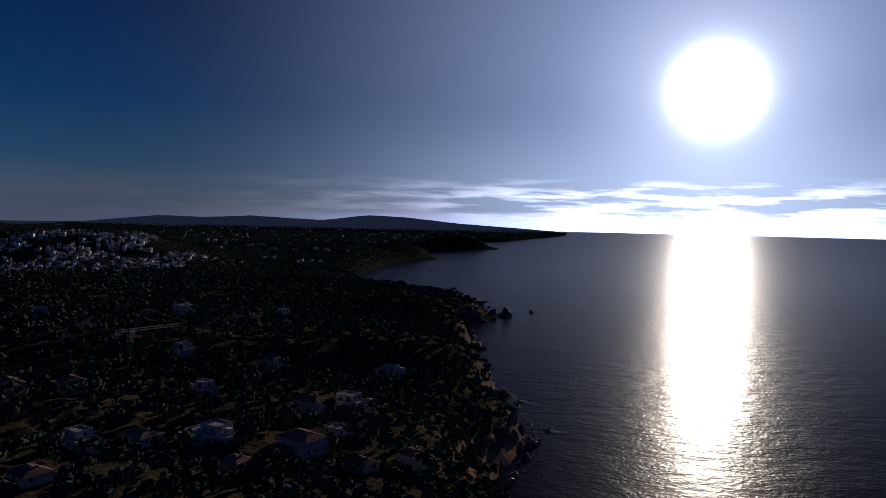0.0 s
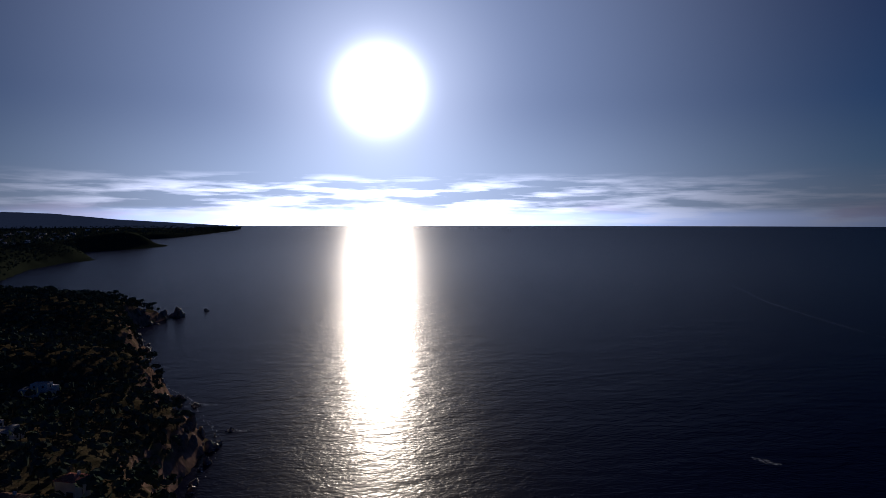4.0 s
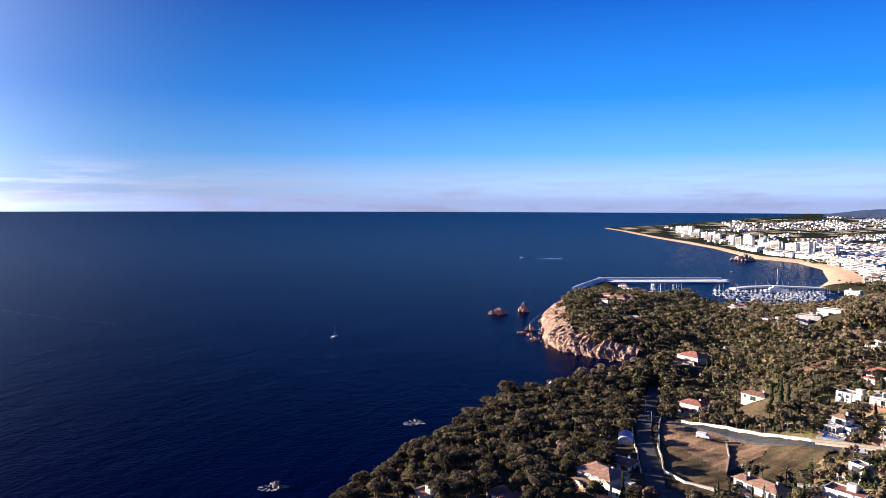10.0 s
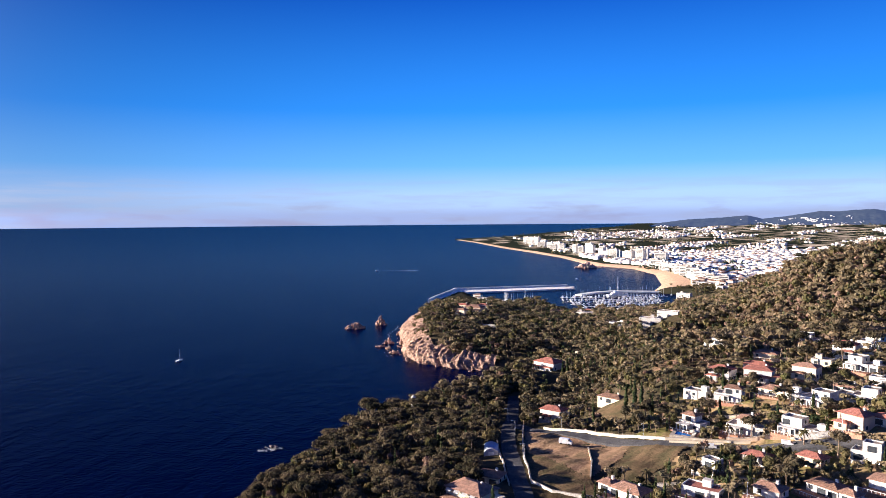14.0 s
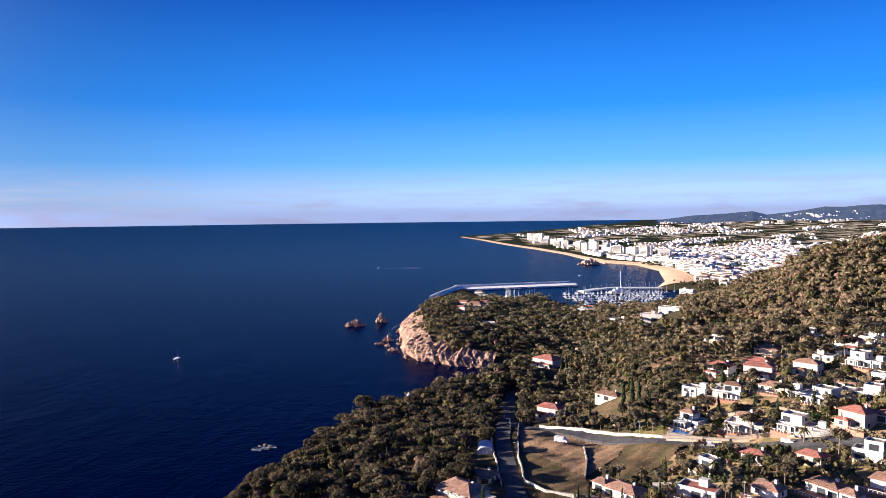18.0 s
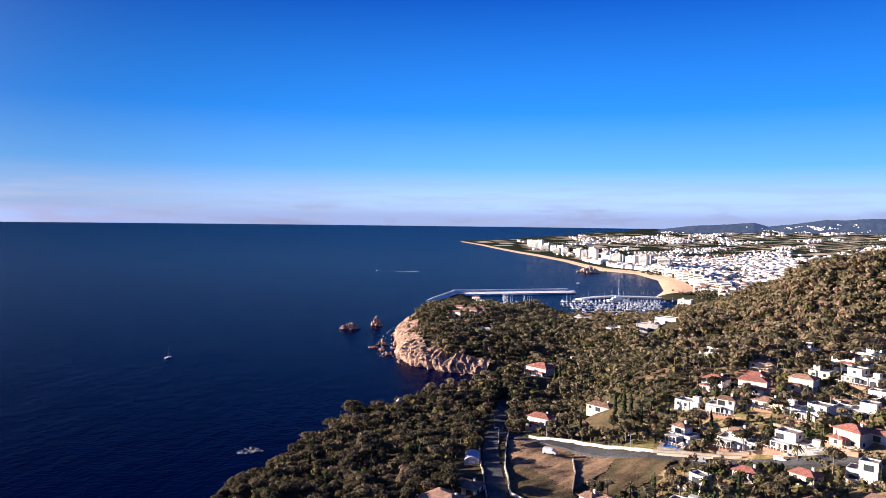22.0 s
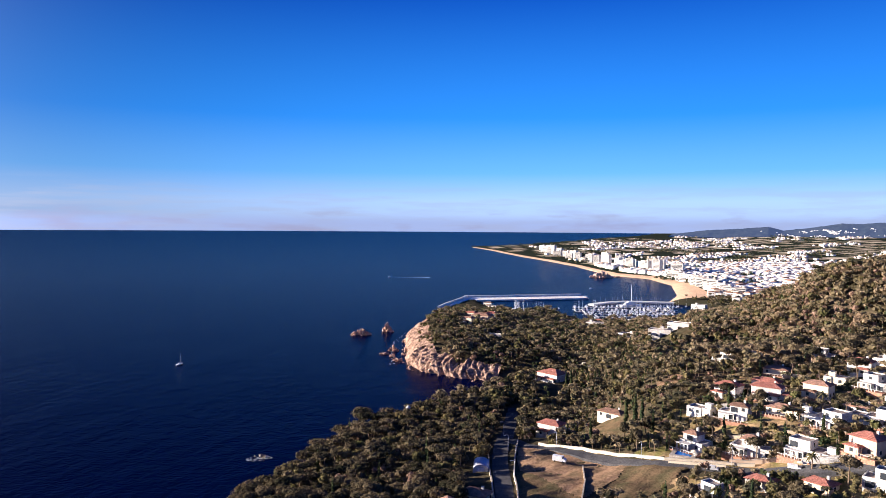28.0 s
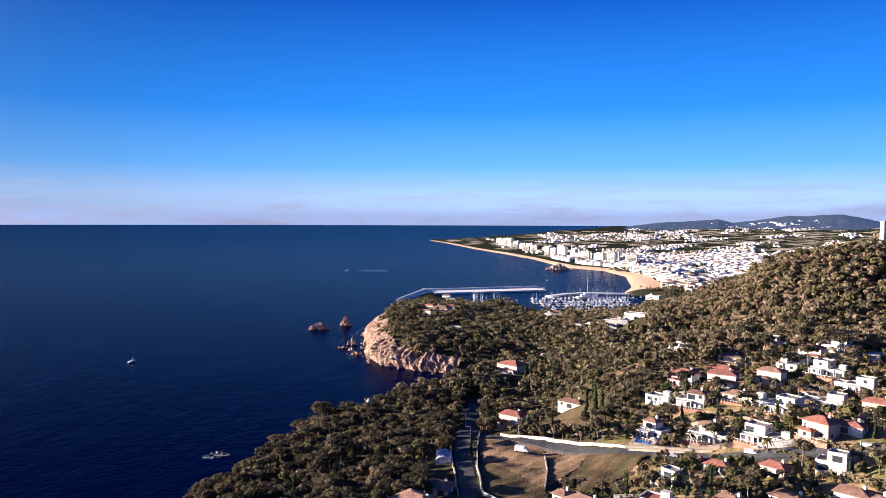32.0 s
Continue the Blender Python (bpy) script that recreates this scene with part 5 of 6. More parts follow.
fx, fy = scatter(5000, -48, 60, 600, 920, 33, 2.6, lambda x, y: (shore_distance(x, y) > 6) & (shore_distance(x, y) < 19) & (ripple(x, y, 18, 4) > 0.15))
forest("cliff_scrub", fx, fy, 22, 0.5, (0, 0, 0.4, 3, 0, 0.4, 0.8), 34, "low olive scrub clinging to the headland cliff", (0.45, 0.85), LEAF_MID)
fx, fy = scatter(18000, 150, 480, 370, 900, 14, 4.5, lambda x, y: ripple(x, y, 45, 12) > -0.9)
forest("hill_wood", fx, fy, 34, 0.62, (3, 4, 4, 1, 0.2, 0.6, 3), 24, "brown-green pine wood on the hillside", (0.65, 1.25), LEAF_DRY)
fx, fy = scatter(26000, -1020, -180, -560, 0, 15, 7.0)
# haze-tinted leaf without translucency keeps this backlit wood dark
forest("east_wood", fx, fy, 19, 0.85, (4, 3, 3, 0, 0, 0), 25, "dark pine wood on the eastern slopes", (0.75, 1.35), LEAF_HAZED)
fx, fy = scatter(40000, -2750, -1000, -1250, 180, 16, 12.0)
forest("far_wood", fx, fy, 5, 2.0, (3, 3, 3, 0, 0, 0), 26, "dark wooded capes along the far coast", (0.6, 1.1), LEAF_HAZED)
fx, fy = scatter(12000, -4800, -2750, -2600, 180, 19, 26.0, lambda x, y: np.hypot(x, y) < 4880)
forest("far_wood", fx, fy, 4, 2.6, (1, 2, 2, 0, 0, 0), 28, "dark woods on the far hills", (0.8, 1.3), LEAF_HAZED)

fx, fy = scatter(1500, 395, 640, 990, 1290, 31, 6.0, lambda x, y: (shore_distance(x, y) > 22) & ((y < 1225) | ((shore_distance(x, y) > 58) & (shore_distance(x, y) < 74))))
forest("promenade_trees", fx, fy, 30, 1.0, (2, 3, 3, 3, 1, 3), 30, "trees behind the end of the beach", (0.6, 1.1), LEAF_MID)

# ---- town across the bay ----
PARKS = [(560, 1700, 70, 120), (640, 1560, 60, 60), (760, 1800, 50, 80), (560, 2080, 90, 90), (690, 2150, 120, 60), (900, 1650, 45, 60), (620, 1330, 40, 30)]


def in_park(x, y):
    """One inside the town's green parks, nought outside."""
    wet = np.zeros(x.shape)
    for cx, cy, rx, ry in PARKS:
        wet = np.maximum(wet, ((x - cx) / rx) ** 2 + ((y - cy) / ry) ** 2 < 1 + 0.5 * ripple(x, y, 60, 4))
    return wet


def sheet(name, x0, x1, y0, y1, step, accept, material, label, category, raise_by):
    """A surface laid over the land where the plan accepts it."""
    nx, ny = int((x1 - x0) / step) + 2, int((y1 - y0) / step) + 2
    px, py = np.meshgrid(np.linspace(x0, x1, nx), np.linspace(y0, y1, ny))
    q = grid_quads(ny, nx, wrap=False)[:, ::-1]
    q = q[accept(px, py, shore_distance(px, py)).ravel()[q].all(1)]
    used, flat = np.unique(q, return_inverse=True)
    v = np.stack([px, py, ground(px, py) + raise_by], -1).reshape(-1, 3)[used]
    return tagged(new(name, quad_mesh(name, v, flat.reshape(-1, 4), [material])), label, category, kind="structure")


sheet("pavement", 330, 1420, 1080, 2360, 14, lambda x, y, d: (d > 62) & (y > 1210) & (in_park(x, y) < 1) & (ripple(x, y, 170, 3) > -1.0), STREET, "pale streets and squares of the town", "paving", 0.7)


def fields():
    """Square fields of soil and stubble on the plain, one face group each."""
    rng = np.random.default_rng(90)
    verts, quads = [], []
    for x in np.arange(200, 2700, 95.0):
        for y in np.arange(2250, 4350, 80.0):
            cx, cy, w, d = x + rng.uniform(-20, 20), y + rng.uniform(-20, 20), rng.uniform(28, 44), rng.uniform(22, 36)
            if rng.random() < 0.3 or shore_distance(np.array([cx]), np.array([cy]))[0] < 75 or math.hypot(cx, cy) > 4750:
                continue
            a = 0.45 + rng.normal() * 0.08
            u, v = np.meshgrid(np.linspace(-w, w, 5), np.linspace(-d, d, 4))
            fx_, fy_ = cx + u * math.cos(a) - v * math.sin(a), cy + u * math.sin(a) + v * math.cos(a)
            quads.append(grid_quads(4, 5, wrap=False)[:, ::-1] + len(verts) * 20)
            verts.append(np.stack([fx_, fy_, ground(fx_, fy_) + 0.9], -1).reshape(-1, 3))
    return quad_mesh("fields", np.concatenate(verts), np.concatenate(quads), [FIELD])


tagged(new("fields", fields()), "brown and straw-coloured fields on the plain", "fields", kind="structure")


def blocks(name, x, y, size, tall, seed, label, materials, cream=0.25, tiled=0.4):
    """Far houses that nobody could count: walls and a parapet or low pitched roof each."""
    rng = np.random.default_rng(seed)
    z = ground(x, y)
    verts, quads, slots = [], [], []
    for px_, py_, z_ in zip(x, y, z):
        w, dd, h = rng.uniform(*size), rng.uniform(*size), rng.uniform(*tall)
        a = -0.85 + rng.normal() * 0.25
        c, s = math.cos(a), math.sin(a)
        b = len(verts)
        top = rng.random() < tiled
        for zz, k in ((z_ - 3, 1), (z_ + h, 1), (z_ + h + (1.8 if top else 0.02), 0.25 if top else 0.94)):
            for ux, uy in ((-1, -1), (1, -1), (1, 1), (-1, 1)):
                verts.append((px_ + (ux * w * c - uy * dd * s * (k if top else 1)) / 2 * (1 if top else k), py_ + (ux * w * s + uy * dd * c * (k if top else 1)) / 2 * (1 if top else k), zz))
        m = 1 if rng.random() < cream else 0
        for lo in (0, 4):
            for i in range(4):
                j = (i + 1) % 4
                quads.append((b + lo + i, b + lo + j, b + lo + 4 + j, b + lo + 4 + i))
                slots.append(m if lo == 0 else (2 if top else m))
        quads.append((b + 8, b + 9, b + 10, b + 11))
        slots.append(2 if top else 3)
    ob = new(name, quad_mesh(name, verts, quads, materials, slots))
    return tagged(ob, label, "town", kind="stuff")


def plots(count, seed, area, step, accept):
    rng = np.random.default_rng(seed)
    x, y = rng.uniform(area[0], area[1], count), rng.uniform(area[2], area[3], count)
    ok = accept(x, y, shore_distance(x, y))
    x, y = x[ok], y[ok]
    cells, out = set(), []
    for i in range(len(x)):
        k = (int(x[i] // step), int(y[i] // step))
        if k not in cells:
            cells.add(k)
            out.append(i)
    return x[out], y[out]


TOWN_MATS = [TOWN_WALL, CREAM, TILE, PALE_ROOF]
tx, ty = plots(40000, 31, (330, 1400, 1130, 2300), 10.5, lambda x, y, d: (d > 58) & (ripple(x, y, 170, 3) > -0.95) & (in_park(x, y) < 1))
front = (ty < 1310) & (tx < 640)
rng_t = random.Random(77)
TOWN_STOCK = []
for k in range(8):
    w_, d_, h_ = rng_t.uniform(8, 12), rng_t.uniform(8, 11), rng_t.uniform(7, 13)
    th = new("town_house")
    part("wall", box_mesh("wall", (w_, d_, h_ + 3), CREAM if k % 4 == 3 else WHITE, -3), th)
    part("roof", hip_roof(w_, d_, 1.6, 0.3, TILE) if k % 4 == 1 else flat_roof(w_, d_, FLAT_ROOF), th, Matrix.Translation((0, 0, h_ + 0.18)))
    for f_ in range(int(h_ / 3)):
        for i_ in range(3):
            part("window", WINDOW, th, pose(0, 0, 0, 0, 0, 0) @ Matrix.Translation(((i_ - 1) * w_ / 3, -d_ / 2 - 0.02, f_ * 3 + 1)))
    tagged(th, "white town house near the harbour", "house", "town houses near the harbour")
    TOWN_STOCK.append(th)
fz = ground(tx, ty)
done = 0
for a_, b_, c_ in zip(tx[front], ty[front], fz[front]):
    m_ = pose(a_, b_, c_, 0, 0, rng_t.uniform(-60, -25))
    if done < 8:
        TOWN_STOCK[done].matrix_world = m_
    elif done < 180:
        copy_thing(rng_t.choice(TOWN_STOCK), m_)
    done += 1
tx, ty = tx[~front], ty[~front]
blocks("town_houses", tx, ty, (8, 15), (5, 10), 41, "dense white town houses behind the beach", TOWN_MATS, 0.12, 0.1)
tx, ty = plots(16000, 32, (380, 2300, 2250, 4560), 15, lambda x, y, d: (d > 70) & (np.hypot(x, y) < 4820) & ((ripple(x, y, 420, 5) > np.where(y < 2700, -0.1, 0.42)) | ((y > 3450) & (y < 3900) & (x > 700) & (x < 1500) & (ripple(x, y, 250, 3) > 0.1))))
blocks("far_town", tx, ty, (5, 14), (4, 8), 42, "scattered white blocks on the far plain", TOWN_MATS)
tx, ty = plots(3000, 34, (-1500, -1000, -1010, -640), 13, lambda x, y, d: ripple(x, y, 160, 8) + 0.6 * ripple(x, y, 50, 3) > 0.1)
blocks("hill_town", tx, ty, (4, 9), (4, 9), 44, "white houses of a hill quarter", TOWN_MATS)
tx, ty = plots(5000, 35, (-4300, -1600, -1900, -500), 26, lambda x, y, d: (d > 60) & (ripple(x, y, 300, 2) + 0.6 * ripple(x, y, 90, 5) > 0.55))
blocks("bay_town", tx, ty, (6, 13), (4, 9), 45, "white houses round the far bay", TOWN_MATS)
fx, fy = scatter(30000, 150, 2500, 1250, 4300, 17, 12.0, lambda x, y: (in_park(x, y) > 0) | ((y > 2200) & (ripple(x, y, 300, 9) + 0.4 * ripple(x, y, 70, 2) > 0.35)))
forest("plain_trees", fx, fy, 6, 1.8, MIXED, 27, "trees and fields on the far plain", (0.7, 1.2), LEAF_HAZED)

# ---- hazy ranges so far off that they never shift: bearings and angles of their crests ----
WEST_RANGE = ([16.6, 19.4, 21.3, 23.6, 24.6, 26.2, 28.3, 29.6, 30.5, 31.7, 32.7, 34.0, 36.0, 40.0],
              [-0.5, -0.14, -0.05, 0.13, -0.13, 0.05, 0.39, 0.36, 0.46, 0.48, 0.3, -0.02, -0.1, -0.15])
EAST_RANGE = ([-136.0, -129.9, -125.4, -122.8, -119.8, -116.5, -113.2, -109.8, -107.6, -103.9, -100.8, -97.0, -92.8, -89.0, -88.0, -87.6],
              [-0.3, -0.42, -0.4, -0.11, 0.21, 0.14, 0.34, 0.19, 0.1, 0.57, 0.45, 0.07, -0.18, -0.42, -0.58, -0.95])


def range_surface(az, k, crests):
    """Places on a far range by bearing and by how far up its slope, 0 to 1."""
    r = 4480 + 400 * k
    x, y = r * np.sin(az), r * np.cos(az)
    crest = 128 + 4880 * np.tan(np.radians(np.interp(np.degrees(az), *crests)))
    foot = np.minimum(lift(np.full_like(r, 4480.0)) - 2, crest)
    spur = 7 * ripple(x, y, 420, 3) + 4 * ripple(x, y, 150, 5)
    high = np.clip((crest - foot) / 40, 0, 1)
    return x, y, foot + (crest - foot) * k ** 1.3 + high * (spur * np.sin(np.pi * k) + 1.6 * ripple(x, y, 60, 2) * k)


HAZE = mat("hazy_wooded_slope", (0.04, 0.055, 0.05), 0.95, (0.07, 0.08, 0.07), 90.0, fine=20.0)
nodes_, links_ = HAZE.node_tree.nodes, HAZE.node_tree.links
# blue emission mixed over the slope colour stands in for haze in the air
haze_glow, blend = nodes_.new("ShaderNodeEmission"), nodes_.new("ShaderNodeMixShader")
haze_glow.inputs["Color"].default_value, haze_glow.inputs["Strength"].default_value = (0.17, 0.25, 0.55, 1), 0.16
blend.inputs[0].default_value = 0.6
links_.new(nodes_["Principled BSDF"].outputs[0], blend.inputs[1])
links_.new(haze_glow.outputs[0], blend.inputs[2])
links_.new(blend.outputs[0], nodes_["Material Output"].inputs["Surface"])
for crests, label in ((WEST_RANGE, "wooded hills far behind the plain under painted blue haze"), (EAST_RANGE, "dark wooded hills and cape beyond the bay under painted blue haze")):
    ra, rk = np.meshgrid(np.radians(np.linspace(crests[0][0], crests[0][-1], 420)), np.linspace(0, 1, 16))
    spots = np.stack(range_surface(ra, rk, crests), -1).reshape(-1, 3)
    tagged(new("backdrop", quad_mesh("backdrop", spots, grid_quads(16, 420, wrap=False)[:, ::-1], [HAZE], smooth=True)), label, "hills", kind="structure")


def range_houses():
    """White houses strewn over the far range, clustered, one low block each."""
    rng = np.random.default_rng(43)
    az, k = np.radians(np.clip(rng.normal(27.3, 1.5, 1100), 23, 31)), rng.uniform(0.12, 0.8, 1100)
    x, y, z = range_surface(az, k, WEST_RANGE)
    ok = ripple(x, y, 200, 8) + 0.7 * ripple(x, y, 70, 3) > 0.3
    verts, quads = [], []
    for px_, py_, z_ in zip(x[ok], y[ok], z[ok]):
        w, d, h, b = rng.uniform(1.6, 4.2), rng.uniform(1.5, 3), rng.uniform(2, 3.5), len(verts)
        for zz in (z_ - 4, z_ + h):
            verts += [(px_ - w, py_ - d, zz), (px_ + w, py_ - d, zz), (px_ + w, py_ + d, zz), (px_ - w, py_ + d, zz)]
        quads += [(b, b + 1, b + 5, b + 4), (b + 1, b + 2, b + 6, b + 5), (b + 2, b + 3, b + 7, b + 6), (b + 3, b, b + 4, b + 7), (b + 4, b + 5, b + 6, b + 7)]
    return quad_mesh("far_houses", verts, quads, [TOWN_WALL])


tagged(new("far_houses", range_houses()), "white houses scattered over the far hills", "houses", kind="stuff")

# ---- beach ----
BEACH_SEA = [(90, 3545), (174, 3318), (267, 2900), (344, 2603), (397, 2311), (421, 1914), (488, 1790), (489, 1600), (430, 1360), (370, 1216)]
BEACH_LAND = [(108, 3552), (192, 3326), (285, 2912), (362, 2618), (416, 2322), (444, 1924), (520, 1805), (524, 1590), (486, 1362), (446, 1226)]


def beach():
    rows = []
    for (a, b), (c, d) in zip(zip(BEACH_SEA, BEACH_SEA[1:]), zip(BEACH_LAND, BEACH_LAND[1:])):
        n = 14
        for i in range(n):
            k = i / n
            p0 = (a[0] + (b[0] - a[0]) * k, a[1] + (b[1] - a[1]) * k)
            p1 = (c[0] + (d[0] - c[0]) * k, c[1] + (d[1] - c[1]) * k)
            rows.append([(p0[0] + (p1[0] - p0[0]) * u, p0[1] + (p1[1] - p0[1]) * u) for u in np.linspace(-0.12, 1, 9)])
    g = np.array(rows)
    z = np.maximum(ground(g[..., 0], g[..., 1]) + 0.5, lift(np.hypot(g[..., 0], g[..., 1])) - 0.2 + 1.2 * np.linspace(-0.12, 1, 9))
    v = np.concatenate([g, z[..., None]], -1).reshape(-1, 3)
    return quad_mesh("beach", v, grid_quads(g.shape[0], 9, wrap=False), [SAND], smooth=True)


tagged(new("beach", beach()), "long curved beach of pinkish sand", "beach", kind="structure")

# ---- rocks ----


def rock_shape(seed):
    """A craggy block: broken flat faces, ledges and sharp edges."""
    bm = bmesh.new()
    bmesh.ops.create_icosphere(bm, subdivisions=3, radius=1)
    rng = random.Random(seed)
    cuts = [(Vector((rng.gauss(0, 1), rng.gauss(0, 1), rng.gauss(0, 0.6))).normalized(), rng.uniform(0.34, 0.8)) for _ in range(16)]
    bm.verts.ensure_lookup_table()
    for v in bm.verts:
        p = v.co.copy()
        ledge = noise.noise(p * 1.7 + Vector((seed, 2, 0)))
        p *= 1 + 0.45 * round(ledge * 5) / 5 + 0.3 * noise.noise(p * 4.1 + Vector((0, seed, 1)))
        for n, d in cuts:
            over = p.dot(n) - d
            if over > 0:
                p -= n * over
        v.co = p + noise.noise_vector(p * 5 + Vector((seed, seed, 0))) * 0.09
    bmesh.ops.dissolve_limit(bm, angle_limit=radians(9), verts=bm.verts, edges=bm.edges)
    bmesh.ops.triangulate(bm, faces=bm.faces)
    bm.verts.index_update()
    verts = np.array([v.co for v in bm.verts])
    faces = np.array([[v.index for v in f.verts] for f in bm.faces])
    bm.free()
    return verts, faces


SHAPES = [rock_shape(i) for i in range(6)]


def tri_mesh(name, verts, tris, material):
    me = bpy.data.meshes.new(name)
    n = len(tris)
    me.vertices.add(len(verts))
    me.vertices.foreach_set("co", np.asarray(verts, np.float32).ravel())
    me.loops.add(3 * n)
    me.loops.foreach_set("vertex_index", np.asarray(tris, np.int32).ravel())
    me.polygons.add(n)
    me.polygons.foreach_set("loop_start", np.arange(0, 3 * n, 3, dtype=np.int32))
    me.materials.append(material)
    me.update(calc_edges=True)
    return me


def crags(name, places, label, material, seed, tall=(0.8, 1.7)):
    """Joined broken rocks at places of (x, y, z, size)."""
    rng = np.random.default_rng(seed)
    vs, ts, base = [], [], 0
    for x, y, z, s in places:
        v, t = SHAPES[rng.integers(0, 6)]
        a = rng.uniform(0, 6.28)
        m = np.array([[math.cos(a), -math.sin(a), 0], [math.sin(a), math.cos(a), 0], [0, 0, 1]]) * s * rng.uniform(0.7, 1.3, 3)
        m[2] *= rng.uniform(*tall)
        vs.append(v @ m.T + [x, y, z])
        ts.append(t + base)
        base += len(v)
    ob = new(name, tri_mesh(name, np.concatenate(vs), np.concatenate(ts), material))
    return tagged(ob, label, "rocks", kind="stuff")


def along(points, step, inland, size, seed, drop=0.3):
    """Places for rocks along a shore line, on its land side."""
    rng = np.random.default_rng(seed)
    out = []
    for (ax, ay), (bx, by) in zip(points, points[1:]):
        ln_ = math.hypot(bx - ax, by - ay)
        for _ in range(max(1, int(ln_ / step))):
            k, off = rng.random(), rng.uniform(*inland)
            x, y = ax + (bx - ax) * k + (by - ay) / ln_ * -off, ay + (by - ay) * k + (bx - ax) / ln_ * off
            s = rng.uniform(*size) * (1.0 if rng.random() < 0.8 else 1.5)
            out.append((x, y, s))
    xs = np.array(out)
    z = np.maximum(ground(xs[:, 0], xs[:, 1]), -0.5) - xs[:, 2] * drop
    return [(a, b, c, d) for (a, b, d), c in zip(out, z)]


CAPE = [(-32, 910), (-40, 850), (-44, 815), (-37, 734), (-33, 673), (-18, 642), (8, 621), (44, 606)]


def block_step(p, seed):
    """An uneven value that stays the same over each broken block of rock."""
    q = noise.voronoi(p + Vector((seed, 0, 0)))[1][0]
    return noise.cell(q * 7.3 + Vector((0.5, 0.5, 0.5)))


def cliff():
    """The sheer broken granite face round the headland, in jointed blocks and ribs."""
    line = []
    for (ax, ay), (bx, by) in zip(CAPE, CAPE[1:]):
        n = int(math.hypot(bx - ax, by - ay) / 0.9)
        line += [(ax + (bx - ax) * i / n, ay + (by - ay) * i / n) for i in range(n)]
    for _ in range(6):
        line = [line[0]] + [tuple((line[i - 1][k] + line[i][k] * 2 + line[i + 1][k]) / 4 for k in (0, 1)) for i in range(1, len(line) - 1)] + [line[-1]]
    rows, verts, run = 30, [], 0.0
    for i, p in enumerate(line):
        a, b = line[max(i - 1, 0)], line[min(i + 1, len(line) - 1)]
        l = math.hypot(b[0] - a[0], b[1] - a[1])
        inx, iny = -(b[1] - a[1]) / l, (b[0] - a[0]) / l
        run += l / 2
        deep = 13 + 8 * min(1, max(0, (12 - p[0]) / 30)) + 4 * math.sin(run / 23) + 3 * math.sin(run / 9.1)
        top = height(p[0] + inx * deep, p[1] + iny * deep) + 1.2
        bay = 3.2 * noise.noise(Vector((run / 17, 0, 3))) + 1.8 * noise.noise(Vector((run / 6, 0, 9)))
        for j in range(rows):
            k = j / (rows - 1)
            z = -1.5 + (top + 1.5) * k
            q = Vector((run / 4.2 + 0.22 * z, z / 9.0, 0))
            out = 2.0 * block_step(q, 1) + 1.1 * block_step(q * 2.1, 5) + 0.5 * noise.noise(q * 5)
            out *= min(1.0, (1 - k) * 6)
            off = -2.0 + (deep + 2.0) * k ** 2.4 - out - 0.7 * bay * (1 - k)
            verts.append((p[0] + inx * off, p[1] + iny * off, z + 0.5 * out * k))
    n = len(line)
    quads = [(i * rows + j, (i + 1) * rows + j, (i + 1) * rows + j + 1, i * rows + j + 1) for i in range(n - 1) for j in range(rows - 1)]
    return quad_mesh("cliff", verts, quads, [CLIFF])


tagged(new("cliff", cliff()), "sheer pink granite cliff of the headland, broken into blocks", "cliff", kind="structure")
crags("shore_rocks", along(CAPE, 4, (-9, 2), (0.8, 2.4), 52), "loose boulders at the foot of the cliff", ROCK, 62)
crags("shore_rocks", along(COAST_NEAR[1:11], 3.6, (-7, 9), (1.2, 3.4), 53), "dark granite rocks under the wooded cliff", ROCK, 63, (0.9, 1.8))
crags("shore_rocks", along(COAST_NEAR[10:] + COAST_FAR[:5], 5.0, (-10, 8), (1.4, 4.2), 54), "dark rocks along the eastern shore", DARK_ROCK, 64)


def islet(x, y, w, d, h, seed, label, material=ROCK, n=26):
    """A small rock island built up of broken blocks."""
    rng = np.random.default_rng(seed)
    vs, ts, base = [], [], 0
    for i in range(n):
        u, k = rng.uniform(0, 6.28), rng.random() ** 0.7
        px_, py_ = math.cos(u) * k * w * 0.42, math.sin(u) * k * d * 0.42
        s = min(w, d) * rng.uniform(0.12, 0.24)
        v, t = SHAPES[rng.integers(0, 6)]
        a = rng.uniform(0, 6.28)
        top = h * (1 - k) ** 0.8
        m = np.array([[math.cos(a), -math.sin(a), 0], [math.sin(a), math.cos(a), 0], [0, 0, 1]]) * s
        m[2] *= max(0.7, top / s * 0.75)
        vs.append(v @ m.T + [px_, py_, top * 0.3])
        ts.append(t + base)
        base += len(v)
    ob = new("rock_islet", tri_mesh("rock_islet", np.concatenate(vs), np.concatenate(ts), material))
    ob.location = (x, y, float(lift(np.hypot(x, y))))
    return tagged(ob, label, "rock", "rock islets")


islet(-101, 848, 28, 16, 9, 71, "low craggy pink rock islet in the sea")
islet(-73, 876, 17, 14, 12, 72, "steep craggy rock islet in the sea")
islet(-62, 724, 12, 8, 3, 73, "low skerry off the headland", n=10)
islet(-55, 744, 14, 10, 7, 74, "rock stack off the headland", n=14)
islet(-47, 690, 10, 8, 4, 75, "small boulder islet at the cliff foot", n=10)
islet(-52, 712, 9, 8, 5, 78, "small rock stack at the cliff foot", n=10)
islet(-98, 409, 9, 6, 1.6, 76, "foam-washed skerry below the wooded cliff", DARK_ROCK, 10)
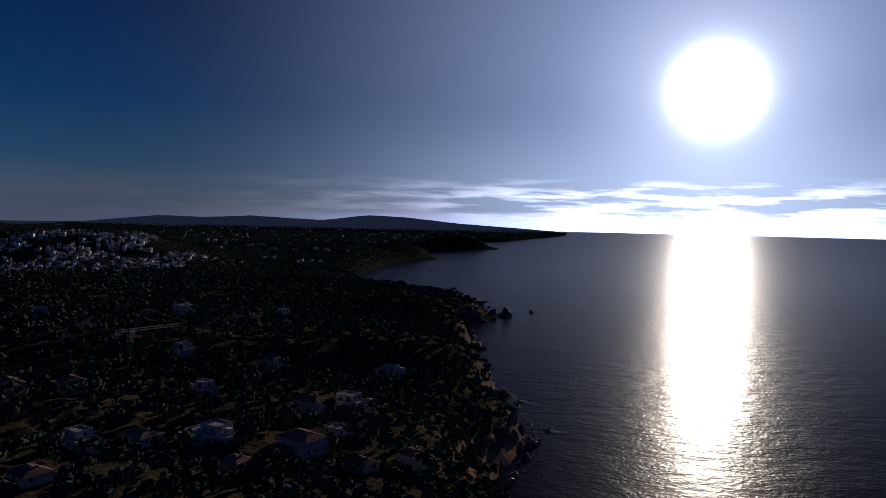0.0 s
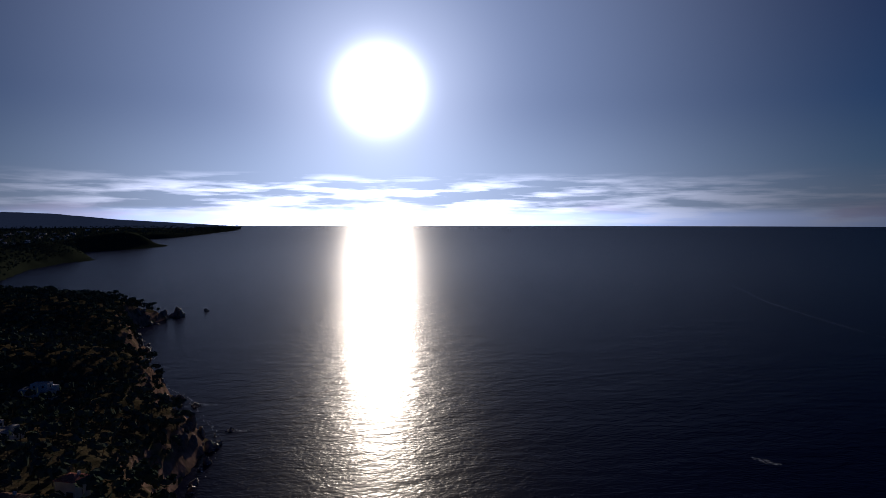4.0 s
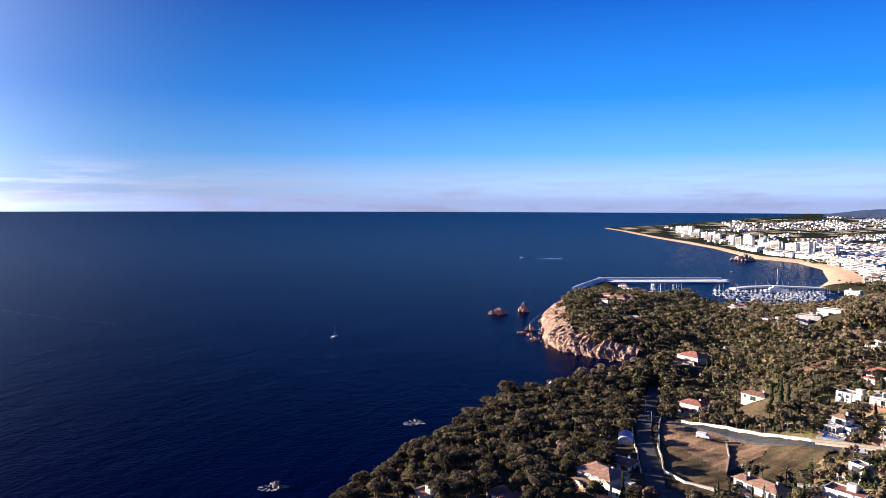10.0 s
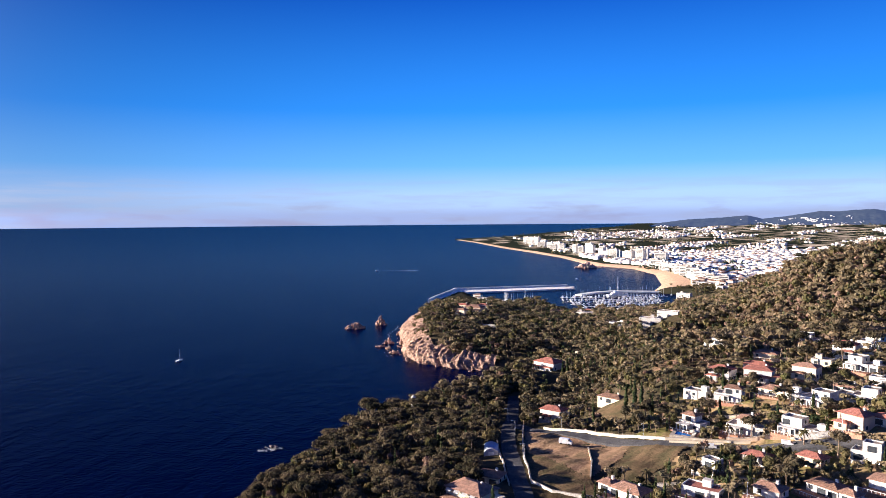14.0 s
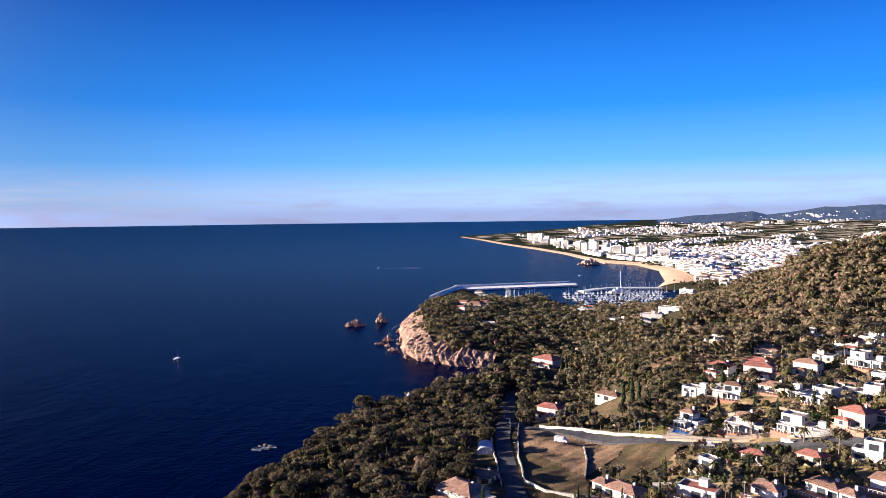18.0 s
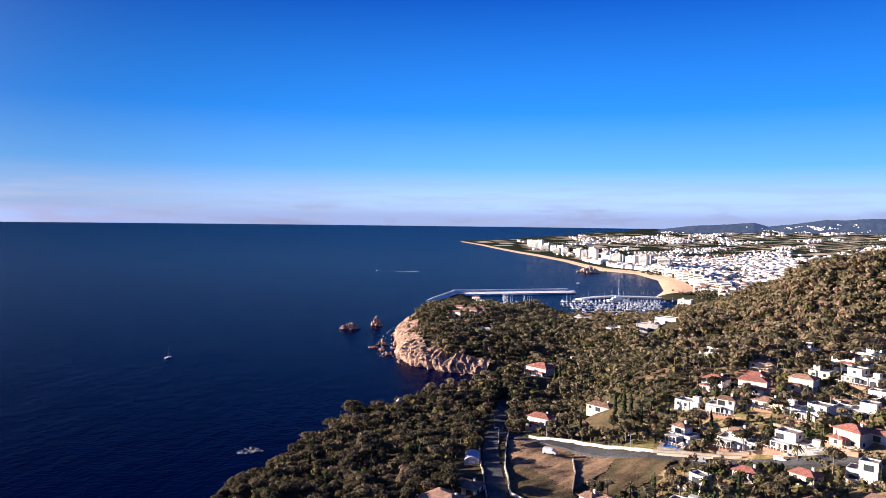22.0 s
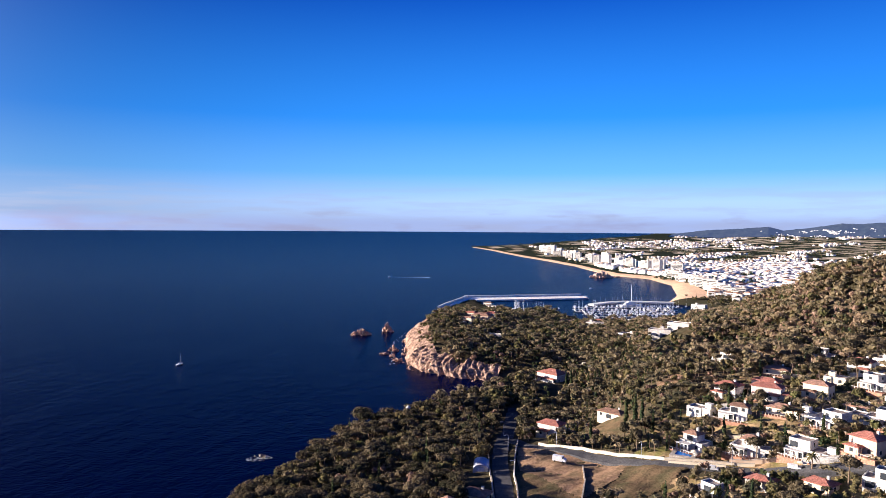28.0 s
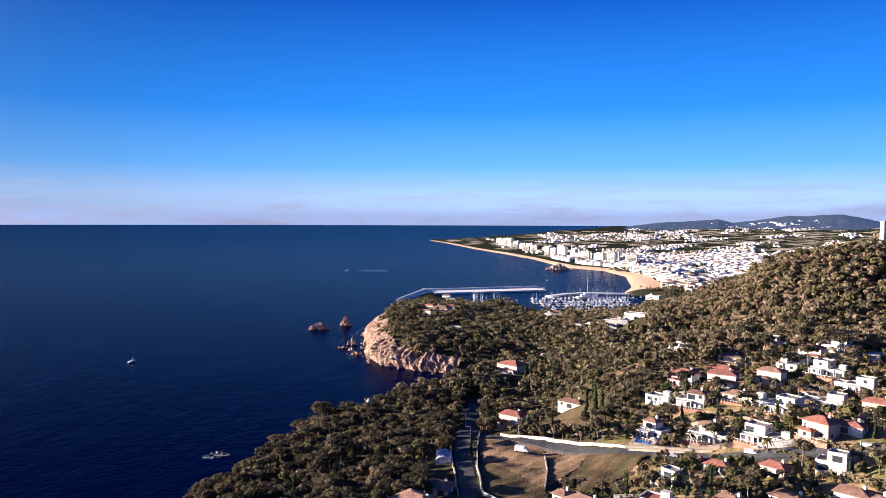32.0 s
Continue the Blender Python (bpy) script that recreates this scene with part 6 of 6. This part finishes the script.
islet(-139, 300, 10, 7, 3, 77, "foam-washed rock below the cliff", DARK_ROCK, 12)
islet(383, 1838, 74, 30, 17, 79, "large bare rock islet off the town beach", material=PALE_ROCK, n=40)
islet(425, 1852, 40, 12, 4, 80, "low rock tongue between islet and beach", PALE_ROCK, 18)
islet(-1012, -48, 34, 22, 15, 81, "dark rock stack off the eastern cape", DARK_ROCK)
islet(-1062, -12, 20, 10, 5, 82, "low dark skerry off the eastern cape", DARK_ROCK, 14)
islet(-520, -14, 16, 8, 2.5, 83, "low dark skerry washed by foam", DARK_ROCK, 12)
islet(-452, 8, 12, 6, 2, 84, "low dark skerry washed by foam", DARK_ROCK, 10)

# ---- boats ----


def hull_mesh(length, beam, deck, material):
    """A boat's hull with a pointed bow and a flat stern."""
    bm = bmesh.new()
    rings = []
    for k, w, z in ((-0.5, 0.72, 0.0), (-0.2, 1.0, 0.0), (0.15, 0.92, 0.03), (0.36, 0.5, 0.1), (0.5, 0.04, 0.18)):
        x = k * length
        rings.append([bm.verts.new(c) for c in ((x, -beam / 2 * w, deck * (1 + z)), (x, -beam / 2 * w * 0.82, -0.1), (x, 0, -0.5 + max(0, k) * 0.7), (x, beam / 2 * w * 0.82, -0.1), (x, beam / 2 * w, deck * (1 + z)))])
    for a, b in zip(rings, rings[1:]):
        for i in range(4):
            bm.faces.new((a[i], a[i + 1], b[i + 1], b[i]))
        bm.faces.new((a[4], a[0], b[0], b[4]))
    bm.faces.new(rings[0][::-1])
    bm.faces.new(rings[-1])
    bmesh.ops.recalc_face_normals(bm, faces=bm.faces)
    return bm_mesh("hull", bm, material)


def rod_mesh(name, r, h, material):
    bm = bmesh.new()
    bmesh.ops.create_cone(bm, cap_ends=True, segments=8, radius1=r, radius2=r * 0.6, depth=h, matrix=Matrix.Translation((0, 0, h / 2)))
    return bm_mesh(name, bm, material)


def cabin_mesh(l, w, h, material):
    bm = bmesh.new()
    a = [bm.verts.new(c) for c in ((-l / 2, -w / 2, 0), (l / 2, -w / 2, 0), (l / 2, w / 2, 0), (-l / 2, w / 2, 0))]
    b = [bm.verts.new(c) for c in ((-l * 0.42, -w * 0.42, h), (l * 0.25, -w * 0.4, h), (l * 0.25, w * 0.4, h), (-l * 0.42, w * 0.42, h))]
    for i in range(4):
        bm.faces.new((a[i], a[(i + 1) % 4], b[(i + 1) % 4], b[i]))
    bm.faces.new(b)
    bm.faces.new(a[::-1])
    return bm_mesh("cabin", bm, material)


def sailing_boat(length, material=HULL):
    boat = new("sailing_boat")
    part("hull", hull_mesh(length, length * 0.3, 0.95, material), boat)
    part("cabin", cabin_mesh(length * 0.4, length * 0.18, 0.7, HULL), boat, Matrix.Translation((0, 0, 0.93)))
    part("mast", rod_mesh("mast", 0.12, length * 1.3, MAST), boat, Matrix.Translation((length * 0.08, 0, 0.9)))
    boom = part("boom", rod_mesh("boom", 0.09, length * 0.42, MAST), boat, pose(length * 0.06, 0, 2.2, 0, -88, 0))
    part("furled_sail", rod_mesh("furled_sail", 0.22, length * 0.4, HULL), boat, pose(length * 0.05, 0, 2.45, 0, -88, 0))
    return tagged(boat, "moored white sailing boat with a bare mast", "sailing boat", "boats in the harbour")


def motor_boat(length, material=HULL):
    boat = new("motor_boat")
    part("hull", hull_mesh(length, length * 0.34, 1.1, material), boat)
    part("cabin", cabin_mesh(length * 0.5, length * 0.24, 1.3, HULL), boat, Matrix.Translation((-0.3, 0, 1.08)))
    part("windscreen", cabin_mesh(length * 0.22, length * 0.2, 0.8, GLASS_DARK), boat, Matrix.Translation((length * 0.12, 0, 1.5)))
    part("flybridge", box_mesh("flybridge", (length * 0.2, length * 0.18, 0.5), HULL), boat, Matrix.Translation((-length * 0.08, 0, 2.38)))
    return tagged(boat, "white motor boat with a low cabin", "motor boat", "boats in the harbour")


FLEET = [sailing_boat(11), motor_boat(9), sailing_boat(8.5), motor_boat(13), sailing_boat(12.5, HULL_BLUE)]
for i, b in enumerate(FLEET):
    b.matrix_world = pose(205 + i * 13, 1150, 0.25, 0, 0, 70)
brng = random.Random(5)
for row_y, x0, x1 in ((1172, 262, 385), (1160, 200, 370), (1138, 200, 350), (1124, 195, 350), (1108, 192, 345), (1094, 196, 340), (1080, 196, 335), (1064, 200, 330), (1050, 205, 320), (1020, 205, 300), (990, 210, 280)):
    x = x0
    while x < x1:
        if brng.random() < 0.8:
            b = brng.choice(FLEET)
            if shore_distance(np.array([x]), np.array([float(row_y)]))[0] < -6 and not (row_y == 1138 and x < 275):
                copy_thing(b, pose(x + brng.uniform(-1, 1), row_y + brng.uniform(-2, 2), 0.25, 0, 0, brng.choice((75, 255)) + brng.uniform(-6, 6)))
        x += brng.uniform(4.5, 7.5)
for i in range(30):
    bx, by = 92 + brng.uniform(0, 46), 1075 + brng.uniform(-40, 4)
    yard = copy_thing(brng.choice(FLEET[:4]), pose(bx, by, height(bx, by) + 0.75, 0, 0, brng.choice((150, 330)) + brng.uniform(-10, 10)))
    yard.scale = (1.35, 1.35, 1.35)
    tagged(yard, "white boat laid up on the quay", "", "boats laid up ashore")
for x, y, a in ((-242, 662, 70), (200, 1150, 40), (290, 1500, 20), (170, 1130, 80)):
    ob = copy_thing(FLEET[0] if x in (-242, 200) else FLEET[1], pose(x, y, 0.2, 0, 0, a))
    ob.scale = (0.8, 0.8, 0.7)
    tagged(ob, "white boat lying off the coast", "", "boats at sea")
for y0, x0, x1 in ((1155, 195, 370), (1122, 190, 352), (1094, 190, 345), (1065, 195, 335), (1035, 200, 315), (1005, 205, 292)):
    pier = new("pontoon", box_mesh("pontoon", (x1 - x0, 2.2, 0.9), CONCRETE, -0.4))
    pier.location = ((x0 + x1) / 2, y0, 0)
    tagged(pier, "narrow floating pontoon between moored boats", "pontoon", "pontoons")
ship = new("motor_yacht")
part("hull", hull_mesh(38, 8, 3.2, HULL), ship)
part("deckhouse", cabin_mesh(22, 6.4, 3.0, HULL), ship, Matrix.Translation((-2, 0, 3.15)))
part("bridge", cabin_mesh(11, 5.0, 2.6, HULL), ship, Matrix.Translation((-2, 0, 6.1)))
part("mast", rod_mesh("mast", 0.3, 26, MAST), ship, Matrix.Translation((0, 0, 8.5)))
ship.matrix_world = pose(292, 1168, 0.4, 0, 0, 15)
tagged(ship, "large white yacht with a tall mast at the jetty", "yacht")

# wakes and foam lying on the water


def foam_patch(x, y, w, d, turn, seed, label):
    rng = np.random.default_rng(seed)
    quads = []
    for _ in range(60):
        a, k = rng.uniform(0, 6.28), rng.random() ** 0.5
        cx, cy = math.cos(a) * k * w / 2, math.sin(a) * k * d / 2
        s = rng.uniform(0.2, 0.65)
        quads.append([(cx - s, cy - s * 0.3, 0), (cx + s * 0.6, cy - s * 0.4, 0), (cx + s, cy + s * 0.3, 0), (cx - s * 0.7, cy + s * 0.35, 0)])
    v = np.array(quads).reshape(-1, 3)
    v[:, 2] = np.repeat(np.arange(60) * 0.004, 4)
    ob = new("foam", quad_mesh("foam", v, np.arange(len(v)).reshape(-1, 4), [FOAM]))
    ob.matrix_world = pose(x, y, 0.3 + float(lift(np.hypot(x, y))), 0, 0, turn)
    return tagged(ob, label, "foam", kind="stuff")


foam_patch(-304, 281, 16, 7, 20, 91, "white foam round a sunken rock")
foam_patch(-98, 405, 14, 8, 20, 92, "white foam round a skerry")
foam_patch(-139, 297, 14, 8, 20, 93, "white foam round a rock")
foam_patch(-205, 257, 16, 8, 10, 94, "white foam over a reef")
foam_patch(-520, -8, 18, 8, 70, 95, "white foam round dark rocks")
foam_patch(-450, 12, 16, 7, 70, 96, "white foam round dark rocks")
wake = new("foam", mesh_of("foam", [(0, 0, 0), (2.2, 0.4, 0), (95, 10, 0), (96, 4, 0)], [(0, 1, 3, 2)], FOAM))
wake.matrix_world = pose(-150, 1790, 0.4, 0, 0, -8)
tagged(wake, "long white wake behind a speeding boat", "foam", kind="stuff")
copy_thing(FLEET[1], pose(-156, 1792, 0.2, 0, 0, 172))

# ---- hotels along the far beach ----
STRIP = box_mesh("window", (1.0, 0.3, 1.0), GLASS_DARK)


def hotel(x, y, w, d, h, turn, label):
    ob = new("apartment_building")
    z = height(x, y)
    ob.matrix_world = pose(x, y, z, 0, 0, turn)
    part("wall", box_mesh("wall", (w, d, h + 2), WHITE, -2), ob)
    part("roof", box_mesh("roof", (w - 1, d - 1, 0.6), FLAT_ROOF), ob, Matrix.Translation((0, 0, h + 0.01)))
    part("stair_tower", box_mesh("stair_tower", (4, 4, 3), WHITE), ob, Matrix.Translation((w * 0.2, 0, h + 0.6)))
    for f in range(int(h / 3.2)):
        for side, off, ln_ in ((0, d / 2, w), (270, w / 2, d)):
            strip = part("balcony", STRIP, ob, pose(0, 0, f * 3.2 + 1.0, 0, 0, side) @ Matrix.Translation((0, -off - 0.05, 0)))
            strip.scale = (ln_ * 0.86, 1, 1.5)
    tagged(ob, label, "apartment building", "apartment buildings along the bay")


hrng = random.Random(8)
for k in range(34):
    u = k / 33
    y = 3130 - 1250 * u
    x = 385 + 160 * u + hrng.uniform(-6, 45)
    hotel(x, y, hrng.uniform(18, 34), hrng.uniform(12, 16), hrng.uniform(16, 36), hrng.uniform(-62, -32), "white seaside apartment block with rows of balconies")
for k in range(26):
    u = k / 25
    hotel(548 - 40 * u + hrng.uniform(-8, 8), 1820 - 540 * u, hrng.uniform(14, 24), 13, hrng.uniform(12, 20), hrng.uniform(-58, -30), "white seafront block of flats with balconies")

# ---- hedges, cypresses, lamps and garden things among the villas ----


def hedge_mesh(length, tall, seed):
    rng = np.random.default_rng(seed)
    n = int(length * 26)
    p = np.stack([rng.uniform(-length / 2, length / 2, n), rng.normal(0, 0.38, n), rng.uniform(0, 1, n) ** 0.6 * tall], -1)
    p[:, 2] *= 1 + 0.12 * np.sin(p[:, 0] * 1.7 + seed)
    out = np.stack([rng.normal(0, 0.3, n), np.sign(p[:, 1]) * 1.0 + rng.normal(0, 0.4, n), p[:, 2] / tall + rng.normal(0, 0.4, n)], -1)
    u = np.cross(out, rng.normal(size=(n, 3)))
    u /= np.linalg.norm(u, axis=1)[:, None]
    w = np.cross(out, u)
    w /= np.linalg.norm(w, axis=1)[:, None]
    s = 0.3 * rng.uniform(0.6, 1.3, (n, 1))
    v = np.stack([p - u * s - w * s, p + u * s - w * s * 0.7, p + u * s + w * s, p - u * s * 0.8 + w * s], 1).reshape(-1, 3)
    return quad_mesh("hedge", v, np.arange(len(v)).reshape(-1, 4), [LEAF_MID if seed % 2 else LEAF_DARK])


HEDGES = [hedge_mesh(12, 2.2, 1), hedge_mesh(9, 1.8, 2), hedge_mesh(14, 2.8, 3), hedge_mesh(8, 3.4, 4)]
PLOTS = [(62, 248, -35), (82, 236, -40), (100, 228, -40), (118, 228, -50), (136, 226, -50), (102, 299, -45), (118, 290, -41), (132, 273, -45), (147, 262, -50), (156, 259, -49), (113, 330, -50), (123, 315, -38), (140, 310, -48),
         (151, 295, -50), (168, 291, -46), (132, 345, -49), (145, 335, -37), (166, 333, -48), (190, 331, -50), (181, 347, -43), (166, 373, -38), (91, 256, -50), (110, 259, -46), (125, 250, -55), (140, 244, -43), (57, 373, -38), (84, 363, -47)]
hedge_rng = random.Random(14)
for x, y, turn in PLOTS:
    for k in range(2):
        a = radians(turn + (0, 90, 180)[k])
        off = hedge_rng.uniform(9, 12)
        hx, hy = x - math.sin(a) * off, y + math.cos(a) * off
        ob = new("hedge", hedge_rng.choice(HEDGES))
        ob.matrix_world = pose(hx, hy, height(hx, hy) - 0.15, 0, 0, turn + (0, 90, 180)[k] + hedge_rng.uniform(-8, 8))
        tagged(ob, "clipped green hedge at a garden boundary", "hedge", "garden hedges")


def place_tree(src, x, y, s, label=""):
    ob = copy_thing(src, pose(x, y, height(x, y) - 0.2, 0, 0, (x * 37 + y * 11) % 360))
    ob.scale = (s, s, s)
    if label:
        tagged(ob, label, "tree", "trees on the near slope")
    return ob


# a tall light poplar, dark cypress rows and the leaning pine at the cliff edge
for x, y, s in ((88, 337, 1.25), (90, 333, 1.1), (85, 341, 1.05)):
    place_tree(STOCK[6], x, y, s, "tall columnar tree at the edge of a meadow")
for k in range(16):
    place_tree(STOCK[6], 84 + k * 3.1, 505 - k * 3.6 + 3 * math.sin(k * 2.3), 0.8 + 0.25 * math.sin(k * 1.7) ** 2, "dark slender cypress in a row")
for k in range(10):
    place_tree(STOCK[6], 46 + k * 3.2, 247.5 - k * 1.8, 0.5 + 0.1 * math.sin(k * 2.1), "small dark cypress along a wall")
for x, y, s in ((-52, 398, 1.3), (-60, 372, 1.0), (-44, 416, 1.6), (-70, 340, 1.0), (-28, 440, 1.15), (-74, 300, 1.2)):
    place_tree(STOCK[0], x, y, s, "lone umbrella pine standing out over the cliff edge")

# broad umbrella pines standing between the villas of the upper slope
for x, y, s in ((150, 346, 1.25), (173, 346, 1.1), (186, 339, 1.2), (202, 372, 1.3), (183, 373, 1.2), (160, 322, 1.1), (180, 320, 1.2), (205, 346, 1.15), (160, 300, 1.0), (165, 356, 1.3), (216, 376, 1.2), (200, 328, 1.1), (140, 328, 1.0), (187, 402, 1.3),
                (170, 398, 1.2), (150, 392, 1.1), (218, 398, 1.3), (126, 332, 1.0), (114, 308, 0.95), (142, 280, 0.9)):
    if all((x - tx) ** 2 + (y - ty) ** 2 > (tr * 0.8 + 1.5) ** 2 for tx, ty, tr in TAKEN):
        place_tree(STOCK[int(x) % 2], x, y, s, "broad umbrella pine between hillside villas")


def palm(x, y, h, seed):
    """A palm: a ringed trunk and a head of drooping fronds."""
    ob = new("palm_tree")
    rng = random.Random(seed)
    bm = bmesh.new()
    rings = []
    for k in range(8):
        r = 0.24 - 0.012 * k + (0.03 if k % 2 else 0)
        rings.append([bm.verts.new((math.cos(a) * r + 0.03 * k * k * 0.2, math.sin(a) * r, h * k / 7 - 0.4)) for a in np.linspace(0, 2 * math.pi, 7)[:-1]])
    for a, b in zip(rings, rings[1:]):
        for i in range(6):
            bm.faces.new((a[i], a[(i + 1) % 6], b[(i + 1) % 6], b[i]))
    part("trunk", bm_mesh("trunk", bm, BARK), ob)
    bm = bmesh.new()
    for k in range(26):
        a, up_ = k * 2.4 + rng.uniform(-0.2, 0.2), rng.uniform(-0.1, 1.0)
        ln_ = rng.uniform(2.0, 2.9)
        prev = None
        for j in range(5):
            t_ = j / 4
            r, z = ln_ * t_ * (1 - 0.2 * up_), h - 0.4 + ln_ * (up_ * t_ - 0.75 * t_ * t_)
            half = 0.34 * math.sin(math.pi * (0.15 + 0.8 * t_))
            c, s = math.cos(a), math.sin(a)
            row = [bm.verts.new((c * r - s * half + 0.3, s * r + c * half, z - 0.1)), bm.verts.new((c * r + 0.3, s * r, z)), bm.verts.new((c * r + s * half + 0.3, s * r - c * half, z - 0.1))]
            if prev:
                bm.faces.new((prev[0], prev[1], row[1], row[0]))
                bm.faces.new((prev[1], prev[2], row[2], row[1]))
            prev = row
    part("crown", bm_mesh("crown", bm, LEAF_LIGHT), ob)
    ob.matrix_world = pose(x, y, height(x, y), 0, 0, seed * 40)
    return tagged(ob, "palm tree with drooping green fronds", "palm", "garden palms")


for k, (x, y, h) in enumerate(((-22, 330, 8), (-12, 338, 7), (2, 318, 7.5), (-30, 300, 8), (92, 300, 7), (110, 284, 6), (70, 258, 6), (90, 246, 6.5), (140, 290, 6), (160, 318, 6.5), (128, 262, 6), (112, 240, 6), (-18, 262, 7))):
    palm(x, y, h, k + 1)


def street_lamp(x, y, turn):
    ob = new("street_lamp")
    part("pole", rod_mesh("pole", 0.11, 7.0, TIN), ob)
    part("arm", box_mesh("arm", (1.6, 0.1, 0.1), TIN), ob, Matrix.Translation((0.75, 0, 6.9)))
    part("lamp_head", box_mesh("lamp_head", (0.7, 0.28, 0.14), RAIL), ob, Matrix.Translation((1.6, 0, 6.8)))
    ob.matrix_world = pose(x, y, height(x, y), 0, 0, turn)
    tagged(ob, "grey street lamp with a single arm beside the road", "street lamp", "street lamps")


for x, y, t_ in ((33, 378, 180), (31.5, 330, 180), (31, 290, 180), (52, 327, 230), (80, 296, 230), (108, 279, 240), (140, 259, 240), (58, 236, 60), (90, 222, 60)):
    street_lamp(x, y, t_)


def parasol_set(x, y, turn):
    """A garden table with a parasol over it."""
    ob = new("garden_table")
    bm = bmesh.new()
    bmesh.ops.create_cone(bm, cap_ends=True, segments=12, radius1=0.6, radius2=0.6, depth=0.06, matrix=Matrix.Translation((0, 0, 0.74)))
    part("tabletop", bm_mesh("tabletop", bm, RAIL), ob)
    part("pole", rod_mesh("pole", 0.04, 2.5, MAST), ob)
    bm = bmesh.new()
    bmesh.ops.create_cone(bm, cap_ends=False, segments=8, radius1=1.6, radius2=0.05, depth=0.6, matrix=Matrix.Translation((0, 0, 2.4)))
    part("parasol", bm_mesh("parasol", bm, CREAM), ob)
    ob.matrix_world = pose(x, y, height(x, y) + 0.15, 0, 0, turn)
    tagged(ob, "round white garden table under a cream parasol", "garden table", "garden tables")


for x, y in ((60, 236, ), (92, 222), (110, 208), (98, 289), (126, 265), (146, 285)):
    parasol_set(x, y, x)

# white awnings over the front windows of the cream house by the lane
front_house = [o for o in bpy.data.objects if o.name.startswith("villa") and abs(o.location.x - 8) < 0.1 and abs(o.location.y - 250) < 0.1][0]
for k in range(4):
    bm = bmesh.new()
    v = [bm.verts.new(c) for c in ((-1.1, 0, 0.5), (1.1, 0, 0.5), (1.1, -1.5, 0), (-1.1, -1.5, 0), (1.1, -1.5, -0.2), (-1.1, -1.5, -0.2))]
    bm.faces.new((v[0], v[3], v[2], v[1]))
    bm.faces.new((v[3], v[5], v[4], v[2]))
    bmesh.ops.solidify(bm, geom=bm.faces[:], thickness=0.05)
    part("awning", bm_mesh("awning", bm, RAIL), front_house, Matrix.Translation((-5.2 + k * 3.4, -5.06, 5.0)), "white fabric awning")

# lines of foam along the shore rocks


def trail(points, width, seed, label):
    rng = np.random.default_rng(seed)
    quads = []
    for (ax, ay), (bx, by) in zip(points, points[1:]):
        n = int(math.hypot(bx - ax, by - ay) / 3.0)
        for i in range(n):
            k = (i + rng.random()) / n
            x, y = ax + (bx - ax) * k + rng.normal() * width, ay + (by - ay) * k + rng.normal() * width
            s = rng.uniform(0.25, 0.8)
            z = 0.28 + float(lift(math.hypot(x, y))) + 0.003 * (i % 7)
            quads.append([(x - s, y - s * 0.5, z), (x + s, y - s * 0.4, z), (x + s * 0.8, y + s * 0.5, z), (x - s * 0.9, y + s * 0.4, z)])
    v = np.array(quads).reshape(-1, 3)
    return tagged(new("foam", quad_mesh("foam", v, np.arange(len(v)).reshape(-1, 4), [FOAM])), label, "foam", kind="stuff")


# the long curved wake of a boat that has gone
trail([(-1159, 978), (-926, 843), (-799, 785), (-668, 731), (-578, 701), (-503, 688)], 1.1, 201, "long thin curved wake lying on the open sea")
trail([(-50, 672), (-56, 735), (-58, 812), (-50, 860), (-40, 905)], 1.6, 202, "thin line of surf at the foot of the headland")
trail([(70, 572), (40, 540), (6, 498), (-30, 450), (-60, 414), (-76, 362), (-88, 318), (-98, 268)], 1.5, 203, "thin line of surf under the wooded cliff")
trail([(-335, -15), (-439, 2), (-552, -22), (-640, -66), (-712, -55)], 1.5, 204, "thin line of surf along the eastern shore")
